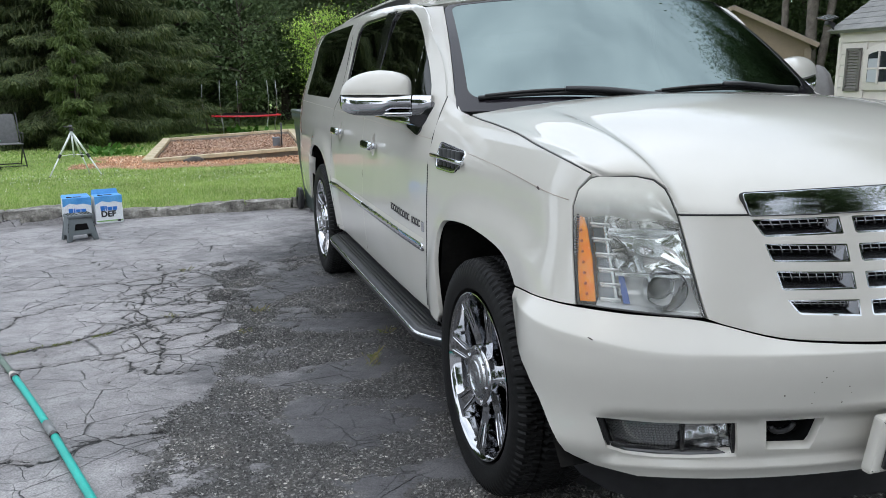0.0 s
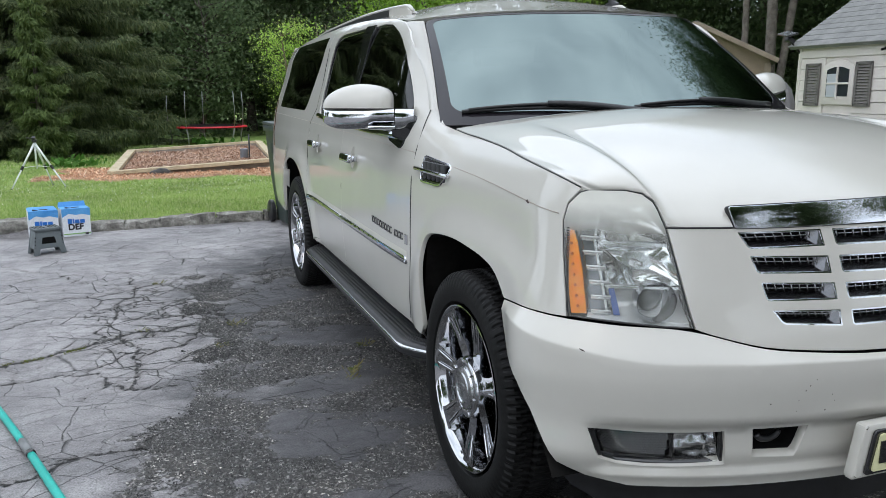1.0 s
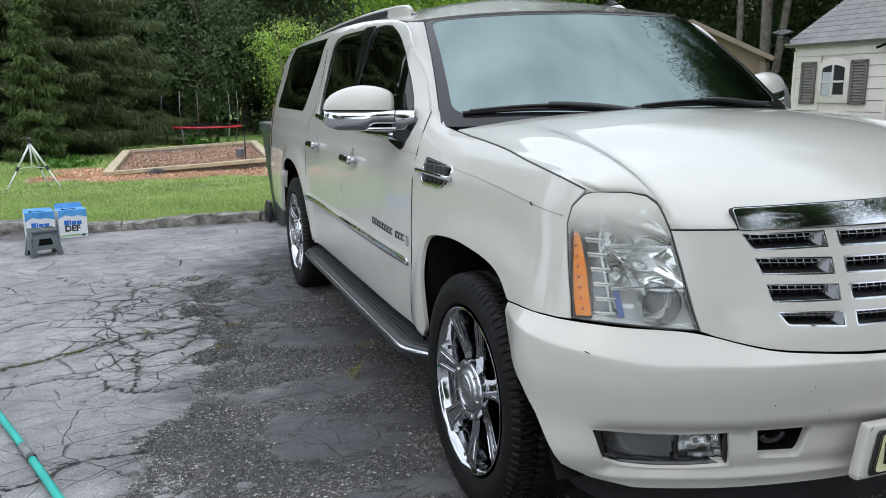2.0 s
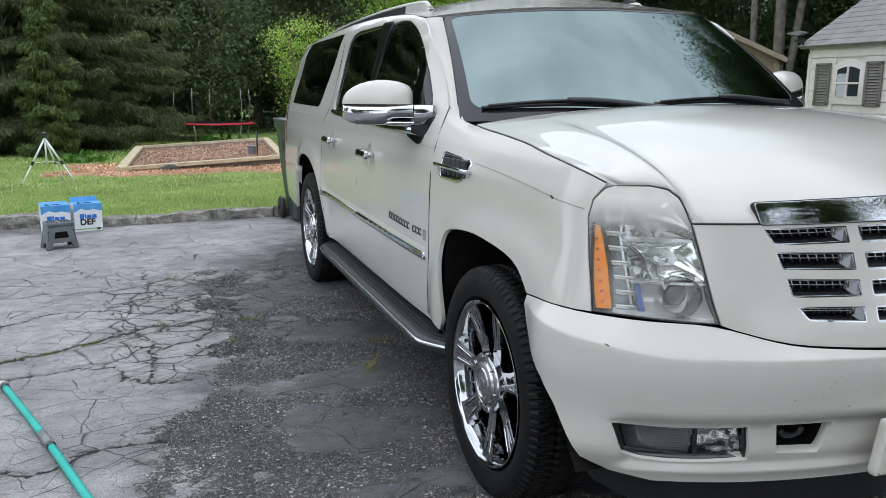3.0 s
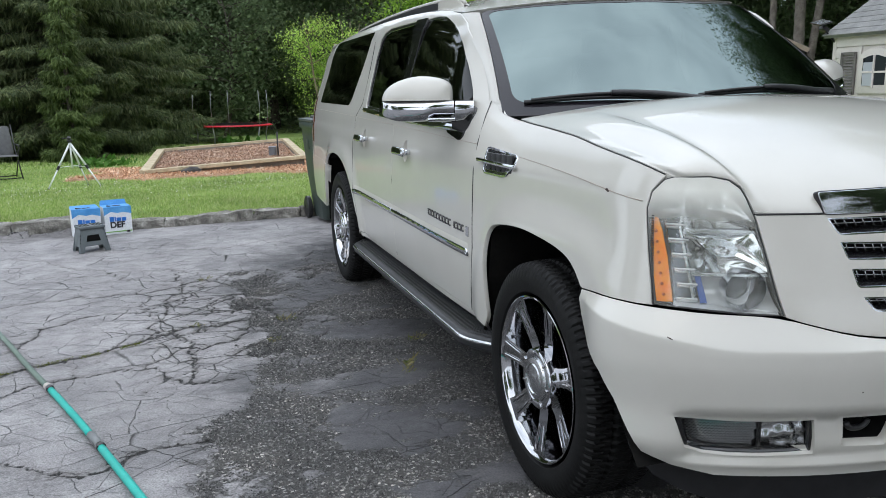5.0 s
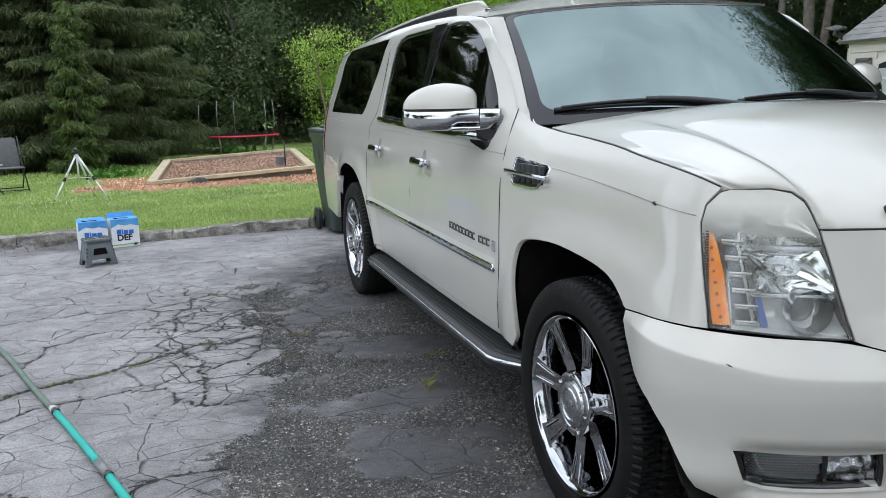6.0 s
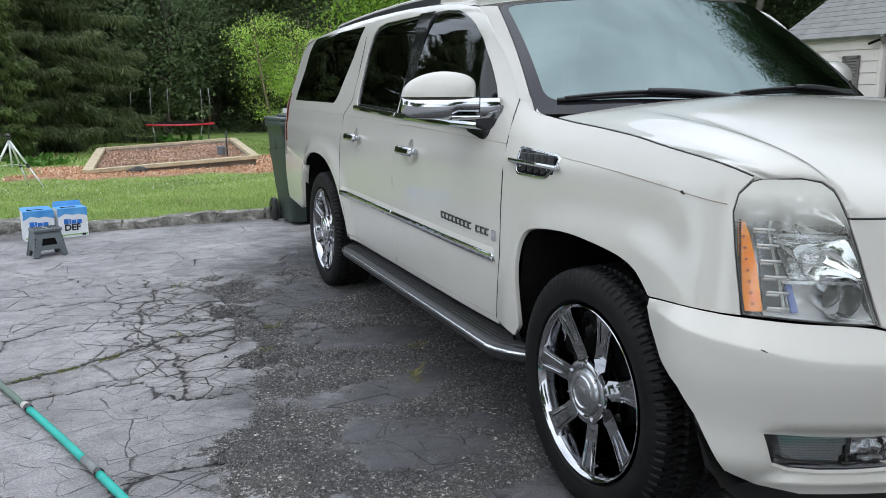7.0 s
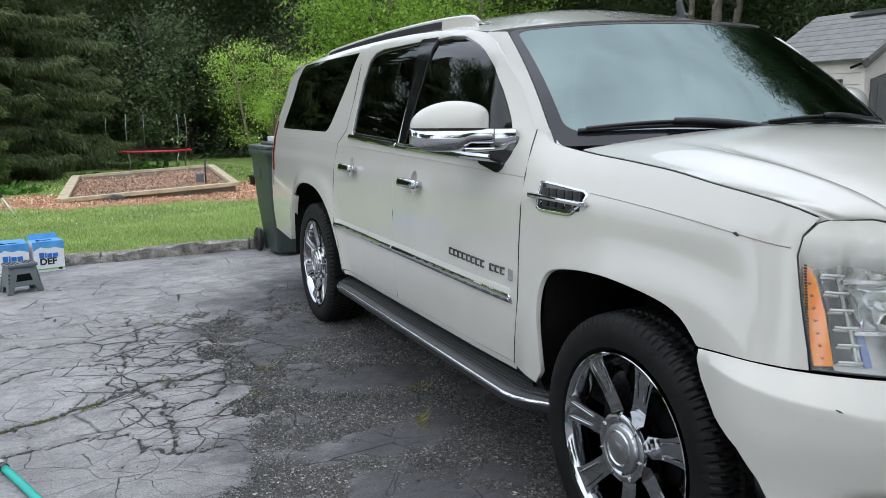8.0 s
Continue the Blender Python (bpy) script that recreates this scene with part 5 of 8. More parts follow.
def shell(name, rows, material, parent, label, closed=True):
    """A skin over rings of points."""
    bm = bmesh.new()
    rings = [[bm.verts.new(q) for q in row] for row in rows]
    for a, b in zip(rings, rings[1:]):
        for k in range(len(a)):
            bm.faces.new((a[k], a[(k + 1) % len(a)], b[(k + 1) % len(a)], b[k]))
    if closed:
        bm.faces.new(rings[0])
        bm.faces.new(rings[-1])
    bmesh.ops.remove_doubles(bm, verts=bm.verts, dist=2e-4)
    bmesh.ops.recalc_face_normals(bm, faces=bm.faces)
    return part(name, bm, material, parent, label, 42)


signed = lambda v, e: math.copysign(abs(v) ** e, v)
rows = []
for h in [0] + [math.sin(k * math.pi / 2) for k in steps(.02, .985, 16)]:
    lo, hi, deep = -.150 * (1 - h ** 2.1) ** .5 + .020 * h ** 3, .148 * (1 - h ** 4.5) ** .5 + .010 * h ** 3, .082 * (1 - h ** 2.6) ** .5
    rows.append([mirror_point((lo + hi) / 2 + (hi - lo) / 2 * signed(math.cos(a), .55), deep * signed(math.sin(a), .62) - .012 * h, MZ + .100 * h) for a in steps(0, 2 * math.pi * 39 / 40, 39)])
cap = shell("mirror_cap", rows, PEARL, suv, "white mirror cap")


def chrome_ring(along, half, top, bottom):
    """Section of the lower housing: nearly upright in front, rounded below."""
    mid, tall = (top + bottom) / 2, (top - bottom) / 2
    return [mirror_point(along, half * signed(math.cos(a), .24) * (1 - .14 * max(0, -math.sin(a))), mid + tall * signed(math.sin(a), .80)) for a in steps(0, 2 * math.pi * 31 / 32, 31)]


def housing_half(along):
    return .084 * max(0, 1 - ((along + .0) / -.153) ** 4) ** .4 if along < 0 else .084 - .030 * sstep(.05, .24, along)


ends = [-.1528, -.152, -.150, -.146, -.139, -.128, -.11, -.08, -.04, 0, .04, .08, .12, .164]
cap_shell = shell("mirror_shell", [chrome_ring(k, housing_half(k), MZ - .001, MZ - .087 + .030 * max(0, (-.06 - k) / .093) ** 2 + .024 * sstep(.050, .062, k)) for k in ends], CHROME, suv, "chrome lower mirror shell")
arm = shell("mirror_arm", [chrome_ring(k, housing_half(k) - .001, MZ - .002, MZ - .088 + .020 * sstep(.20, .245, k)) for k in (.168, .172, .19, .21, .23, .245)], CHROME, cap_shell, "chrome mirror arm")
lip = shell("mirror_arm_lip", [chrome_ring(k, housing_half(k) - .002, MZ - .068, MZ - .089) for k in (.058, .064, .10, .14, .1675)], CHROME, cap_shell, "")
rows = [chrome_ring(k, .040 + .01 * (k > .2), MZ - .03, MZ - .12 - .05 * sstep(.16, .24, k)) for k in (.15, .19, .22, .262)]
base = shell("mirror_foot", rows, GLOSS_BLACK, cap_shell, "black mirror foot")
bm = bmesh.new()
box(bm, (.19, .006, .085), Matrix.Translation(mirror_point(.0, -.076, MZ - .005)) @ pose(0, 0, 0, 0, 0, -28), .002)
mglass = part("mirror_glass", bm, CHROME, cap_shell)
# the one on the driver's side is folded in a little
far_mirror = [mirrored(cap), mirrored(cap_shell)] + [mirrored(ob, suv) for ob in (arm, lip, base, mglass)]
for ob in far_mirror:
    for v in ob.data.vertices:
        v.co += Vector((-.055, -.015, 0))

# running board, sill and cladding
def board_outer(y):
    return -.030 + .16 * sstep(.62, .30, y) ** 1.5 + .10 * sstep(2.60, 2.76, y)


ys = steps(.33, 2.74, 48)
prof = [(.0, -.050), (-.004, -.030), (.0, -.012), (.010, -.003), (.022, 0)]
bm = bmesh.new()
rows = []
for y in ys:
    o = board_outer(y)
    ring = [(o + a, y, .412 + h) for a, h in prof]
    for k in range(7):
        x0 = o + .032 + k * .019
        ring += [(x0, y, .412), (x0 + .003, y, .420), (x0 + .010, y, .420), (x0 + .013, y, .412)]
    ring += [(.20, y, .412), (.20, y, .34), (o + .03, y, .345)]
    rows.append([bm.verts.new(p) for p in ring])
for a, b in zip(rows, rows[1:]):
    for k in range(len(a)):
        bm.faces.new((a[k], b[k], b[(k + 1) % len(a)], a[(k + 1) % len(a)]))
bm.faces.new(rows[0])
bm.faces.new(rows[-1][::-1])
bmesh.ops.recalc_face_normals(bm, faces=bm.faces)
board = part("running_board", bm, BLACK, suv, "black ribbed running board with a chrome edge", 35)
bm = bmesh.new()
tube(bm, [(board_outer(y) - .001, y, .392) for y in ys[1:-1]], .0085, 10)
strip_ob = part("board_trim", bm, CHROME, board, "chrome edge strip", 60)
board2 = mirrored(board)
mirrored(strip_ob, board2)
sill_v, sill_f = sheet(lambda y, k: (C - side_d(y, .48) + [.004, .02, .05, .12][int(k)], y, [.475, .44, .40, .36][int(k)]), steps(.47, 2.74, 20), [0, 1, 2, 3])
sill = mesh_object("sill", sill_v, sill_f, BLACK, suv, "black sill under the doors", smooth=True)
mirrored(sill)
panel("sill_panel", [(.672, .462), (2.712, .462), (2.70, .44), (.68, .44)], lambda y, z: flank_point(y, z, -.006), PEARL, suv, SIDE, .06, depth=.01)

# rear end
RB = [(3.868, .815), (4.05, .836), (4.60, .838), (4.66, .83), (4.66, .47), (4.10, .45), (3.99, .47), (3.965, .56), (3.93, .68)]
panel("rear_bumper", RB, lambda y, z: flank_point(y, z, .001 + .002 * sstep(.84, .80, z)), PEARL, suv, SIDE, .06, depth=.05, label="white rear bumper")
panel("tail_lamp", rounded([(4.562, .955), (4.562, 1.10), (4.548, 1.345), (4.60, 1.345), (4.64, 1.12), (4.63, .955)], .012), flank_point, RED_LENS, suv, SIDE, .05, depth=.05, label="tall narrow red tail lamp")
panel("rear_pillar", [(4.375, 1.66), (4.235, cant(4.235)), (4.40, cant(4.4)), (4.60, 1.352), (4.552, 1.352)], flank_point, PEARL, suv, SIDE, .05)


def tail_point(u, v):
    z = .46 + 1.31 * v
    y = 4.66 - .02 * sstep(.8, 1.2, z) - .26 * sstep(1.25, 1.80, z)
    d = side_d(min(y, 4.6), min(z, 1.76)) * u
    return (C + d, y + .05 * (1 - u * u), z)


tv, tf = sheet(tail_point, steps(-1, 1, 20), steps(0, 1, 20))
tail = mesh_object("tailgate", tv, tf, PEARL, suv, smooth=True)

# wheel wells, floor and inner shell
for yc, r in ((.09, .40), (3.315, .60)):
    bm = bmesh.new()
    outline = [(.55 if yc < 1 else 3.93, .36)] + ([(.475, .70), (.45, .85), (.33, .905), (.1, .925), (-.10, .91), (-.24, .87), (-.32, .78), (-.37, .62), (-.52, .45), (-.60, .36)] if yc < 1 else
                                                  [(3.92, .75), (3.80, .87), (3.6, .94), (3.4, .96), (3.2, .95), (3.02, .90), (2.88, .82), (2.78, .70), (2.72, .56), (2.69, .36)])
    for x0, x1 in ((.058, .50),):
        a = [bm.verts.new((x0, y, z)) for y, z in outline]
        b = [bm.verts.new((x1, y, z)) for y, z in outline]
        for k in range(len(a) - 1):
            bm.faces.new((a[k], a[k + 1], b[k + 1], b[k]))
        bm.faces.new(b)
    liner = part("wheel_well", bm, LINER, suv, "dark plastic wheel well liner")
    mirrored(liner)
bm = bmesh.new()
box(bm, (1.72, 3.0, .10), pose(C, 2.1, .40))
box(bm, (1.0, 1.1, .30), pose(C, -.05, .52))
for x in (.62, 1.42):
    box(bm, (.10, 5.0, .14), pose(x, 1.9, .36))
tube(bm, [(.25, 0, .40), (1.8, 0, .40)], .05, 10)
tube(bm, [(.25, AXLE, .40), (1.8, AXLE, .40)], .06, 10)
part("chassis", bm, UNDER, suv, "dark steel underside")
bm = bmesh.new()
box(bm, (1.80, 1.95, .70), pose(C, 1.68, .83))
box(bm, (1.80, .60, .65), pose(C, 4.28, .83))
box(bm, (.96, 1.30, .75), pose(C, 3.30, .80))
part("body_core", bm, UNDER, suv)
bm = bmesh.new()
box(bm, (1.10, .90, .36), pose(C, -.10, .90), .05)
part("engine", bm, UNDER, suv)
under_hood, uf = sheet(lambda a, b: tuple(Vector(hood_point(a, b * .97)) - Vector((0, -.01, .035))), steps(.02, 1.98, 24), steps(0, 1, 14))
mesh_object("hood_liner", under_hood, uf, UNDER, hood)
panel("fender_flange", [(.26, 1.245), (.9, 1.195), (1.15, 1.165), (1.15, 1.10), (.9, 1.13), (.26, 1.18)], lambda s, z: nose(s, z, out=-.032), UNDER, suv, FRONT, .07, depth=.01)
panel("bumper_core", [(1.0, .80), (1.53, .78), (MID, .70), (MID, .60), (1.3, .62), (1.05, .74)], lambda s, z: nose(s, z, True, -.05), UNDER, suv, FRONT, .08, depth=.01)

# cabin
bm = bmesh.new()
box(bm, (1.62, .55, .16), pose(C, .93, 1.17, -8), .06, 3)
box(bm, (.50, .30, .08), pose(C + .42, .92, 1.26), .03, 3)
part("dashboard", bm, CABIN, suv, "dark dashboard", 50)
bm = bmesh.new()
tube(bm, [(C + .42 + .185 * math.cos(a), 1.28 + .06 * math.sin(a), 1.20 + .175 * math.sin(a)) for a in steps(0, 2 * math.pi, 28)], .016, 8)
box(bm, (.30, .03, .05), pose(C + .42, 1.28, 1.20, 20), .01)
part("steering_wheel", bm, CABIN, suv, "", 60)
for yy, xs in ((1.75, (-.42, .42)), (2.65, (-.42, .42)), (3.6, (-.40, .40))):
    for dx in xs:
        bm = bmesh.new()
        box(bm, (.54, .56, .20), pose(C + dx, yy - .10, .98), .06, 3)
        box(bm, (.52, .16, .62), pose(C + dx, yy + .20, 1.27, 12), .06, 3)
        box(bm, (.26, .10, .17), pose(C + dx, yy + .29, 1.62, 8), .04, 3)
        part("seat", bm, SEAT, suv, "grey-beige leather seat", 50)
bm = bmesh.new()
box(bm, (1.50, 3.0, .03), pose(C, 2.75, 1.735), .01)
part("headliner", bm, CABIN, suv)
bm = bmesh.new()
box(bm, (.24, .025, .075), pose(C, .965, 1.645, 20), .02, 3)
part("interior_mirror", bm, BLACK, suv, "", 50)

# cowl, wipers
cowl_v, cowl_f = sheet(lambda a, k: ((C - .80 + 1.60 * a), [hood_line(min(a, 1 - a) * 2, 0).y - .01, hood_line(min(a, 1 - a) * 2, 0).y + .10, hood_line(min(a, 1 - a) * 2, 0).y + .22][int(k)],
                                     [hood_line(min(a, 1 - a) * 2, 0).z - .022, hood_line(min(a, 1 - a) * 2, 0).z - .035, hood_line(min(a, 1 - a) * 2, 0).z - .02][int(k)]), steps(0, 1, 24), [0, 1, 2])
mesh_object("cowl", cowl_v, cowl_f, BLACK, suv, "black plastic cowl under the windshield", smooth=True)


def on_screen(x, b, out):
    return Vector(screen_point((x - C) / (.872 - .134 * b), b, out))


for x_tip, b_tip, x_piv, b_piv in ((.235, .085, .985, .03), (.90, .10, 1.66, .045)):
    bm = bmesh.new()
    tube(bm, [on_screen(x_tip + (x_piv - x_tip) * t, b_tip + (b_piv - b_tip) * t + .055 * math.sin(math.pi * t) * .5, .026 + .018 * math.sin(math.pi * min(1, t * 1.2))) for t in steps(.40, 1, 10)], [.010 + .008 * t for t in steps(0, 1, 10)], 8)
    wiper = part("wiper", bm, BLACK, suv, "black wiper on the windshield", 50)
    bm = bmesh.new()
    tube(bm, [on_screen(x_tip + (x_piv - x_tip) * t, b_tip + (b_piv - b_tip) * t + .035 * math.sin(math.pi * t), .010 + .006 * math.sin(math.pi * t)) for t in steps(0, .86, 14)], .0085, 6)
    tube(bm, [on_screen(x_tip + (x_piv - x_tip) * t, b_tip + (b_piv - b_tip) * t + .042 * math.sin(math.pi * t), .018 + .012 * math.sin(math.pi * t)) for t in steps(0.03, .80, 14)], .0065, 6)
    part("wiper_blade", bm, SEAL, wiper, "", 60)

# roof rails, antenna
RAIL_D = .665
bm = bmesh.new()
ry = steps(1.52, 3.95, 40)
lift = lambda y: .028 * sstep(1.50, 1.60, y) * sstep(3.98, 3.86, y)
tube(bm, [(C - RAIL_D, y, roof_z(RAIL_D, y) + .008 + lift(y)) for y in ry], [.009 + .005 * sstep(1.5, 1.62, y) for y in ry], 10)
rail = part("roof_rail", bm, PEARL, suv, "white roof rail with a black foot strip", 60)
box_v, box_f = sheet(lambda y, k: (C - RAIL_D + [-.022, -.018, .018, .022][int(k)], y, roof_z(RAIL_D, y) + [-.012, lift(y) + .002, lift(y) + .002, -.012][int(k)]), steps(1.90, 3.84, 30), [0, 1, 2, 3])
foot = mesh_object("rail_strip", box_v, box_f, BLACK, rail, "black strip under the rail")
wv, wf = sheet(lambda y, k: (C - RAIL_D + [-.020, -.015, .015, .020][int(k)], y, roof_z(RAIL_D, y) + [-.012, lift(y) + .004, lift(y) + .004, -.012][int(k)]), steps(1.50, 1.90, 10), [0, 1, 2, 3])
nose_piece = mesh_object("rail_end", wv, wf, PEARL, rail)
rail2 = mirrored(rail)
mirrored(nose_piece, rail2)
mirrored(foot, rail2)
bm = bmesh.new()
z0 = roof_z(.42, 1.42)
extrude_outline(bm, [(-.07, 0), (.06, 0), (.05, .012), (.012, .022), (.022, .085), (-.005, .088), (-.035, .022), (-.065, .012)], .024, pose(C + .42, 1.42, z0, 90, 0, 90), .004)
part("roof_antenna", bm, BLACK, suv, "small black roof antenna", 40)

# the car leans on its springs: its upper half rises towards the driver's side
for ob in suv.children_recursive:
    if ob.type == "MESH":
        frame_part = not ob.name.startswith(("windshield.", "windshield_border", "wiper", "mirror")) and ob.name != "windshield"
        for v in ob.data.vertices:
            d = v.co.x - C
            if d > 0 and v.co.z > 1:
                k = sstep(1.45, 1.75, v.co.z)
                v.co.z += (.060 * sstep(1.0, 1.3, v.co.z) + .035 * k) * d * d
                v.co.x -= (.030 * sstep(1.1, 1.45, v.co.z) + .065 * k) * d * d
                if frame_part:
                    v.co.x -= .060 * sstep(1.32, 1.50, v.co.z) * sstep(.55, .75, d)

# ---- the car: wheels ----
def tyre_tread(a, i):
    if 9 <= i <= 20:
        k = (a * 88 / (2 * math.pi) + .35 * math.sin(i * 1.3)) % 1
        groove = -.012 if k < .24 and i not in (14, 15) else -.006 if .55 < k < .64 else 0
        return groove - (.010 if i in (12, 17) else 0)
    if 6 <= i <= 8 or 21 <= i <= 23:
        return -.006 if (a * 88 / (2 * math.pi)) % 1 < .30 else .0015
    return .0022 if i in (4, 25) else 0


TYRE = [(.030, .288), (.010, .292), (-.003, .302), (-.010, .325), (-.0125, .345), (-.010, .362), (-.004, .380), (.004, .391), (.014, .3985), (.028, .4025), (.045, .4045), (.066, .4058), (.074, .4058), (.085, .4062),
        (.110, .4066), (.150, .4066)]
TYRE = TYRE + [(.26 - h, r) for h, r in TYRE[::-1][1:]]


def wheel(m):
    bm = bmesh.new()
    lathe(bm, [(.028, .270), (.006, .286), (-.002, .2875), (-.003, .284), (.004, .276), (.016, .270), (.06, .262), (.13, .252), (.20, .262), (.24, .285)], 72)
    bmesh.ops.recalc_face_normals(bm, faces=bm.faces)
    rim = part("wheel", bm, WHEEL_CHROME, suv, "chrome seven-spoke wheel with a black tyre", 40)
    bm = bmesh.new()
    lathe(bm, TYRE, 440, wobble=tyre_tread)
    bmesh.ops.recalc_face_normals(bm, faces=bm.faces)
    part("tyre", bm, RUBBER, rim, "black tyre with blocky tread", 28)
    for k in range(7):
        a = 2 * math.pi * k / 7 + .12
        bm = bmesh.new()
        outline = [(.085, -.034), (.13, -.031), (.19, -.032), (.245, -.038), (.272, -.046), (.272, .046), (.245, .038), (.19, .032), (.13, .031), (.085, .034)]
        front_x = lambda r: .020 - .018 * sstep(.06, .27, r) + .012 * math.sin(math.pi * min(1, r / .27))
        ring0 = [bm.verts.new((front_x(r), r * math.cos(0), w)) for r, w in outline]
        ring0 = [v for v in ring0]
        mids = [(.075, 0), (.15, 0), (.21, 0), (.258, 0)]
        for v, (r, w) in zip(ring0, outline):
            v.co = Vector((front_x(r) + .004, r, w))
        cap = bm.faces.new(ring0)
        ins = bmesh.ops.inset_region(bm, faces=[cap], thickness=.0040, depth=.0)
        bmesh.ops.translate(bm, vec=(-.007, 0, 0), verts=cap.verts)
        ins = bmesh.ops.inset_region(bm, faces=[cap], thickness=.0045, depth=.0)
        bmesh.ops.translate(bm, vec=(.008, 0, 0), verts=cap.verts)
        back = [bm.verts.new((v.co.x + .055, v.co.y, v.co.z * 1.12)) for v in ring0]
        for i in range(len(ring0)):
            j = (i + 1) % len(ring0)
            bm.faces.new((ring0[i], ring0[j], back[j], back[i]))
        bmesh.ops.recalc_face_normals(bm, faces=bm.faces)
        for w in (-.017, .017):                        # two raised ribs towards the rim
            tube(bm, [(front_x(r) + .0005, r, w * (1 + .5 * (r - .17) / .1)) for r in (.165, .18, .21, .24, .262)], [.0008, .0026, .0028, .0028, .0014], 6)
        bmesh.ops.transform(bm, matrix=Matrix.Rotation(a, 4, "X"), verts=bm.verts)
        part("spoke", bm, WHEEL_CHROME, rim)
    bm = bmesh.new()
    lathe(bm, [(.070, .108), (.020, .108), (.008, .104), (.003, .095), (.005, .082), (.010, .075)], 48)
    for k in range(7):
        a = 2 * math.pi * (k + .5) / 7 + .12
        box(bm, (.008, .016, .007), Matrix.Rotation(a, 4, "X") @ pose(.002, .092, 0), .003)
    bmesh.ops.recalc_face_normals(bm, faces=bm.faces)
    part("hub_ring", bm, WHEEL_CHROME, rim, "", 40)
    bm = bmesh.new()
    lathe(bm, [(.010, .075), (.001, .071), (-.002, .062), (-.003, .002)], 40)
    lathe(bm, [(-.002, .055), (-.0060, .051), (-.002, .047)], 40)
    extrude_outline(bm, [(-.018, .016), (.018, .016), (.018, -.006), (.0, -.024), (-.018, -.006)], .004, pose(0, 0, 0, 90, 0, -90) @ pose(0, 0, 0), .001)
    bmesh.ops.recalc_face_normals(bm, faces=bm.faces)
    part("hub_cap", bm, DULL_CHROME, rim, "satin silver hub cap", 40)
    bm = bmesh.new()
    lathe(bm, [(.10, .02), (.095, .165), (.11, .168), (.115, .02)], 40)
    box(bm, (.09, .11, .16), pose(.11, .12, .05), .02)
    part("brake_disc", bm, UNDER, rim, "dark brake disc")
    rim.matrix_world = m
    return rim


first = wheel(pose(.030, 0, .4055))
for yy, flip_z, turn in ((AXLE, False, 24), (0, True, 40), (AXLE, True, 10)):
    w = copy_thing(first, pose(2 * C - .030 if flip_z else .030, yy, .4055, 0, 0, 180 if flip_z else 0) @ pose(0, 0, 0, turn, 0, 0))


# ---- grass, mulch and trees ----
BLADE = leafy("grass_blade", [(0.20, 0.31, 0.075), (0.31, 0.43, 0.12), (0.44, 0.54, 0.19), (0.60, 0.62, 0.34)], .6, .4)
SPRUCE = leafy("spruce_needles", [(0.090, 0.122, 0.064), (0.150, 0.188, 0.092), (0.235, 0.270, 0.130)], .65, .4)
SPRUCE_TIP = leafy("young_spruce_needles", [(0.070, 0.105, 0.040), (0.115, 0.162, 0.055), (0.165, 0.215, 0.075)], .6, .3)
WOODS = leafy("forest_leaves", [(0.105, 0.155, 0.078), (0.130, 0.185, 0.088), (0.160, 0.220, 0.100)], .6, .55)
WOODS_PALE = leafy("forest_leaves_pale", [(0.14, 0.20, 0.105), (0.18, 0.25, 0.125), (0.23, 0.30, 0.15)], .6, .5)
BRIGHT = leafy("bright_leaves", [(0.30, 0.49, 0.085), (0.44, 0.64, 0.14), (0.60, 0.74, 0.22)], .5, .55)
YELLOWISH = leafy("yellow_green_leaves", [(0.16, 0.30, 0.036), (0.27, 0.44, 0.068), (0.40, 0.56, 0.115)], .5, .5)
HERB = leafy("broad_leaves", [(0.07, 0.18, 0.03), (0.12, 0.26, 0.05)], .45, .35)
BARK = grainy("bark", [(0.045, 0.036, 0.028), (0.10, 0.085, 0.068), (0.15, 0.13, 0.105)], 6, .9, 26, .8, .03)
TRUNK_BARK = grainy("grey_brown_bark", [(0.10, 0.085, 0.07), (0.18, 0.155, 0.13), (0.25, 0.22, 0.185)], 5, .9, 24, .8, .03)
PALE_BARK = grainy("pale_bark", [(0.16, 0.13, 0.08), (0.26, 0.22, 0.14)], 12, .85, 40, .5, .01)
CHIP = leafy("wood_chip", [(0.288, 0.135, 0.078), (0.576, 0.306, 0.176), (0.810, 0.486, 0.312), (0.850, 0.720, 0.546)], .9, .0)


def scatter_leaves(centers, sizes, rng, droop=.3, aspect=.55, flat=0.0):
    """Small folded leaves at the given points: each two triangles with a fold."""
    n = len(centers)
    a = rng.uniform(0, 2 * np.pi, n)
    tilt = rng.uniform(-1.0, 1.0, n) - droop
    d = np.stack([np.cos(a) * np.cos(tilt), np.sin(a) * np.cos(tilt), np.sin(tilt)], 1)
    s = np.cross(d, rng.normal(size=(n, 3)))
    s /= np.linalg.norm(s, axis=1)[:, None] + 1e-9
    s = s * (1 - flat) + np.stack([np.sin(a), -np.cos(a), 0 * a], 1) * flat
    s /= np.linalg.norm(s, axis=1)[:, None] + 1e-9
    u = np.cross(s, d)
    L = sizes[:, None]
    v = np.stack([centers, centers + d * L * .5 + s * L * aspect * .5 + u * L * .08, centers + d * L, centers + d * L * .5 - s * L * aspect * .5 + u * L * .08], 1)
    return v.reshape(-1, 3)


def quads(verts):
    return np.arange(len(verts)).reshape(-1, 4)


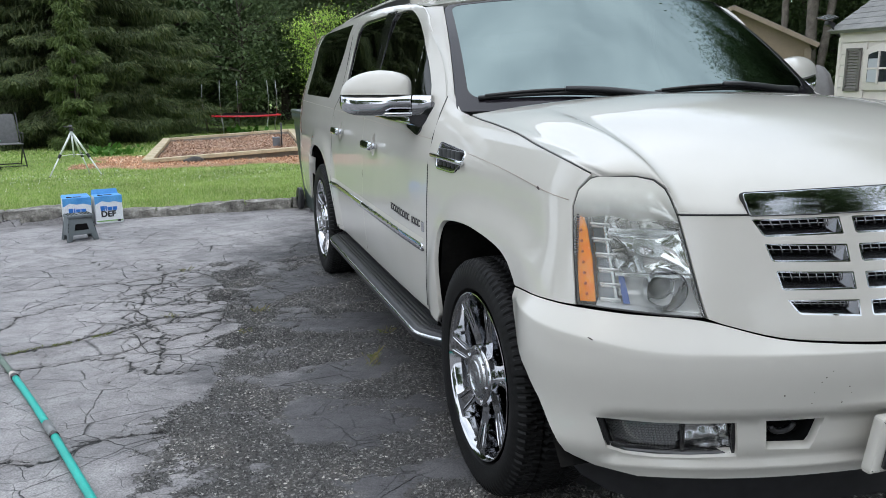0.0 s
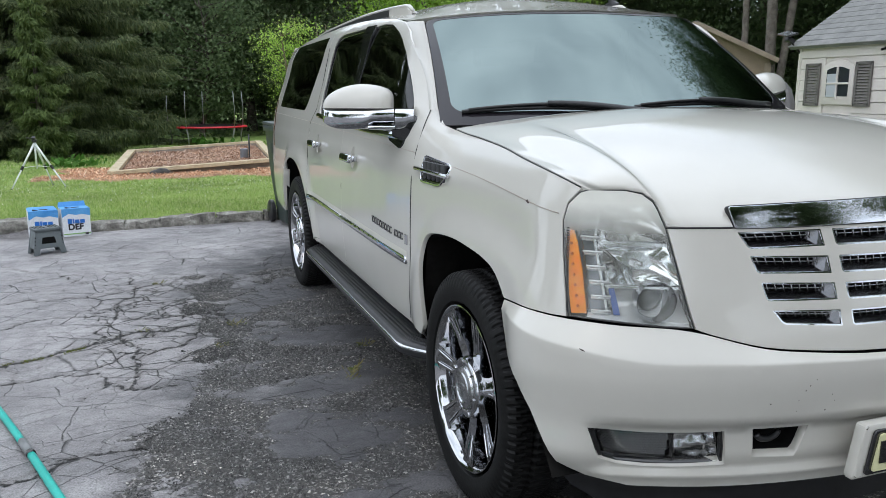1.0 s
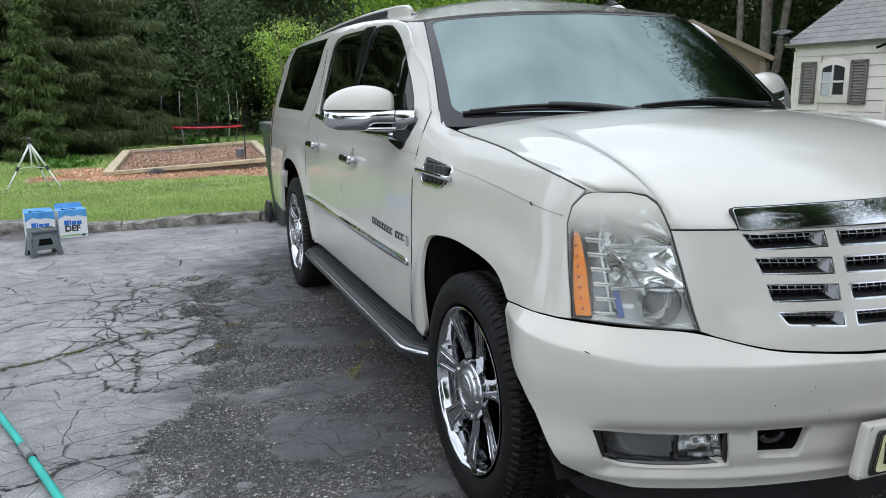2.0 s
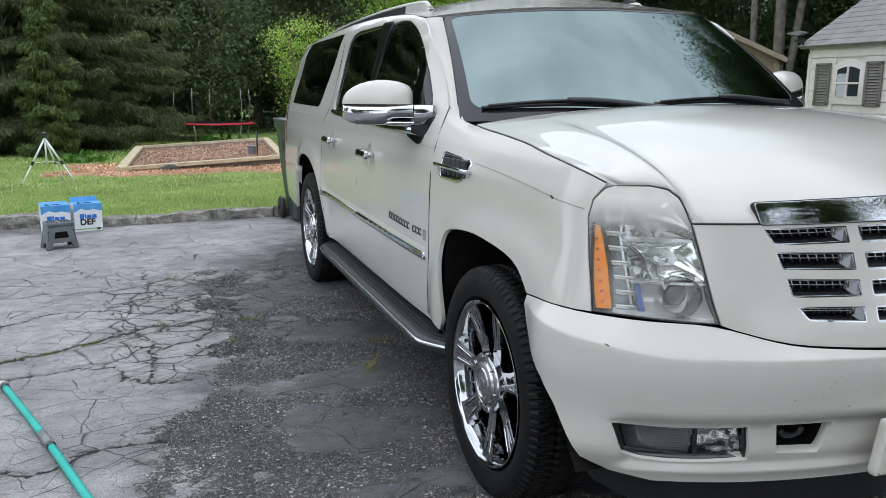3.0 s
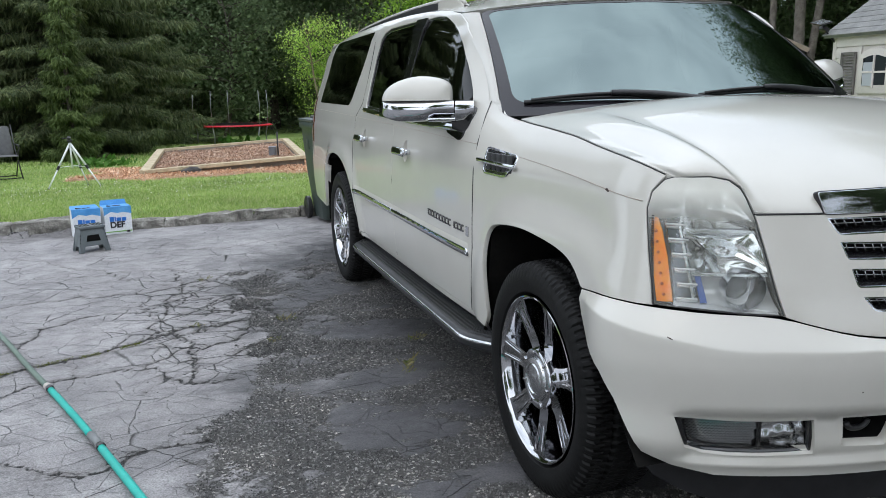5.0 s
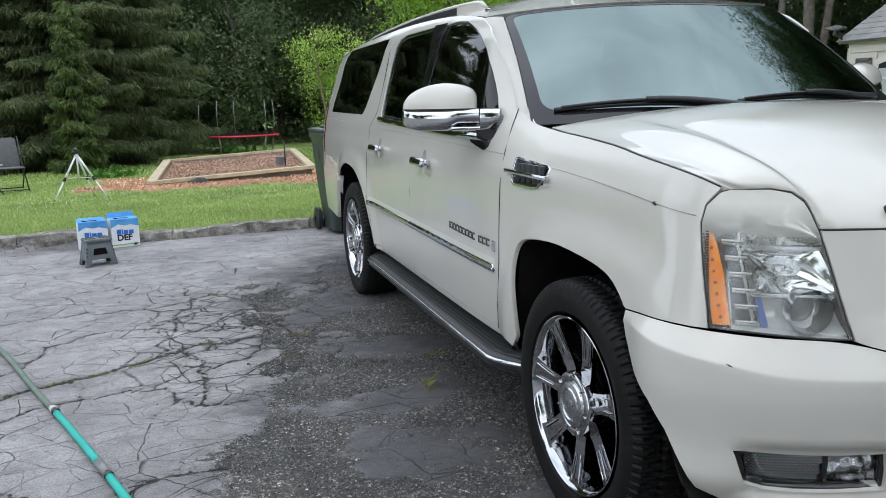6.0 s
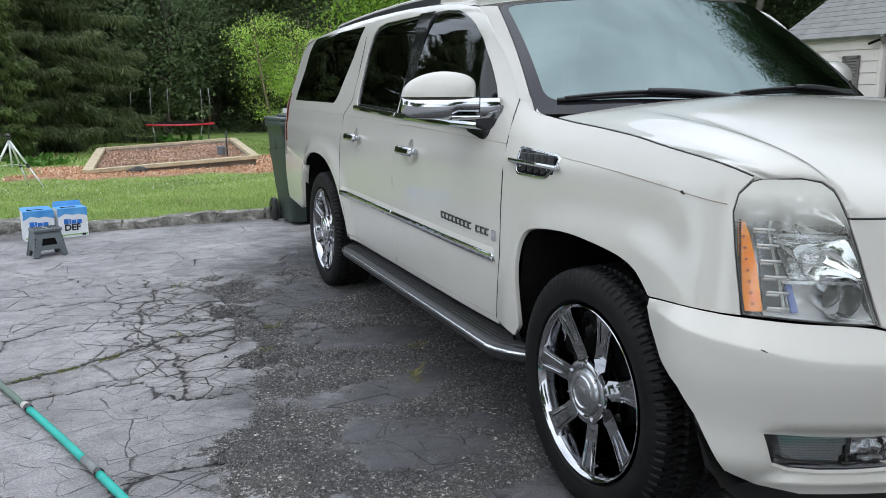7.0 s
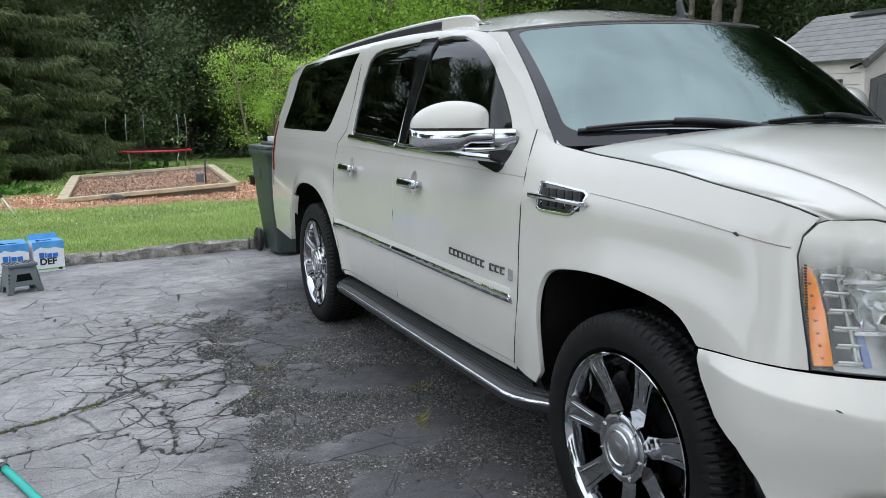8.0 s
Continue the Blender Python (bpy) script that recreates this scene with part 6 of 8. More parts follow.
def cloud_mesh(name, verts, material, parent=None, label=""):
    me = bpy.data.meshes.new(name)
    n = len(verts) // 4
    me.vertices.add(len(verts))
    me.vertices.foreach_set("co", np.asarray(verts, dtype=np.float32).ravel())
    me.loops.add(4 * n)
    me.loops.foreach_set("vertex_index", np.arange(4 * n, dtype=np.int32))
    me.polygons.add(n)
    me.polygons.foreach_set("loop_start", np.arange(0, 4 * n, 4, dtype=np.int32))
    me.polygons.foreach_set("loop_total", np.full(n, 4, dtype=np.int32))
    me.update(calc_edges=True)
    me.materials.append(material)
    ob = new(name, me)
    ob.parent = parent
    if label:
        tagged(ob, label)
    return ob


rng = np.random.default_rng(7)


# lawn blades and clover
def blades(n, x0, x1, y0, y1, high, wide, rng):
    x, t = rng.uniform(x0, x1, n), rng.uniform(0, 1, n) ** 1.3
    y = np.array([kerb_y(v) for v in x]) + .12 + (y1 - y0) * t + (y0 - 6.2)
    keep = ~((x > -1.72) & (x < 1.35) & (y > 13.4) & (y < 18.7)) & ~mulch_mask(x, y)
    x, y = x[keep], y[keep]
    z = np.array([ground_z(a, b) for a, b in zip(x, y)])
    n = len(x)
    a = rng.uniform(0, 2 * np.pi, n)
    h = high * rng.uniform(.5, 1.3, n)
    w = wide * rng.uniform(.6, 1.4, n)
    base = np.stack([x, y, z - .004], 1)
    side = np.stack([np.cos(a), np.sin(a), 0 * a], 1) * w[:, None] * .5
    lean = np.stack([rng.normal(0, .45, n), rng.normal(0, .45, n), np.ones(n)], 1) * h[:, None]
    return np.stack([base - side, base + side, base + lean * .62 + side * .7, base + lean], 1).reshape(-1, 3)


def mulch_mask(x, y):
    """The chips spread round the raised bed."""
    edge_n = .35 * np.sin(2.1 * x + 1) + .25 * np.sin(4.7 * x) + .2 * np.sin(3.1 * y)
    return (x > -2.75 + .3 * np.sin(2.3 * y)) & (x < 2.6) & (y > 12.35 + edge_n * .6 - .05 * x) & (y < 16.8 + edge_n + .6 * x)


grass = cloud_mesh("grass", np.concatenate([blades(64000, -5.2, 1.2, 6.2, 10.2, .034, .009, rng), blades(44000, -6.5, 2.8, 10.0, 17.5, .036, .014, rng), blades(18000, -8, 4, 17.0, 30.0, .05, .03, rng)]), BLADE)
tagged(grass, "short green grass blades of the lawn", "grass", kind="stuff")
CLOVER = shader("clover_flower", (0.72, 0.72, 0.62), .8)
n = 750
cx = rng.uniform(-4.8, 1.4, n)
cy = 8.2 + rng.normal(1.9, 1.1, n)
cc = np.stack([cx, cy, [ground_z(a, b) + .05 for a, b in zip(cx, cy)]], 1)[(cy > 6.9) & ~mulch_mask(cx, cy)]
tagged(cloud_mesh("clover", scatter_leaves(cc, rng.uniform(.010, .021, len(cc)), rng, 0, 1.0), CLOVER), "white clover flowers in the lawn", "clover", kind="stuff")

MULCH = grainy("mulch_soil", [(0.244, 0.139, 0.085), (0.455, 0.269, 0.161), (0.585, 0.390, 0.254)], 5, .95, 50, .8, .02)
mv, mf = [], []
mx, my = steps(-3.1, 2.8, 40), steps(11.9, 17.6, 40)
for x in mx:
    for y in my:
        inside_m = bool(mulch_mask(np.array([x]), np.array([y]))[0])
        mv.append((x, y, ground_z(x, y) + (.035 if inside_m else -.03)))
mf = [(i * 41 + j, (i + 1) * 41 + j, (i + 1) * 41 + j + 1, i * 41 + j + 1) for i in range(40) for j in range(40)]
tagged(mesh_object("mulch", mv, mf, MULCH, smooth=True), "reddish brown wood mulch round the raised bed", "mulch", kind="structure")
x, y = rng.uniform(-3, 2.7, 34000), rng.uniform(12, 17.4, 34000)
k = mulch_mask(x, y)
x, y = x[k], y[k]
cc = np.stack([x, y, [ground_z(a, b) + .042 for a, b in zip(x, y)]], 1)
tagged(cloud_mesh("wood_chips", scatter_leaves(cc, rng.uniform(.02, .06, len(cc)), rng, .0, .45, .75), CHIP), "loose reddish wood chips", "wood chips", kind="stuff")


# ---- trees ----
def limb_line(p, way, length, bend, n, rnd):
    out, w = [Vector(p)], Vector(way).normalized()
    for i in range(n):
        w = (w + Vector((rnd.gauss(0, bend), rnd.gauss(0, bend), rnd.gauss(0, bend * .6)))).normalized()
        out.append(out[-1] + w * length / n)
    return out


def leafy_tree(name, seed, high, spread, low, leaves, size, leaf_mat, bark, trunk_r, label, clumps=46, multi=1, stems_out=.1, tight=.42):
    rnd, r = random.Random(seed), np.random.default_rng(seed)
    tree = thing(name, Matrix(), label, "tree")
    wood, tips = bmesh.new(), []
    for s in range(multi):
        a = rnd.uniform(0, 6.28)
        way = Vector((math.cos(a) * stems_out, math.sin(a) * stems_out, 1))
        trunk = limb_line((rnd.uniform(-.12, .12) * (multi > 1), rnd.uniform(-.12, .12) * (multi > 1), -.25), way, high * .80, .05, 10, rnd)
        tube(wood, trunk, [trunk_r * (1 - .085 * i) * (1.25 if i == 0 else 1) for i in range(11)], 9)
        for i in range(max(3, int(clumps / multi))):
            f = rnd.uniform(low, 1.0)
            p = trunk[min(10, int(f * 10))]
            a = rnd.uniform(0, 6.28)
            reach = spread * (.45 + .6 * math.sin(math.pi * min(1, .15 + .85 * (1 - f)))) * rnd.uniform(.5, 1.1)
            limb = limb_line(p, (math.cos(a), math.sin(a), rnd.uniform(.0, .55)), reach, .16, 5, rnd)
            tube(wood, limb, [trunk_r * .30 * (1 - .17 * j) for j in range(6)], 5)
            tips += [(limb[j], reach * (.20 + .07 * j)) for j in (2, 3, 4, 5)]
    part("trunk", wood, bark, tree, "", 60)
    per = leaves // len(tips)
    cs, ss = [], []
    for p, rad in tips:
        q = r.normal(size=(per, 3)) * (tight * rad, tight * rad, tight * .7 * rad) + np.array(p)
        cs.append(q)
        ss.append(size * r.uniform(.6, 1.35, per))
    cloud_mesh("crown", scatter_leaves(np.concatenate(cs), np.concatenate(ss), r, .3, .55, .8), leaf_mat, tree)
    return tree


def spruce(name, seed, high, spread, count, mat_, label, sprays=34, needle=.20):
    rnd, r = random.Random(seed), np.random.default_rng(seed)
    tree = thing(name, Matrix(), label, "tree")
    wood = bmesh.new()
    tube(wood, [(0, 0, -.4), (0, 0, high * .5), (0, 0, high)], [.02 * high, .012 * high, .01], 9)
    cs, ds, ls = [], [], []
    for i in range(count):
        f = (i + rnd.random()) / count
        z = high * (.015 + .97 * f ** 1.15)
        reach = spread * (1 - f ** 1.15) ** .8 * rnd.choice((.55, .75, .9, 1.0, 1.15)) * rnd.uniform(.9, 1.1) + .12
        a = i * 2.39996 + rnd.uniform(-.4, .4)
        out = Vector((math.cos(a), math.sin(a), 0))
        sag = rnd.uniform(.34, .62)
        line = []
        for j in range(9):
            t = j / 8
            line.append(Vector((0, 0, z)) + out * reach * t + Vector((0, 0, reach * (.12 * t - sag * t * t + (.26 + .3 * (sag - .34)) * t ** 3.5))))
        tube(wood, line, [.028 * (1 - .1 * j) * max(.35, reach / spread) for j in range(9)], 4)
        # twigs leave the limb sideways, and strands hang from them like a curtain
        n = max(30, int(sprays * reach / spread * 9))
        t = r.uniform(.10, 1.0, n) ** .8
        k = np.minimum(7, (t * 8).astype(int))
        L8 = np.array([tuple(q) for q in line])
        p = L8[k] + (L8[k + 1] - L8[k]) * (t * 8 - k)[:, None]
        side = np.array((out.y, -out.x, 0)) * r.choice((-1, 1), n)[:, None]
        sweep = r.uniform(0, .42, n) * (1.1 - .6 * t) * min(1, reach)
        p = p + side * sweep[:, None] + np.array(out) * (sweep * .5)[:, None] + np.stack([0 * t, 0 * t, -.25 * sweep], 1) + r.normal(0, .045, (n, 3))
        d = np.array(out) * r.uniform(-.15, .75, n)[:, None] + side * r.uniform(-.5, .7, n)[:, None]
        d[:, 2] = r.uniform(-1.5, -.1, n) * (1 - .55 * (t > .93))
        cs.append(p)
        ds.append(d / np.linalg.norm(d, axis=1)[:, None])
        ls.append(needle * r.uniform(.5, 1.5, n) * (1.15 - .45 * t))
    part("trunk", wood, BARK, tree, "", 60)
    c, d, L = np.concatenate(cs), np.concatenate(ds), np.concatenate(ls)[:, None]
    s = np.cross(d, r.normal(size=c.shape))
    s /= np.linalg.norm(s, axis=1)[:, None]
    w = np.minimum(.020, L * .10)
    v = np.stack([c - s * w * .5, c + d * L * .4 - s * w, c + d * L, c + d * L * .4 + s * w], 1).reshape(-1, 3)
    cloud_mesh("needles", v, mat_, tree)
    return tree


def standing(x, y, turn=0, scale=1.0):
    return pose(x, y, ground_z(x, y) - .05, 0, 0, turn) @ Matrix.Scale(scale, 4)


def place_copy(tree, x, y, turn, scale=1.0):
    t = copy_thing(tree, standing(x, y, turn))
    t.scale = (scale, scale, scale)
    return t


def put(tree, x, y, turn=0, scale=1.0):
    tree.matrix_world = standing(x, y, turn)
    tree.scale = (scale, scale, scale)
    return tree


big = spruce("spruce_tree", 3, 15.5, 3.9, 300, SPRUCE, "tall dark Norway spruce with drooping branches", 215, .25)
put(big, -4.2, 23.1, 20)
for x, y, turn, sc in ((-7.9, 22.3, 140, .60), (-11.5, 23.5, 250, .62), (-6.9, 26.5, 60, .66), (-16, 21, 300, .6), (-3.4, 31, 200, .95)):
    place_copy(big, x, y, turn, sc)
small = spruce("young_spruce", 5, 4.3, .62, 44, SPRUCE_TIP, "young bright green spruce before a dark one", 120, .16)
put(small, -3.55, 19.4, 10)

# light green many-stemmed tree and the yellow-green one behind the car
shrub = leafy_tree("small_tree", 11, 5.0, 1.55, .34, 12000, .070, BRIGHT, PALE_BARK, .058, "small light green tree with several pale stems", 46, 5, .26, .31)
put(shrub, 3.3, 20.0, 30)
willow = leafy_tree("leafy_tree", 12, 7.2, 3.3, .08, 62000, .15, YELLOWISH, BARK, .16, "full yellow-green leafy tree", 80, 2, .2)
put(willow, 9.2, 23.5, 0)
place_copy(willow, 12.8, 27.0, 120, 1.0)

# dark woods
oak = leafy_tree("forest_tree", 21, 19, 5.6, .22, 150000, .155, WOODS, BARK, .30, "tall dark forest tree in full leaf", 74)
put(oak, 4.5, 45, 0, .95)
oak2 = leafy_tree("forest_tree", 22, 18, 5.0, .12, 150000, .155, WOODS, BARK, .26, "dense dark green forest tree", 80)
put(oak2, -2.5, 42, 50, .95)
pale = leafy_tree("forest_tree", 23, 9, 3.4, .06, 9000, .20, WOODS_PALE, BARK, .14, "grey-green understorey tree with loose foliage", 50)
put(pale, 1.2, 37.5, 0)
rnd = random.Random(31)
for i, (x, y) in enumerate(((10.5, 42), (16, 40), (21.5, 36), (26, 31), (29.5, 25), (32, 18), (34, 10), (0.5, 50), (7.5, 52), (13.5, 50), (20, 47), (27, 41), (33, 33), (37, 22), (-8, 44), (-14, 38), (-20, 33),
                            (24, 26), (27, 19.5), (17.5, 32), (-5, 53), (3.5, 60), (12, 60), (22, 57), (32, 48), (40, 35))):
    place_copy((oak, oak2)[i % 2], x + rnd.uniform(-1, 1), y + rnd.uniform(-1, 1), rnd.uniform(0, 360), rnd.uniform(.85, 1.15) * (.95 if x < 8 else 1))
for x, y, s in ((-1, 56, 1.1), (3, 66, 1.3), (-6, 62, 1.2), (8, 68, 1.3)):
    place_copy(oak2, x, y, rnd.uniform(0, 360), s)
for x, y, s in ((6.2, 39.5, 1.0), (11, 37, 1.1), (15, 36.5, .9), (20.5, 33, 1.0), (-.5, 46, 1.2), (9, 46, 1.1), (30, 15, 1.0), (3, 52, 1.2), (6.5, 55, 1.2), (10, 57, 1.3), (13, 54, 1.2), (0, 58, 1.3), (5, 62, 1.4), (8.5, 64, 1.4)):
    place_copy(pale, x, y, rnd.uniform(0, 360), s)
# trees beside and behind the camera, seen in the car's glass and chrome
for i, (x, y) in enumerate(((-17, 3), (-20, 10), (-16, -7), (-19, -14), (-8, -19), (2, -21), (10, -19), (17, -13), (21, -5), (20, 12.5), (23, 5), (12, -7))):
    place_copy((oak, oak2)[i % 2], x, y, rnd.uniform(0, 360), rnd.uniform(.5, .62) * (1.1 if y > 2 and x < 0 else 1.85 if x > 19 else 1.38 if y < -8 else 1.55 if x == 12 else 1))
# bare trunks by the garage
for x, y, lean, r0 in ((18.04, 19.64, -1, .15), (18.65, 19.1, -1, .24), (18.78, 19.0, 9, .18), (12.6, 24.5, -2, .24), (9.6, 27, 2, .2)):
    t = thing("trunk_tree", standing(x, y), "tall grey-brown trunk with a high crown", "tree")
    bm = bmesh.new()
    tube(bm, [(0, 0, -.3), (.02 * lean, 0, 2), (.07 * lean, .05, 5), (.14 * lean, 0, 9), (.2 * lean, 0, 13)], [r0 * .95, r0 * .78, r0 * .7, r0 * .55, r0 * .25], 10)
    tube(bm, [(.07 * lean, .05, 5.2), (-.9, .3, 6.2), (-1.9, .5, 6.6)], [r0 * .35, r0 * .25, r0 * .1], 6)
    part("trunk", bm, TRUNK_BARK, t, "", 60)
    c = rng.normal(size=(2600, 3)) * (1.7, 1.7, 1.4) + (.2 * lean, 0, 11)
    cloud_mesh("crown", scatter_leaves(c, rng.uniform(.18, .34, 2600), rng), WOODS, t)
# broad-leaved herbs
for x, y, n, s in ((-2.72, 16.9, 70, .20), (.95, 27.6, 60, .26), (-2.35, 17.3, 30, .14)):
    c = rng.normal(size=(n, 3)) * (.26, .22, .05) + (0, 0, .12)
    h = thing("herb", standing(x, y), "low broad-leaved green plant", "plant")
    cloud_mesh("leaves", scatter_leaves(c, rng.uniform(.6, 1.3, n) * s, rng, -.25, .6), HERB, h)


# ---- kerb ----
GRANITE = grainy("kerb_granite", [(0.10, 0.093, 0.083), (0.27, 0.255, 0.225), (0.52, 0.495, 0.45)], 11, .9, 50, 1.0, .03)
kerb = tagged(mesh_object("kerb", *sheet(lambda u, v: (-9 + 18 * u, kerb_y(-9 + 18 * u) + .03 + .13 * v, .02 + .05 * v), steps(0, 1, 18), [0, 1]), GRANITE), "row of rough grey stone kerb blocks", "kerb", kind="structure")
rnd = random.Random(8)
x = -9.0
while x < 4.5:
    L = rnd.uniform(.28, .85)
    bm = bmesh.new()
    nx_, ny_, nz_ = max(3, int(L / .09)), 2, 2
    box(bm, (L - .004, .15, .15))
    bmesh.ops.subdivide_edges(bm, edges=bm.edges, cuts=5, use_grid_fill=True)
    for v in bm.verts:
        k = noise.noise_vector((v.co.x * 6 + x, v.co.y * 9, v.co.z * 9 + 4))
        v.co += k * .028 + noise.noise_vector((v.co.x * 22 + x, v.co.y * 22, v.co.z * 22)) * .016
        v.co.x *= 1 - .03 * abs(v.co.z) / .08
        if abs(v.co.z) > .07 and abs(v.co.y) > .06:
            v.co.z *= .90
            v.co.y *= .92
    yk = kerb_y(x + L / 2) + .075
    stone = part("kerb_stone", bm, GRANITE, kerb, "", 50)
    stone.matrix_world = pose(x + L / 2, yk + rnd.uniform(-.012, .012), ground_z(x, 6.0) + .018 + rnd.uniform(-.012, .008), rnd.uniform(-2, 2), rnd.uniform(-1.5, 1.5), math.degrees(math.atan(.08)) + rnd.uniform(-1.5, 1.5))
    x += L

# ---- hose on the driveway ----
TEAL = grainy("teal_hose", [(0.005, 0.36, 0.30), (0.01, 0.46, 0.38)], 8, .4, 200, .1, .001)
HOSE_GREY = grainy("grey_green_hose", [(0.10, 0.15, 0.12), (0.16, 0.21, 0.17)], 14, .5, 120, .2, .002)
hose_x = spline([-1.2, -.3, .33, .90, 1.62, 2.0, 2.47, 3.1], [-.80, -1.05, -1.265, -1.465, -1.735, -1.885, -2.06, -2.32])
hose = thing("garden_hose", pose(-1.46, .9, 0), "teal hose with grey couplings lying on the asphalt", "hose")


def hose_part(name, y0, y1, r, mat_, label=""):
    bm = bmesh.new()
    tube(bm, [(hose_x(y) + 1.46, y - .9, ground_z(hose_x(y), y) + r + .002) for y in steps(y0, y1, max(2, int(abs(y1 - y0) / .05)))], r, 14)
    return part(name, bm, mat_, hose, label, 50)


hose_part("hose_tube", -1.2, .86, .0155, TEAL, "bright teal tube")
hose_part("hose_tube", .98, 1.60, .0150, TEAL)
hose_part("hose_tube", 1.655, 3.1, .0140, HOSE_GREY, "grey-green tube")
hose_part("coupling", .855, .985, .0170, shader("grey_coupling", (0.20, 0.21, 0.21), .4), "grey coupling")
hose_part("coupling_band", .84, .858, .0185, GLOSS_BLACK)
hose_part("coupling_band", 1.595, 1.62, .0180, GLOSS_BLACK)
hose_part("coupling", 1.62, 1.66, .0165, shader("pale_coupling", (0.55, 0.50, 0.46), .5), "pale coupling")

# ---- weeds in the cracks, loose stones ----
def weed_tuft(x, y, n, s, mat_, label, name="weed"):
    r = np.random.default_rng(int(abs(x * 900) + abs(y * 70)))
    a = r.uniform(0, 6.28, n)
    base = np.stack([r.normal(0, .02, n), r.normal(0, .02, n), np.zeros(n)], 1)
    lean = np.stack([np.cos(a) * r.uniform(.3, 1.2, n), np.sin(a) * r.uniform(.3, 1.2, n), r.uniform(.3, 1.0, n)], 1) * s
    side = np.stack([-np.sin(a), np.cos(a), 0 * a], 1) * .0013
    v = np.stack([base - side, base + side, base + lean * .6 + side * .7 + (0, 0, .15 * s), base + lean], 1).reshape(-1, 3)
    t = thing(name, pose(x, y, ground_z(x, y)), label, "weed", "weeds in the cracks")
    cloud_mesh("tuft", v, mat_, t)
    return t


DRY = leafy("dry_grass", [(0.20, 0.19, 0.07), (0.30, 0.26, 0.12), (0.14, 0.19, 0.05)], .8, .2)
weed_tuft(-.03, 1.37, 16, .066, DRY, "dry pale grass tuft growing from the asphalt")
weed_tuft(-.06, 1.27, 12, .05, DRY, "dry pale grass tuft growing from the asphalt")
weed_tuft(-.62, 2.02, 16, .035, DRY, "small green weed in a crack")
weed_tuft(-.52, 2.42, 22, .04, DRY, "small dry weed in a crack")
weed_tuft(-.95, 3.62, 14, .035, DRY, "small green weed in a crack")
weed_tuft(-1.05, 2.47, 16, .03, DRY, "small green weed in a crack")
weed_tuft(.12, 1.76, 16, .045, DRY, "dry pale grass tuft growing from the asphalt")
r = np.random.default_rng(5)
t = r.uniform(0, 1, 1500)
t = t[np.sin(t * 23) + .6 * np.sin(t * 61) + r.normal(0, .5, 1500) > .1]
n = len(t)
px_ = np.interp(t, [0, .4, .75, 1], [-2.1, -1.73, -1.50, -1.33])
py_ = np.interp(px_, [-2.3, -1.97, -1.73, -1.54, -1.34], [1.86, 1.96, 2.08, 2.13, 2.25]) + r.normal(0, .011, n)
c = np.stack([px_, py_, np.full(n, .003)], 1)
tagged(cloud_mesh("crack_moss", scatter_leaves(c, r.uniform(.004, .011, n), r, -.4, .5), leafy("crack_grass", [(0.10, 0.14, 0.02), (0.18, 0.22, 0.04), (0.16, 0.12, 0.05)], .8, .2)), "tiny green and brown growth in the long crack", "moss", kind="stuff")
PEBBLE = shader("pebbles", (0.2, 0.19, 0.18), .62)
g = node(PEBBLE, "ShaderNodeNewGeometry")
rp = node(PEBBLE, "ShaderNodeValToRGB")
rp.color_ramp.elements[0].color, rp.color_ramp.elements[1].color = (0.062, 0.061, 0.060, 1), (0.37, 0.36, 0.345, 1)
mid_stone = rp.color_ramp.elements.new(.80)
mid_stone.color = (0.185, 0.182, 0.177, 1)
wire(PEBBLE, g.outputs["Random Per Island"], rp.inputs[0])
paint_on(PEBBLE, blend(PEBBLE, 1.0, rp.outputs[0], mottle(PEBBLE, [(.42,) * 3, (.85,) * 3, (1.35, 1.31, 1.26)], 2.6, 6, None, .30, .70, .65)[0], "MULTIPLY"))
pv, pf = [], []
while len(pf) < 5 * 44000:
    x, y = rnd.uniform(-1.35, .75), -.5 + 4.6 * rnd.random() ** 1.25
    if rnd.random() > sstep(.26, .70, worn_at(x, y)) * .9 + .008:
        continue
    s, b = rnd.uniform(.0015, .0042) * (1 + .16 * max(0, y)) * (1.5 if rnd.random() < .06 else 1), len(pv)
    z, a, tall = ground_z(x, y) + .006 * noise.noise((x * 2.3, y * 2.3, 3)) - .003, rnd.uniform(0, 3), s * rnd.uniform(.6, 1.3)
    ring = [(s * math.cos(a + k * 1.57) * rnd.uniform(.75, 1.3), s * math.sin(a + k * 1.57) * rnd.uniform(.75, 1.3)) for k in range(4)]
    pv += [(x + u, y + v, z - .004) for u, v in ring]
    pv += [(x + u * rnd.uniform(.4, .85), y + v * rnd.uniform(.4, .85), z + tall * rnd.uniform(.75, 1.15)) for u, v in ring]
    pf += [(b + k, b + (k + 1) % 4, b + 4 + (k + 1) % 4, b + 4 + k) for k in range(4)] + [(b + 4, b + 5, b + 6, b + 7)]
tagged(mesh_object("gravel", pv, pf, PEBBLE), "loose small stones on the worn asphalt", "gravel", kind="stuff")

# ---- cartons ----
CARD = grainy("white_carton", [(0.74, 0.76, 0.78), (0.80, 0.82, 0.84)], 5, .55, 120, .1, .001)
SKY_BLUE = grainy("blue_print", [(0.05, 0.26, 0.62), (0.12, 0.40, 0.76)], 6, .5, 100, .1, .001)
INK_BLUE = shader("print_blue", (0.02, 0.16, 0.55), .5)
INK = shader("print_black", (0.012, 0.012, 0.015), .5)
INK_GREEN = shader("print_green", (0.22, 0.45, 0.12), .5)


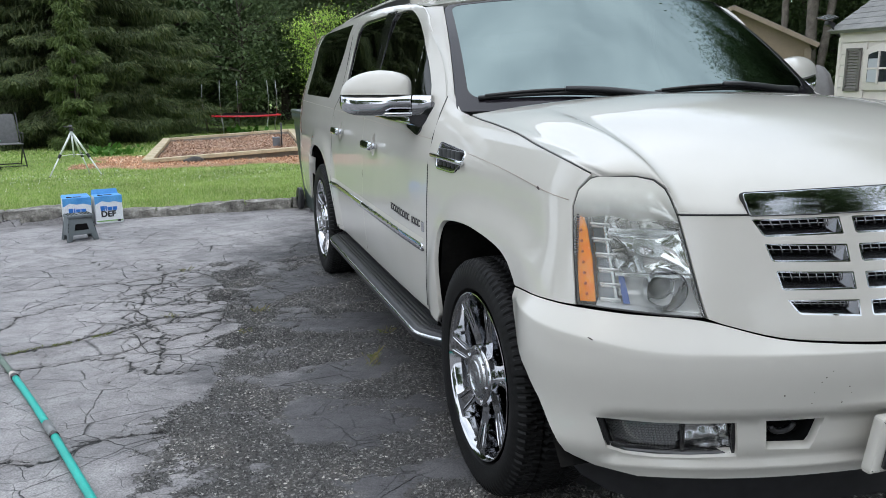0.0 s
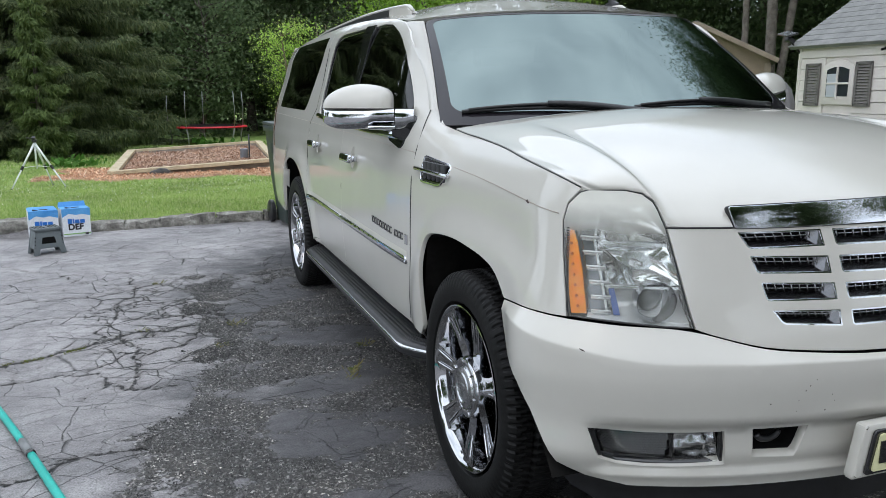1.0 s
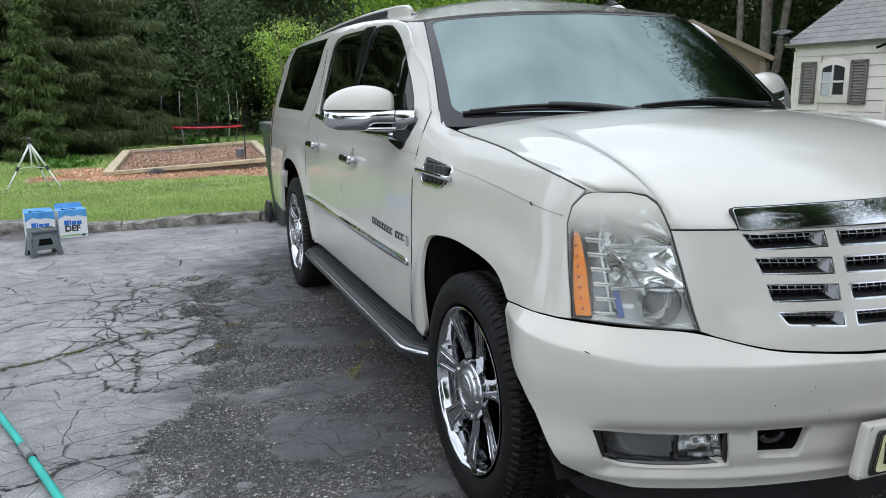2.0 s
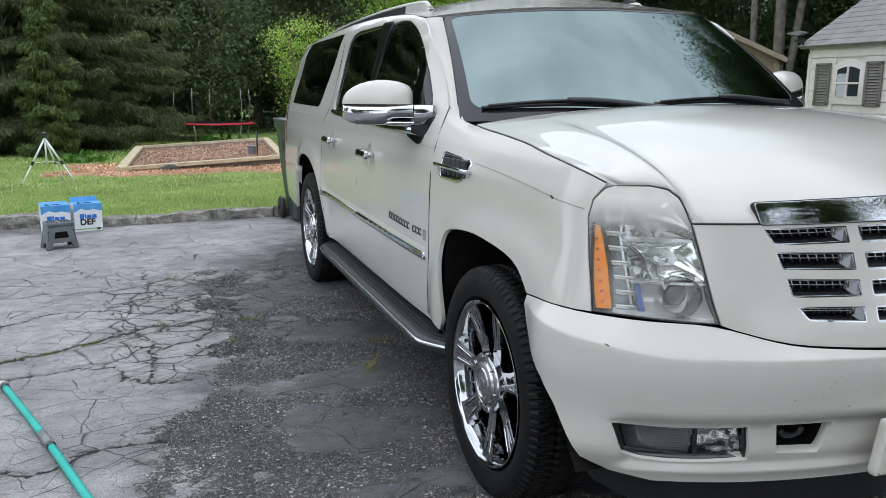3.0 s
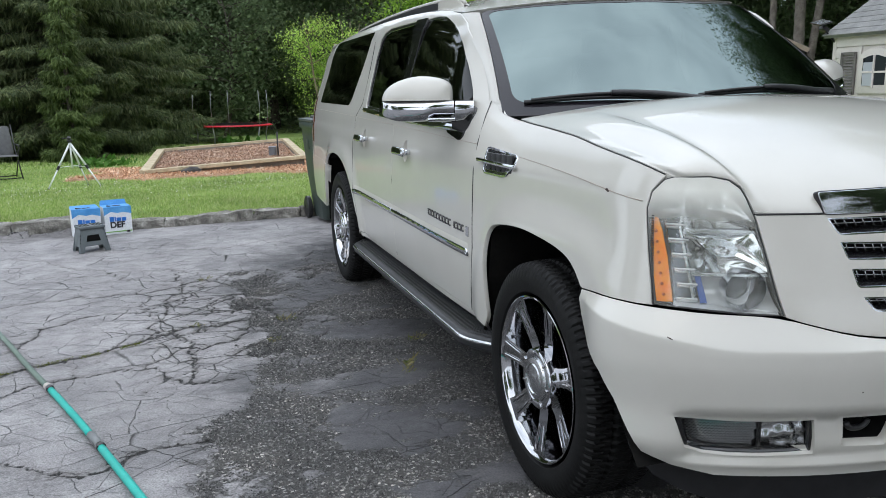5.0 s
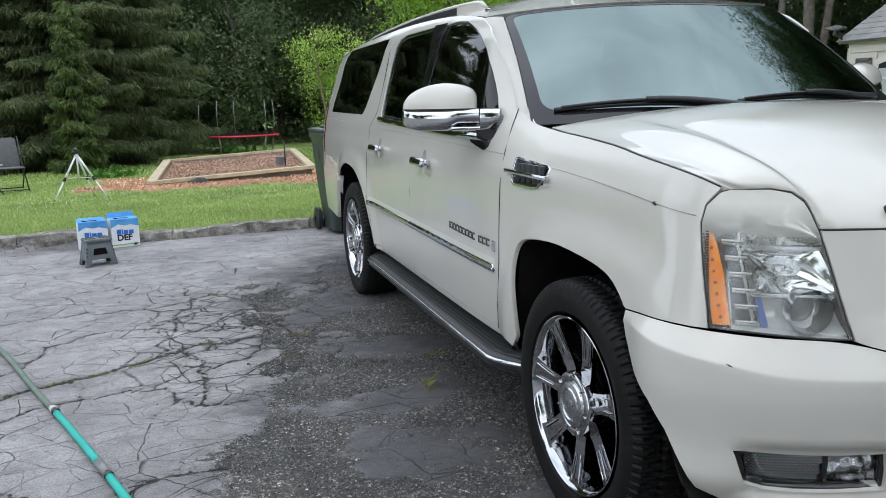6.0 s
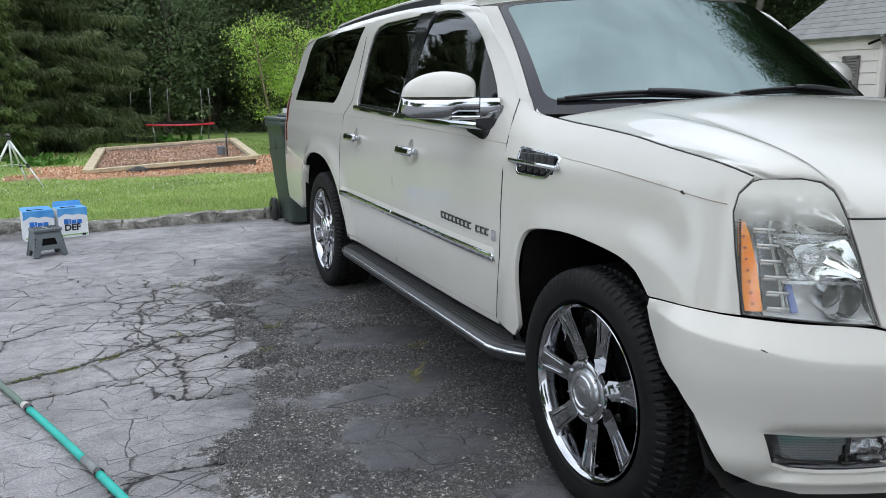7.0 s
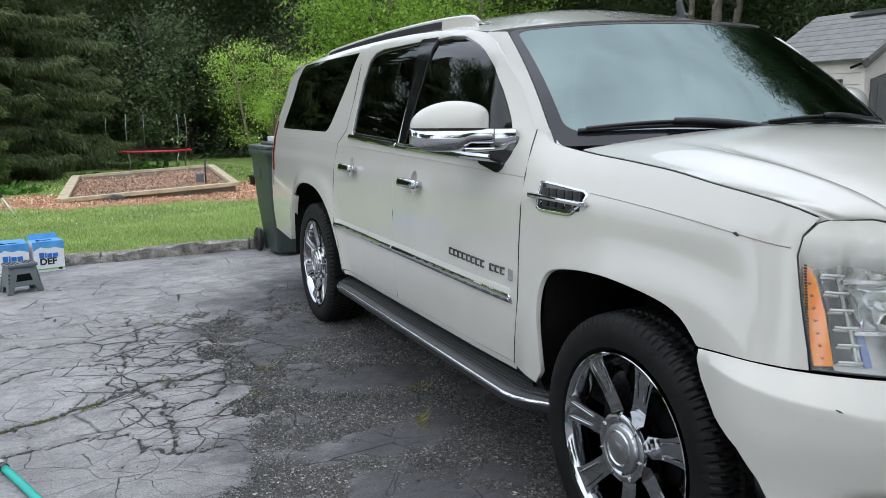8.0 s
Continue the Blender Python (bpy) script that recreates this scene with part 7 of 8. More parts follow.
def lettering(text, size):
    """Raised letters as a mesh."""
    cu = bpy.data.curves.new("letters", "FONT")
    cu.body, cu.size, cu.extrude, cu.offset = text, size, .0008, .0030
    ob = bpy.data.objects.new("letters", cu)
    me = bpy.data.meshes.new_from_object(ob)
    bpy.data.objects.remove(ob)
    return me


def carton(m, open_flap):
    W, D, H = .250, .19, .268
    c = thing("carton", m, "white cardboard carton with a blue top and printed bars", "box", "cartons by the kerb")
    bm = bmesh.new()
    box(bm, (W, D, H), pose(0, D / 2, H / 2), .004)
    part("body", bm, CARD, c)
    bm = bmesh.new()
    top = [(-W / 2 - .001, H * .70), (-W / 2 - .001, H + .001), (W / 2 + .001, H + .001), (W / 2 + .001, H * .72), (W * .2, H * .80), (0, H * .77), (-W * .25, H * .83)]
    extrude_outline(bm, top, .0015, pose(0, 0, 0, 90))
    bm2 = [(-W / 2, 0), (W / 2, 0), (W / 2, D), (-W / 2, D)]
    extrude_outline(bm, bm2, .0015, pose(0, 0, H))
    part("blue_top", bm, SKY_BLUE, c, "blue printed top")
    bm = bmesh.new()
    for x0, w, z0, h in ((-.078, .040, .126, .046), (-.033, .014, .126, .046), (-.014, .040, .126, .036), (.032, .042, .126, .036)):
        box(bm, (w, .003, h), pose(x0 + w / 2, -.0015, z0 + h / 2), .0008)
    part("print_bars", bm, INK_BLUE, c)
    word = new("print_word", lettering("DEF", .080))
    word.data.materials.append(INK)
    word.parent = c
    word.matrix_local = pose(-.078, -.0012, .066, 90)
    bm = bmesh.new()
    box(bm, (W * .96, .003, .010), pose(0, -.001, .026))
    part("print_band", bm, INK_GREEN, c)
    bm = bmesh.new()
    box(bm, (.030, .003, .020), pose(.085, -.0015, .022))
    part("print_mark", bm, INK, c)
    bm = bmesh.new()
    box(bm, (.07, .03, .006), pose(.01, D * .40, H + .003), .002)
    box(bm, (.05, .018, .012), pose(-.06, D * .3, H + .004, 0, 12, 20), .002)
    part("carry_slot", bm, INK, c, "dark carrying slot")
    bm = bmesh.new()
    extrude_outline(bm, [(-W / 2, 0), (W / 2, 0), (W / 2 - .01, .05), (-W / 2 + .01, .05)], .002, pose(0, D, H, 70 if open_flap else 12))
    part("flap", bm, SKY_BLUE, c, "folded blue flap")
    return c


carton(pose(-1.672, 5.815, ground_z(0, 5.85) + .001, 0, 0, 15), True)
carton(pose(-1.945, 5.745, ground_z(0, 5.8) + .001, 0, 0, 12), False)

# ---- folding step stool ----
STOOL = grainy("grey_stool_plastic", [(0.115, 0.135, 0.14), (0.15, 0.17, 0.178)], 7, .5, 150, .2, .001)
stool = thing("step_stool", pose(-1.855, 5.07, ground_z(0, 5.05), 0, 0, 22), "grey plastic folding step stool on the asphalt", "stool")
stool.scale = (.86, .90, 1)
bm = bmesh.new()
extrude_outline(bm, rounded([(-.128, -.095), (.128, -.095), (.122, .095), (-.122, .095)], .015), .024, pose(0, 0, .205), .005)
part("step", bm, STOOL, stool, "", 40)
bm = bmesh.new()
for i in range(9):
    for j in range(6):
        if abs(i - 4) < 1:
            continue
        bmesh.ops.create_cone(bm, cap_ends=True, segments=8, radius1=.0075, radius2=.006, depth=.004, matrix=pose(-.108 + i * .027, -.070 + j * .028, .2305))
tagged(part("grip_dots", bm, GLOSS_BLACK, stool), "dark grip dots", kind="stuff")
for sy in (-1, 1):
    bm = bmesh.new()
    outer_l = [(-.155, 0), (-.118, .205), (.118, .205), (.155, 0), (.105, 0), (.085, .055), (-.085, .055), (-.105, 0)]
    extrude_outline(bm, outer_l, .020, pose(0, sy * .108 - .01 * sy, 0, 90 + 9 * sy, 0, 0) @ pose(0, 0, -.01), .004)
    leg = part("side_panel", bm, STOOL, stool, "", 40)
    bm = bmesh.new()
    extrude_outline(bm, [(-.07, .095), (-.055, .150), (.055, .150), (.07, .095)], .026, pose(0, sy * .108 - .01 * sy, 0, 90 + 9 * sy, 0, 0) @ pose(0, 0, -.013), .003)
    part("leg_opening", bm, UNDER, leg, "dark grip opening")
for sx in (-1, 1):
    bm = bmesh.new()
    extrude_outline(bm, [(-.105, 0), (-.080, .205), (.080, .205), (.105, 0), (.06, 0), (.05, .05), (-.05, .05), (-.06, 0)], .016, pose(sx * .138, 0, 0, 90, 0, 90) @ pose(0, 0, -.008, 0, -9 * sx * 0, 0), .004)
    for v in bm.verts:
        v.co.x -= sx * .030 * v.co.z / .205
    e = part("end_panel", bm, STOOL, stool, "", 40)
    bm = bmesh.new()
    for zz in (.03, .06, .09, .12, .15):
        for q in (-1, 1):
            box(bm, (.012, .014, .014), pose(sx * (.142 - .03 * zz / .205), q * (.098 - .08 * zz / .7), zz), .003)
    part("hinge", bm, UNDER, e)

# ---- wheeled bin ----
BIN = grainy("dark_green_plastic", [(0.030, 0.046, 0.040), (0.045, 0.064, 0.056)], 4, .45, 180, .15, .002)
LID = grainy("bin_lid_plastic", [(0.045, 0.058, 0.054), (0.07, 0.085, 0.08)], 5, .42, 160, .15, .002)
wb = thing("wheeled_bin", pose(.51, 5.87, ground_z(.5, 5.8), 0, 0, -86), "dark green wheeled rubbish bin with a grey lid", "bin")
bm = bmesh.new()
rings = []
for z, sx, sy in ((.03, .235, .215), (.05, .245, .225), (.5, .285, .265), (.88, .32, .295), (.96, .325, .30), (.965, .345, .318), (1.02, .348, .320), (1.03, .338, .310)):
    rings.append([bm.verts.new((sx * a, sy * b, z)) for a, b in rounded([(-1, -1), (1, -1), (1, 1), (-1, 1)], .22, 4)])
for a, b in zip(rings, rings[1:]):
    for k in range(len(a)):
        bm.faces.new((a[k], a[(k + 1) % len(a)], b[(k + 1) % len(a)], b[k]))
bm.faces.new(rings[0][::-1])
for v in bm.verts:
    if v.co.x < -.1 and v.co.z < .5:
        v.co.x += .05 * (1 - v.co.z / .5)
body = part("tub", bm, BIN, wb, "", 35)
bm = bmesh.new()
extrude_outline(bm, [(sx * .35, sy * .325) for sx, sy in rounded([(-1, -1), (1, -1), (1, 1), (-1, 1)], .2, 4)], .030, pose(0, 0, 1.032), .010)
box(bm, (.50, .44, .03), pose(.03, 0, 1.075), .014)
lid = part("lid", bm, LID, wb, "grey-green lid", 35)
bm = bmesh.new()
tube(bm, [(-.37, -.24, 1.00), (-.44, -.24, 1.045), (-.445, 0, 1.05), (-.44, .24, 1.045), (-.37, .24, 1.00)], .016, 8)
part("handle_bar", bm, BIN, wb, "", 60)
for sy in (-1, 1):
    bm = bmesh.new()
    lathe(bm, [(-.03, .02), (-.03, .095), (-.018, .118), (.018, .118), (.03, .095), (.03, .02)], 28)
    bmesh.ops.transform(bm, matrix=pose(-.225, sy * .275, .118, 0, 0, 90), verts=bm.verts)
    w = part("bin_wheel", bm, BLACK, wb, "black ribbed bin wheel", 40)
bm = bmesh.new()
for i in range(3):
    box(bm, (.012, .012, .52), pose(-.262 - .012, -.12 + .12 * i, .62, 0, -4.6, 0), .004)
box(bm, (.14, .004, .10), pose(-.05, -.292, .80), .001)
part("rib", bm, BIN, wb, "", 40)
bm = bmesh.new()
extrude_outline(bm, [(-.10, 0), (.06, 0), (.09, .03), (-.06, .045)], .05, pose(-.12, -.1, 1.092, 0, 0, 30), .006)
SCRAP = shader("pale_scrap", (0.55, 0.56, 0.55), .7)
part("lid_scrap", bm, SCRAP, wb, "pale scrap lying on the lid")
bm = bmesh.new()
box(bm, (.12, .10, .02), pose(.12, .06, 1.10, 6, 3, 20), .004)
part("lid_scrap", bm, SCRAP, wb, "pale scrap lying on the lid")

# ---- tripod on the lawn ----
ALU = shader("tripod_aluminium", (0.80, 0.81, 0.82), .4, .25)
foot_l, foot_r, foot_b = Vector((-3.02, 11.02, -.055)), Vector((-2.26, 11.10, -.055)), Vector((-2.50, 11.60, -.07))
hub = (foot_l + foot_r) / 2 + Vector((-.03, .20, .70))
tri = thing("tripod", Matrix.Translation((foot_l + foot_r + foot_b) / 3), "small silver tripod standing on the lawn", "tripod")
back = -tri.matrix_world.translation
for f in (foot_l, foot_r, foot_b):
    bm = bmesh.new()
    q = f.lerp(hub, .45)
    tube(bm, [f + back, q + back], .012, 8)
    tube(bm, [q + back, hub + back], .016, 8)
    leg = part("leg", bm, ALU, tri, "", 60)
    bm = bmesh.new()
    tube(bm, [f.lerp(hub, .42) + back, f.lerp(hub, .50) + back], .022, 8)
    tube(bm, [f + back, f.lerp(hub, .03) + back], .014, 8)
    part("clamp", bm, BLACK, leg)
bm = bmesh.new()
tube(bm, [hub + back + Vector((0, 0, -.40)), hub + back + Vector((0, 0, .04))], .014, 8)
for f in (foot_l, foot_r, foot_b):
    tube(bm, [hub + back + Vector((0, 0, -.36)), f.lerp(hub, .47) + back], .006, 5)
part("centre_post", bm, ALU, tri, "", 60)
bm = bmesh.new()
box(bm, (.07, .06, .05), Matrix.Translation(hub + back + Vector((0, 0, .03))), .012)
box(bm, (.05, .08, .03), Matrix.Translation(hub + back + Vector((-.01, 0, .075))) @ pose(0, 0, 0, 20, 15), .008)
tube(bm, [hub + back + Vector((0, 0, .06)), hub + back + Vector((-.10, -.05, .08))], .009, 6)
part("tripod_head", bm, BLACK, tri, "black pan head", 40)

# ---- raised bed ----
TIMBER = grainy("weathered_timber", [(0.42, 0.34, 0.22), (0.55, 0.46, 0.31), (0.66, 0.56, 0.40)], 5, .85, 40, .5, .01)
GREY_WOOD = grainy("grey_board", [(0.20, 0.18, 0.15), (0.30, 0.27, 0.23)], 5, .9, 35, .6, .01)
FL, FR, BR, BL = Vector((-1.70, 13.45, -.06)), Vector((1.36, 13.75, .075)), Vector((1.62, 18.6, .15)), Vector((-1.48, 18.4, .0))
bed = thing("raised_bed", Matrix.Translation((FL + FR + BR + BL) / 4), "raised garden bed framed with weathered timbers", "garden bed")
back = -bed.matrix_world.translation
for a, b, w in ((FL, FR, .15), (FR, BR, .16), (BR, BL, .13), (BL, FL, .18)):
    mid, L = (a + b) / 2, (b - a).length
    way = (b - a).normalized()
    m = Matrix.Translation(mid + back) @ way.to_track_quat("X", "Z").to_matrix().to_4x4()
    bm = bmesh.new()
    box(bm, (L + .06, w, .07), m, .008)
    part("timber", bm, TIMBER, bed)
    bm = bmesh.new()
    inwards = ((FL + FR + BR + BL) / 4 - mid).normalized() * .02
    vs = [bm.verts.new(p + back + inwards) for p in (a - Vector((0, 0, .02)), b - Vector((0, 0, .02)), Vector((b.x, b.y, -.45)), Vector((a.x, a.y, -.45)))]
    f = bm.faces.new(vs)
    r_ = bmesh.ops.extrude_face_region(bm, geom=[f])
    bmesh.ops.translate(bm, vec=inwards * 3, verts=[v for v in r_["geom"] if isinstance(v, bmesh.types.BMVert)])
    bmesh.ops.recalc_face_normals(bm, faces=bm.faces)
    part("side_board", bm, GREY_WOOD, bed, "grey board below a timber")
fill_v, fill_f = sheet(lambda u, v: tuple(FL.lerp(FR, u).lerp(BL.lerp(BR, u), v) + Vector((0, 0, -.09 + .05 * noise.noise((u * 5, v * 7, 1)))) + back), steps(.01, .99, 24), steps(.01, .99, 30))
part_fill = mesh_object("soil", fill_v, fill_f, MULCH, bed, "soil covered with wood chips", smooth=True)
u, v = rng.uniform(.03, .97, 15000), rng.uniform(.02, .98, 15000)
c = np.array([tuple(FL.lerp(FR, a).lerp(BL.lerp(BR, a), b) + Vector((0, 0, -.075 + .05 * noise.noise((a * 5, b * 7, 1)))) + back) for a, b in zip(u, v)])
tagged(cloud_mesh("chip_cover", scatter_leaves(c, rng.uniform(.025, .07, 15000), rng, .0, .45, .75), leafy("bed_chip", [(0.26, 0.15, 0.10), (0.46, 0.31, 0.23), (0.66, 0.52, 0.42)], .9, 0), bed), "", kind="stuff")
bm = bmesh.new()
bmesh.ops.create_icosphere(bm, subdivisions=2, radius=.16)
for v in bm.verts:
    v.co = Vector((v.co.x * 1.3, v.co.y * .9, v.co.z * .55)) + noise.noise_vector(v.co * 7) * .03
rock = part("rock", bm, grainy("dark_rock", [(0.045, 0.042, 0.04), (0.09, 0.085, 0.08)], 9, .9, 30, .6, .02), None, "", 40)
rock.matrix_world = pose(-.86, 13.36, ground_z(-.86, 13.3) + .05)
tagged(rock, "dark grey rock lying against the bed timber", "rock")
post = thing("iron_post", pose(1.02, 15.3, -.1), "thin dark stake standing in the raised bed", "stake")
bm = bmesh.new()
tube(bm, [(0, 0, -.2), (0, 0, .62)], .018, 7)
part("rod", bm, BLACK, post, "", 60)
can = thing("paint_can", pose(.93, 15.5, -.02), "grey can standing in the raised bed", "can")
bm = bmesh.new()
lathe(bm, [(0, .001), (0, .085), (.004, .09), (.20, .09), (.205, .095), (.21, .09), (.20, .08), (.19, .001)], 20, "z")
part("can_body", bm, shader("can_blue_grey", (0.25, 0.30, 0.36), .4, .3), can, "", 40)
pot = thing("plant_pot", pose(2.15, 15.6, ground_z(2.15, 15.6)), "dark plastic plant pot on the mulch", "pot")
bm = bmesh.new()
lathe(bm, [(0, .001), (0, .13), (.24, .17), (.24, .185), (.27, .185), (.27, .16), (.05, .12), (.05, .001)], 20, "z")
part("pot_body", bm, BLACK, pot, "", 40)

# ---- trampoline ----
tx, ty, tz = 1.0, 29.0, .16
tr = thing("trampoline", pose(tx, ty, ground_z(tx, ty)), "round trampoline with a red edge pad on the far lawn", "trampoline")
h = tz - ground_z(tx, ty)
bm = bmesh.new()
lathe(bm, [(h - .02, .98), (h + .02, .99), (h + .035, 1.15), (h + .01, 1.28), (h - .03, 1.29), (h - .03, 1.0)], 40, "z")
part("edge_pad", bm, shader("red_pad", (0.62, 0.02, 0.035), .5), tr, "red edge pad", 40)
bm = bmesh.new()
lathe(bm, [(h + .034, .001), (h + .034, 1.16)], 40, "z")
part("jumping_mat", bm, UNDER, tr)
GALV = shader("galvanised_tube", (0.55, 0.56, 0.57), .45, .8)
tr.scale = (1.16, 1.16, 1.0)
POLE_GREY = shader("dark_pole", (0.36, 0.36, 0.365), .5, .5)
for k in range(5):
    a = radians(20 + 72 * k)
    c, s = math.cos(a) * 1.25, math.sin(a) * 1.25
    bm = bmesh.new()
    tube(bm, [(c * .94, s * .94, -.02), (c * .94, s * .94, h * .5), (c, s, h)], .025, 7)
    part("leg", bm, GALV, tr, "", 60)
    bm = bmesh.new()
    tube(bm, [(c, s, h), (c * 1.03, s * 1.03, h + .7), (c * 1.0, s * 1.0, h + 1.30)], .013, 7)
    part("net_pole", bm, POLE_GREY, tr, "", 60)

# ---- folding chair and small table ----
SLING = grainy("grey_sling_fabric", [(0.10, 0.10, 0.105), (0.15, 0.15, 0.155)], 20, .8, 220, .3, .002)
chair = thing("folding_chair", pose(-4.13, 13.9, ground_z(-4.13, 13.9), 0, 0, 200), "folding chair with a grey fabric back on the lawn", "chair")
bm = bmesh.new()
extrude_outline(bm, rounded([(-.24, 0), (.24, 0), (.22, .56), (-.22, .56)], .06), .015, pose(0, -.25, .42, 104), .004)
part("backrest", bm, SLING, chair, "", 40)
bm = bmesh.new()
extrude_outline(bm, rounded([(-.24, -.22), (.24, -.22), (.24, .22), (-.24, .22)], .03), .015, pose(0, 0, .42), .004)
part("seat", bm, SLING, chair, "", 40)
for sx in (-.25, .25):
    bm = bmesh.new()
    tube(bm, [(sx, .26, 0), (sx, -.22, .58), (sx, -.38, .98)], .012, 7)
    part("leg", bm, BLACK, chair, "", 60)
    bm = bmesh.new()
    tube(bm, [(sx, -.34, 0), (sx, .05, .44), (sx, .20, .62)], .012, 7)
    part("leg", bm, BLACK, chair, "", 60)
    bm = bmesh.new()
    tube(bm, [(sx, .24, .62), (sx, -.25, .63)], .014, 7)
    part("armrest", bm, BLACK, chair, "", 60)
bm = bmesh.new()
for yy, zz in ((.24, .03), (-.32, .03)):
    tube(bm, [(-.25, yy, zz), (.25, yy, zz)], .010, 6)
part("stretcher", bm, BLACK, chair, "", 60)
tab = thing("garden_table", pose(-4.42, 13.2, ground_z(-4.42, 13.2)), "small round table with a pale green glass top", "table")
bm = bmesh.new()
lathe(bm, [(.50, .001), (.50, .33), (.506, .34), (.518, .34), (.522, .33), (.522, .001)], 32, "z")
part("tabletop", bm, shader("green_glass_top", (0.35, 0.52, 0.50), .12, Coat_Weight=.5), tab, "pale green tabletop", 40)
for k in range(3):
    a = 2.1 * k
    bm = bmesh.new()
    tube(bm, [(.30 * math.cos(a), .30 * math.sin(a), 0), (.10 * math.cos(a), .10 * math.sin(a), .25), (.26 * math.cos(a), .26 * math.sin(a), .50)], .011, 7)
    part("leg", bm, BLACK, tab, "", 60)

# ---- plastic shed ----
SIDING = grainy("beige_siding", [(0.60, 0.55, 0.50), (0.67, 0.62, 0.57)], 3, .6, 240, .06, .001)
SHUTTER = grainy("dark_shutter", [(0.115, 0.105, 0.095), (0.15, 0.14, 0.125)], 6, .6, 80, .2, .003)
SHINGLE = grainy("grey_shingle", [(0.17, 0.17, 0.165), (0.25, 0.25, 0.24)], 5, .85, 60, .5, .006)
SHED_DOOR = grainy("dark_grey_door", [(0.085, 0.083, 0.08), (0.11, 0.108, 0.104)], 4, .6, 70, .2, .004)
SX, SY0, SY1, EAVE, RIDGE, SW = 9.30, 6.35, 8.14, 2.13, 2.98, 2.5
shed = thing("garden_shed", pose(SX, SY0, 0), "beige plastic garden shed with dark shutters and a shingled roof", "shed")
gz = ground_z(SX, SY0)
bm = bmesh.new()
for a, b, c, d in (((0, 0), (0, SY1 - SY0), 1, 0), ((0, 0), (SW, 0), 0, 1), ((SW, 0), (SW, SY1 - SY0), 1, 0), ((0, SY1 - SY0), (SW, SY1 - SY0), 0, 1)):
    cx, cy = (a[0] + b[0]) / 2, (a[1] + b[1]) / 2
    box(bm, (.05 if c else SW, SY1 - SY0 if c else .05, EAVE + .35), pose(cx + (.026 if a[0] == 0 and c else 0), cy + (.026 if d and cy < .1 else 0), (EAVE - .35) / 2))
part("wall_core", bm, SIDING, shed)
WIN = (.66, 1.27, 1.22, 1.92)           # window surround: y and z
nb = 12
for i in range(nb):
    z0 = gz + (EAVE - gz) * i / nb
    z1 = gz + (EAVE - gz) * (i + 1) / nb
    spans = [(.03, SY1 - SY0 - .03)]
    if z1 > WIN[2] and z0 < WIN[3]:
        spans = [(.03, WIN[0] + .02), (WIN[1] - .02, SY1 - SY0 - .03)]
    for y0, y1 in spans:
        bm = bmesh.new()
        box(bm, (.026, y1 - y0, z1 - z0 - .008), pose(-.012, (y0 + y1) / 2, (z0 + z1) / 2, 0, 3.0, 0), .004)
        part("siding_board", bm, SIDING, shed)
for yy in (0, SY1 - SY0):
    bm = bmesh.new()
    box(bm, (.07, .07, EAVE - gz), pose(0, yy, (EAVE + gz) / 2), .012)
    part("corner_post", bm, SIDING, shed)
arch = lambda y0, y1, z0, z1, rise: [(y0, z0), (y1, z0), (y1, z1)] + [(y1 + (y0 - y1) * t, z1 + rise * math.sin(math.pi * t)) for t in steps(.1, .9, 8)] + [(y0, z1)]
m_wall = pose(-.02, 0, 0, 90, 0, -90)
bm = bmesh.new()
extrude_outline(bm, [(-y, z) for y, z in arch(WIN[0], WIN[1], WIN[2], WIN[3] - .10, .10)], .035, pose(-.005, 0, 0, 90, 0, -90), .006)
win = part("window_surround", bm, SIDING, shed, "arched beige window surround", 30)
bm = bmesh.new()
extrude_outline(bm, [(-y, z) for y, z in arch(WIN[0] + .09, WIN[1] - .09, WIN[2] + .13, WIN[3] - .16, .05)], .006, pose(-.040, 0, 0, 90, 0, -90))
part("pane", bm, shader("shed_glass", (0.03, 0.035, 0.04), .05, Coat_Weight=1.0), win, "dark window pane")
bm = bmesh.new()
box(bm, (.012, .20, .36), pose(-.050, WIN[1] - .21, WIN[2] + .30))
part("curtain", bm, shader("pale_curtain", (0.40, 0.42, 0.44), .8), win, "pale curtain behind the pane")
bm = bmesh.new()
ym, zm = (WIN[0] + WIN[1]) / 2, WIN[2] + .13 + .20
box(bm, (.022, .030, .50), pose(-.054, ym, WIN[2] + .34), .004)
box(bm, (.022, .44, .030), pose(-.054, ym, zm), .004)
part("window_bars", bm, SIDING, win)
for y0, y1 in ((WIN[0] - .33, WIN[0] - .03), (WIN[1] + .05, WIN[1] + .35)):
    bm = bmesh.new()
    ya, yb = y0, y1
    for q in (ya + .02, yb - .02):
        box(bm, (.03, .045, .66), pose(-.045, q, 1.535), .004)
    for q in (1.22, 1.85):
        box(bm, (.03, yb - ya, .045), pose(-.045, (ya + yb) / 2, q), .004)
    sh = part("shutter", bm, SHUTTER, shed, "dark brown-grey louvred shutter")
    for k in range(13):
        bm = bmesh.new()
        box(bm, (.012, yb - ya - .06, .036), pose(-.042, (ya + yb) / 2, 1.262 + k * .045, 0, 28, 0), .002)
        part("slat", bm, SHUTTER, sh)
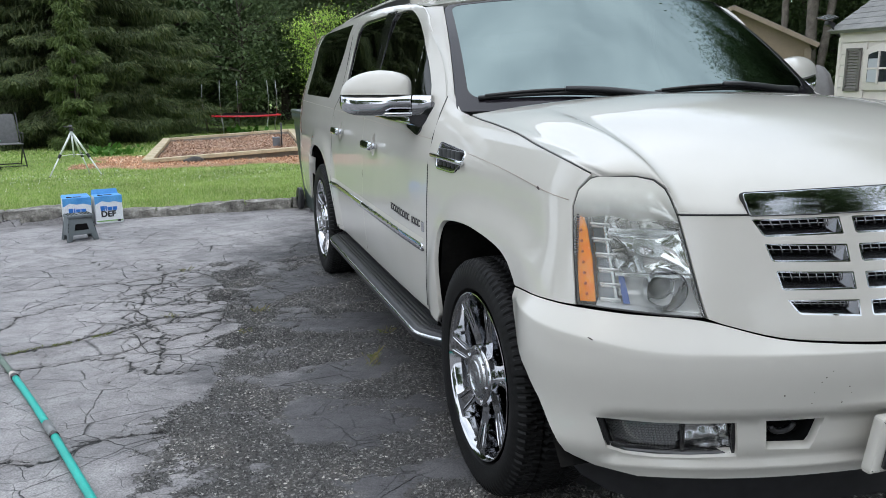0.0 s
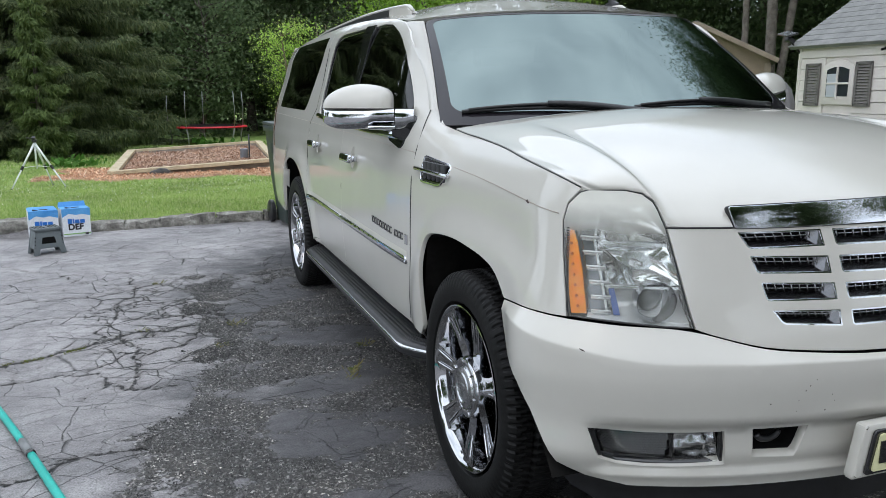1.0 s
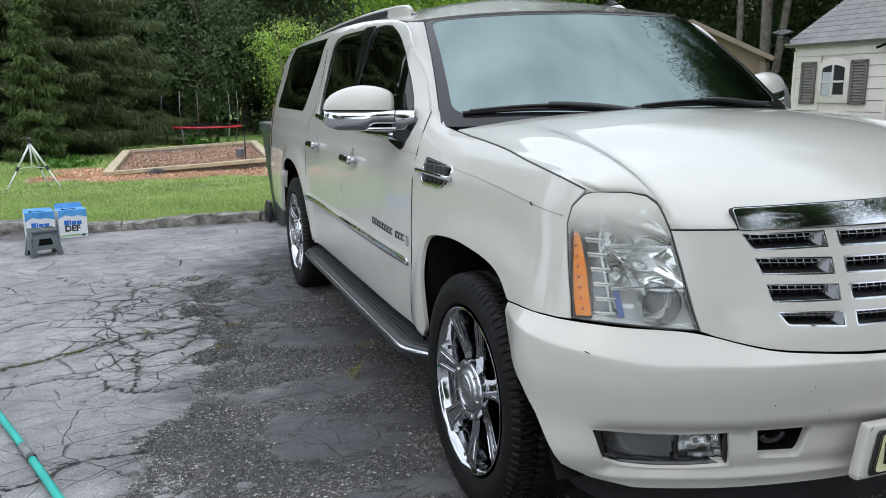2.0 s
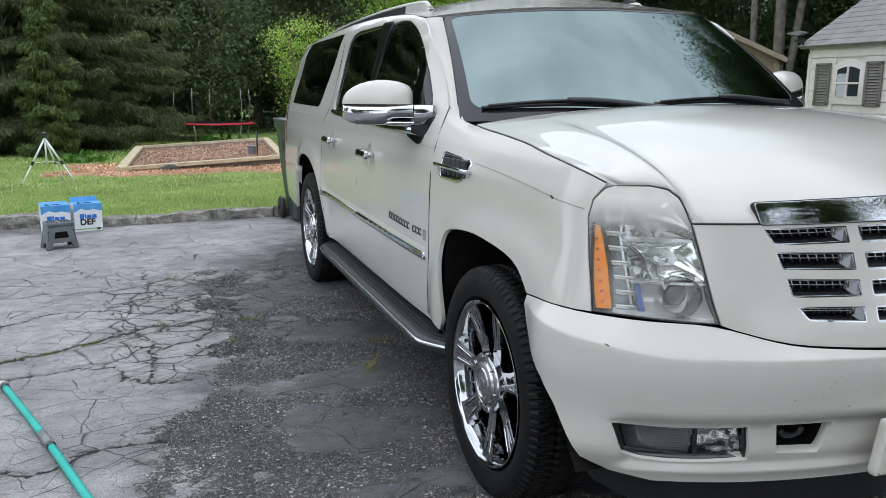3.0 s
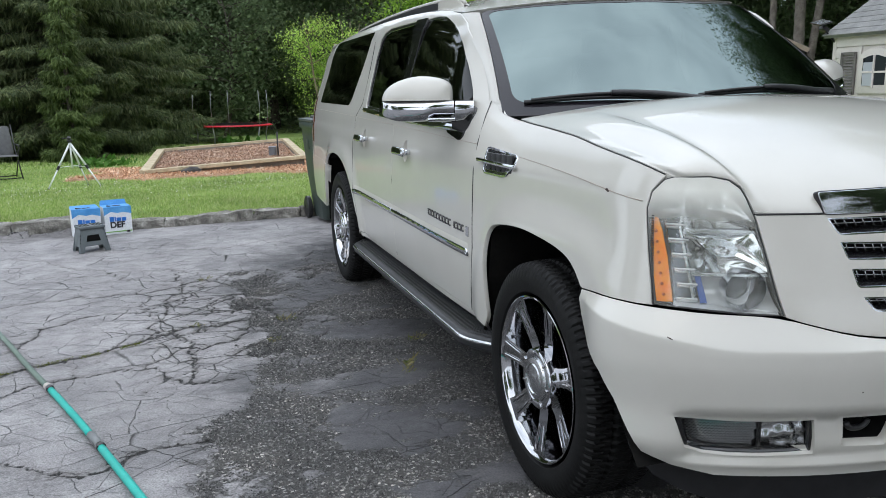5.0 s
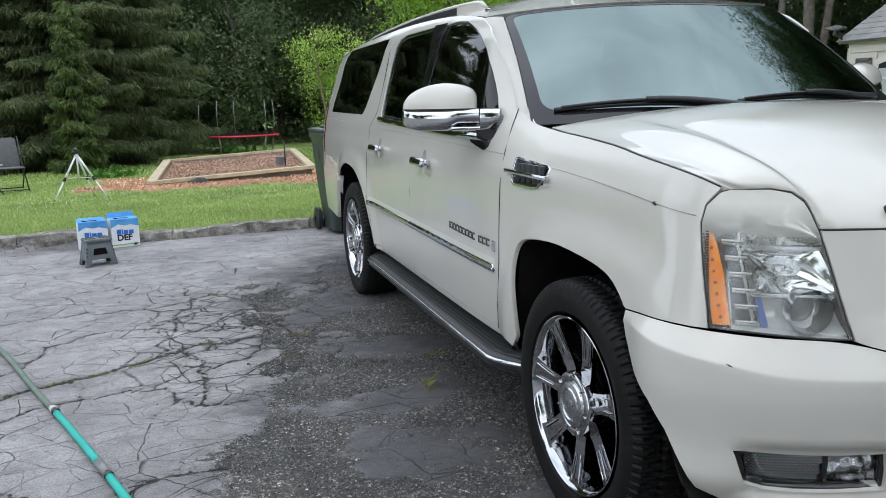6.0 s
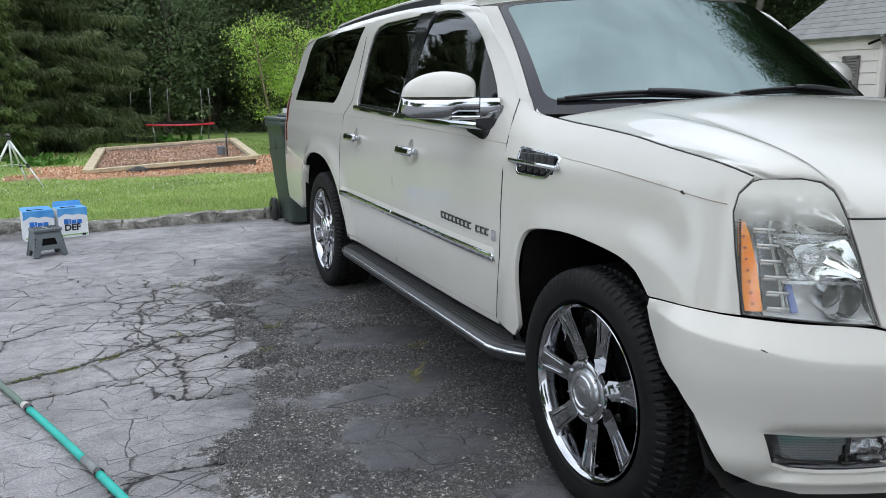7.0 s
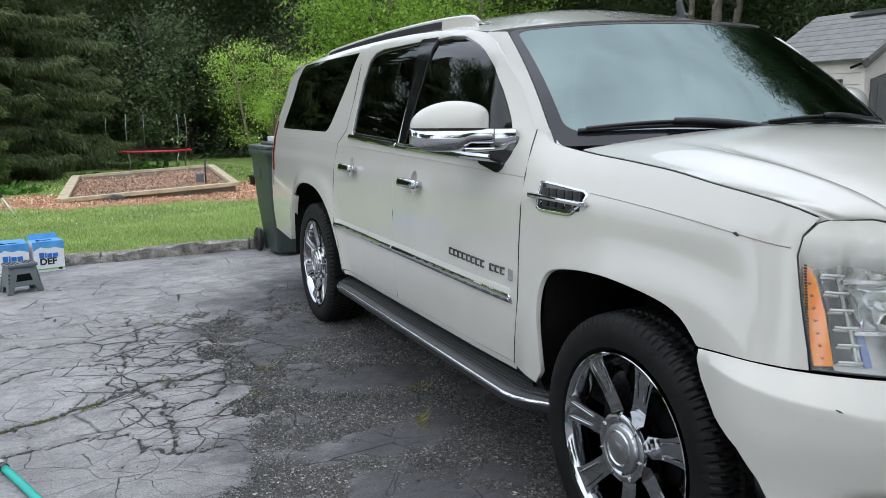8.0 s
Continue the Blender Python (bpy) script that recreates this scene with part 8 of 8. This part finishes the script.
# roof: rows of shingles on the slope that faces the driveway, a plain slope behind
slope = math.atan2(RIDGE - EAVE, SW / 2 + .12)
run_l = math.hypot(RIDGE - EAVE, SW / 2 + .12)
for side in (1, -1):
    bm = bmesh.new()
    m = pose(-.12 if side > 0 else SW + .12, (SY1 - SY0) / 2, EAVE, 0, 0, 0 if side > 0 else 180) @ pose(0, 0, 0, 0, -math.degrees(slope), 0)
    box(bm, (run_l, SY1 - SY0 + .30, .05), m @ pose(run_l / 2, 0, .0), .006)
    part("roof_slope", bm, SHINGLE, shed)
    if side > 0:
        for k in range(9):
            bm = bmesh.new()
            box(bm, (run_l / 9 + .03, SY1 - SY0 + .31, .016), m @ pose(run_l / 9 * (k + .5) - .01, 0, .036, 0, 2.4, 0), .003)
            part("shingle_strip", bm, SHINGLE, shed)
bm = bmesh.new()
box(bm, (.26, 1.1, .03), pose(SW / 2 - .13, .55, RIDGE - .02, 0, -20, 0), .006)
part("skylight", bm, shader("dark_vent", (0.02, 0.02, 0.02), .4), shed, "dark ridge vent")
bm = bmesh.new()
f = bm.faces.new([bm.verts.new(p) for p in ((0, .0, EAVE - .05), (SW, .0, EAVE - .05), (SW / 2, .0, RIDGE - .05))])
r_ = bmesh.ops.extrude_face_region(bm, geom=[f])
bmesh.ops.translate(bm, vec=(0, .05, 0), verts=[v for v in r_["geom"] if isinstance(v, bmesh.types.BMVert)])
part("gable", bm, SIDING, shed)
for side in (0, 1):
    bm = bmesh.new()
    a = Vector((-.15 if side == 0 else SW + .15, -.10, EAVE - .06))
    b = Vector((SW / 2, -.10, RIDGE + .02))
    way = (b - a).normalized()
    box(bm, ((b - a).length, .06, .14), Matrix.Translation((a + b) / 2) @ way.to_track_quat("X", "Z").to_matrix().to_4x4(), .01)
    part("barge_board", bm, SHUTTER, shed, "dark barge board")
bm = bmesh.new()
extrude_outline(bm, arch(.14, SW - .14, gz, 1.86, .22), .05, pose(0, -.002, 0, 90), .01)
dr = part("door", bm, SHED_DOOR, shed, "dark grey double door", 30)
bm = bmesh.new()
extrude_outline(bm, arch(.24, SW / 2 - .04, gz + .08, 1.80, .10), .02, pose(0, -.05, 0, 90), .006)
part("door_panel", bm, SHED_DOOR, dr, "", 30)
bm = bmesh.new()
extrude_outline(bm, arch(SW / 2 + .04, SW - .24, gz + .08, 1.80, .10), .02, pose(0, -.05, 0, 90), .006)
part("door_panel", bm, SHED_DOOR, dr, "", 30)
bm = bmesh.new()
tube(bm, [(-.11, -.05, EAVE - .04), (-.11, .15, EAVE - .10)], .02, 8)
part("gutter_end", bm, UNDER, shed)

# ---- tan garage and a fence ----
TAN = grainy("tan_wall", [(0.23, 0.175, 0.125), (0.28, 0.215, 0.155)], 2, .85, 40, .2, .006)
TAN_TRIM = grainy("tan_trim", [(0.24, 0.185, 0.14), (0.30, 0.24, 0.185)], 4, .8, 50, .2, .004)
ga, gb = Vector((14.72, 14.52, 0)), Vector((11.5, 17.26, 0))
way = (gb - ga).normalized()
gw = (gb - ga).length
garage = thing("garage", Matrix.Translation((ga.x, ga.y, ground_z(ga.x, ga.y))) @ way.to_track_quat("X", "Z").to_matrix().to_4x4(), "tan garage with a low gabled roof", "garage")
g0 = ground_z(ga.x, ga.y)
e_, r__ = 2.21 - g0, 3.22 - g0
bm = bmesh.new()
low_f = [(.2, -.3), (gw - .2, -.3), (gw - .2, e_ + .06), (gw / 2, r__ - .03), (.2, e_ + .06)]
extrude_outline(bm, low_f, 6.0, pose(0, 0, 0, 90) @ pose(0, 0, 0))
part("wall", bm, TAN, garage)
for sx in (1, -1):
    a = Vector((0 if sx > 0 else gw, 0, e_))
    b = Vector((gw / 2, 0, r__))
    d_ = (b - a).normalized()
    mm = Matrix.Translation((a + b) / 2) @ d_.to_track_quat("X", "Z").to_matrix().to_4x4()
    ang = math.degrees(math.atan2(b.z - a.z, b.x - a.x))
    bm = bmesh.new()
    box(bm, ((b - a).length, 6.6, .08), pose((a.x + b.x) / 2, -3.0, (a.z + b.z) / 2 + .05, 0, -ang, 0))
    part("roof", bm, SHINGLE, garage)
    for yy in (.31, -6.31):
        bm = bmesh.new()
        box(bm, ((b - a).length, .05, .12), pose((a.x + b.x) / 2, yy, (a.z + b.z) / 2 + .02, 0, -ang, 0), .006)
        part("barge_board", bm, TAN_TRIM, garage, "light tan barge board")
bm = bmesh.new()
box(bm, (.16, .06, e_ - .05), pose(.24, .02, e_ / 2), .01)
part("corner_board", bm, TAN_TRIM, garage, "pale corner board")
bm = bmesh.new()
for dx, w, dz, h in ((0, .62, .36, .07), (0, .62, -.30, .07), (-.28, .07, .03, .70), (.28, .07, .03, .70)):
    box(bm, (w, .05, h), pose(1.28 + dx, .025, 1.66 + dz), .006)
gwin = part("window_frame", bm, TAN_TRIM, garage, "pale window frame")
bm = bmesh.new()
box(bm, (.54, .02, .62), pose(1.28, .008, 1.68))
part("pane", bm, GLOSS_BLACK, gwin, "dark window pane")
FENCE = grainy("pale_fence_wood", [(0.36, 0.28, 0.19), (0.46, 0.37, 0.27)], 4, .85, 30, .4, .006)
fence = thing("fence", pose(11.2, 12.2, ground_z(11.2, 12.2)), "pale wooden picket fence behind the shed", "fence")
for k in range(40):
    bm = bmesh.new()
    extrude_outline(bm, [(-.06, 0), (.06, 0), (.06, 1.22), (.03, 1.28), (-.03, 1.28), (-.06, 1.22)], .02, pose(-.2 + k * .135, 0, 0, 90))
    part("picket", bm, FENCE, fence)
for zz in (.3, 1.0):
    bm = bmesh.new()
    box(bm, (5.5, .04, .08), pose(2.5, .03, zz))
    part("rail", bm, FENCE, fence)

# ---- covered grill by the shed ----
COVER = grainy("grey_cover_cloth", [(0.13, 0.125, 0.12), (0.19, 0.185, 0.18)], 3, .85, 60, .5, .01)
grill = thing("covered_grill", pose(8.0, 7.2, ground_z(8.0, 7.2) - .01, 0, 0, 40), "garden grill under a grey cloth cover", "grill")
bm = bmesh.new()
rings = []
for z, k in ((0, 1.0), (.5, .94), (.9, .90), (1.15, .84), (1.36, .60), (1.46, .30), (1.49, .04)):
    rings.append([bm.verts.new((.34 * k * x + .02 * math.sin(9 * x + 5 * y) * (z < 1), .27 * k * y + .02 * math.sin(8 * y - 6 * x) * (z < 1), z)) for x, y in rounded([(-1, -1), (1, -1), (1, 1), (-1, 1)], .35, 5)])
for a, b in zip(rings, rings[1:]):
    for k in range(len(a)):
        bm.faces.new((a[k], a[(k + 1) % len(a)], b[(k + 1) % len(a)], b[k]))
bm.faces.new(rings[-1])
part("cover", bm, COVER, grill, "", 50)

# ---- solar lamp at the shed's corner ----
solar = thing("solar_lamp", pose(9.16, 8.22, 2.12), "small black solar lamp on an arm at the shed's corner", "lamp")
bm = bmesh.new()
tube(bm, [(.14, -.08, -.10), (.02, -.02, .05), (-.10, .0, .20)], .016, 8)
part("bracket", bm, BLACK, solar, "", 60)
bm = bmesh.new()
box(bm, (.30, .20, .025), pose(-.12, 0, .24, 14, -12, 10), .006)
panel_ob = part("solar_panel", bm, GLOSS_BLACK, solar, "black solar panel")
bm = bmesh.new()
for k in range(-3, 4):
    box(bm, (.004, .18, .003), pose(-.12, 0, .24, 14, -12, 10) @ pose(k * .042, 0, .0145))
for k in (-1, 0, 1):
    box(bm, (.28, .004, .003), pose(-.12, 0, .24, 14, -12, 10) @ pose(0, k * .05, .0145))
part("cell_lines", bm, DULL_CHROME, panel_ob)
bm = bmesh.new()
box(bm, (.14, .10, .07), pose(-.04, .02, .14, 0, 20, 0), .012)
part("lamp_head", bm, BLACK, solar, "", 40)
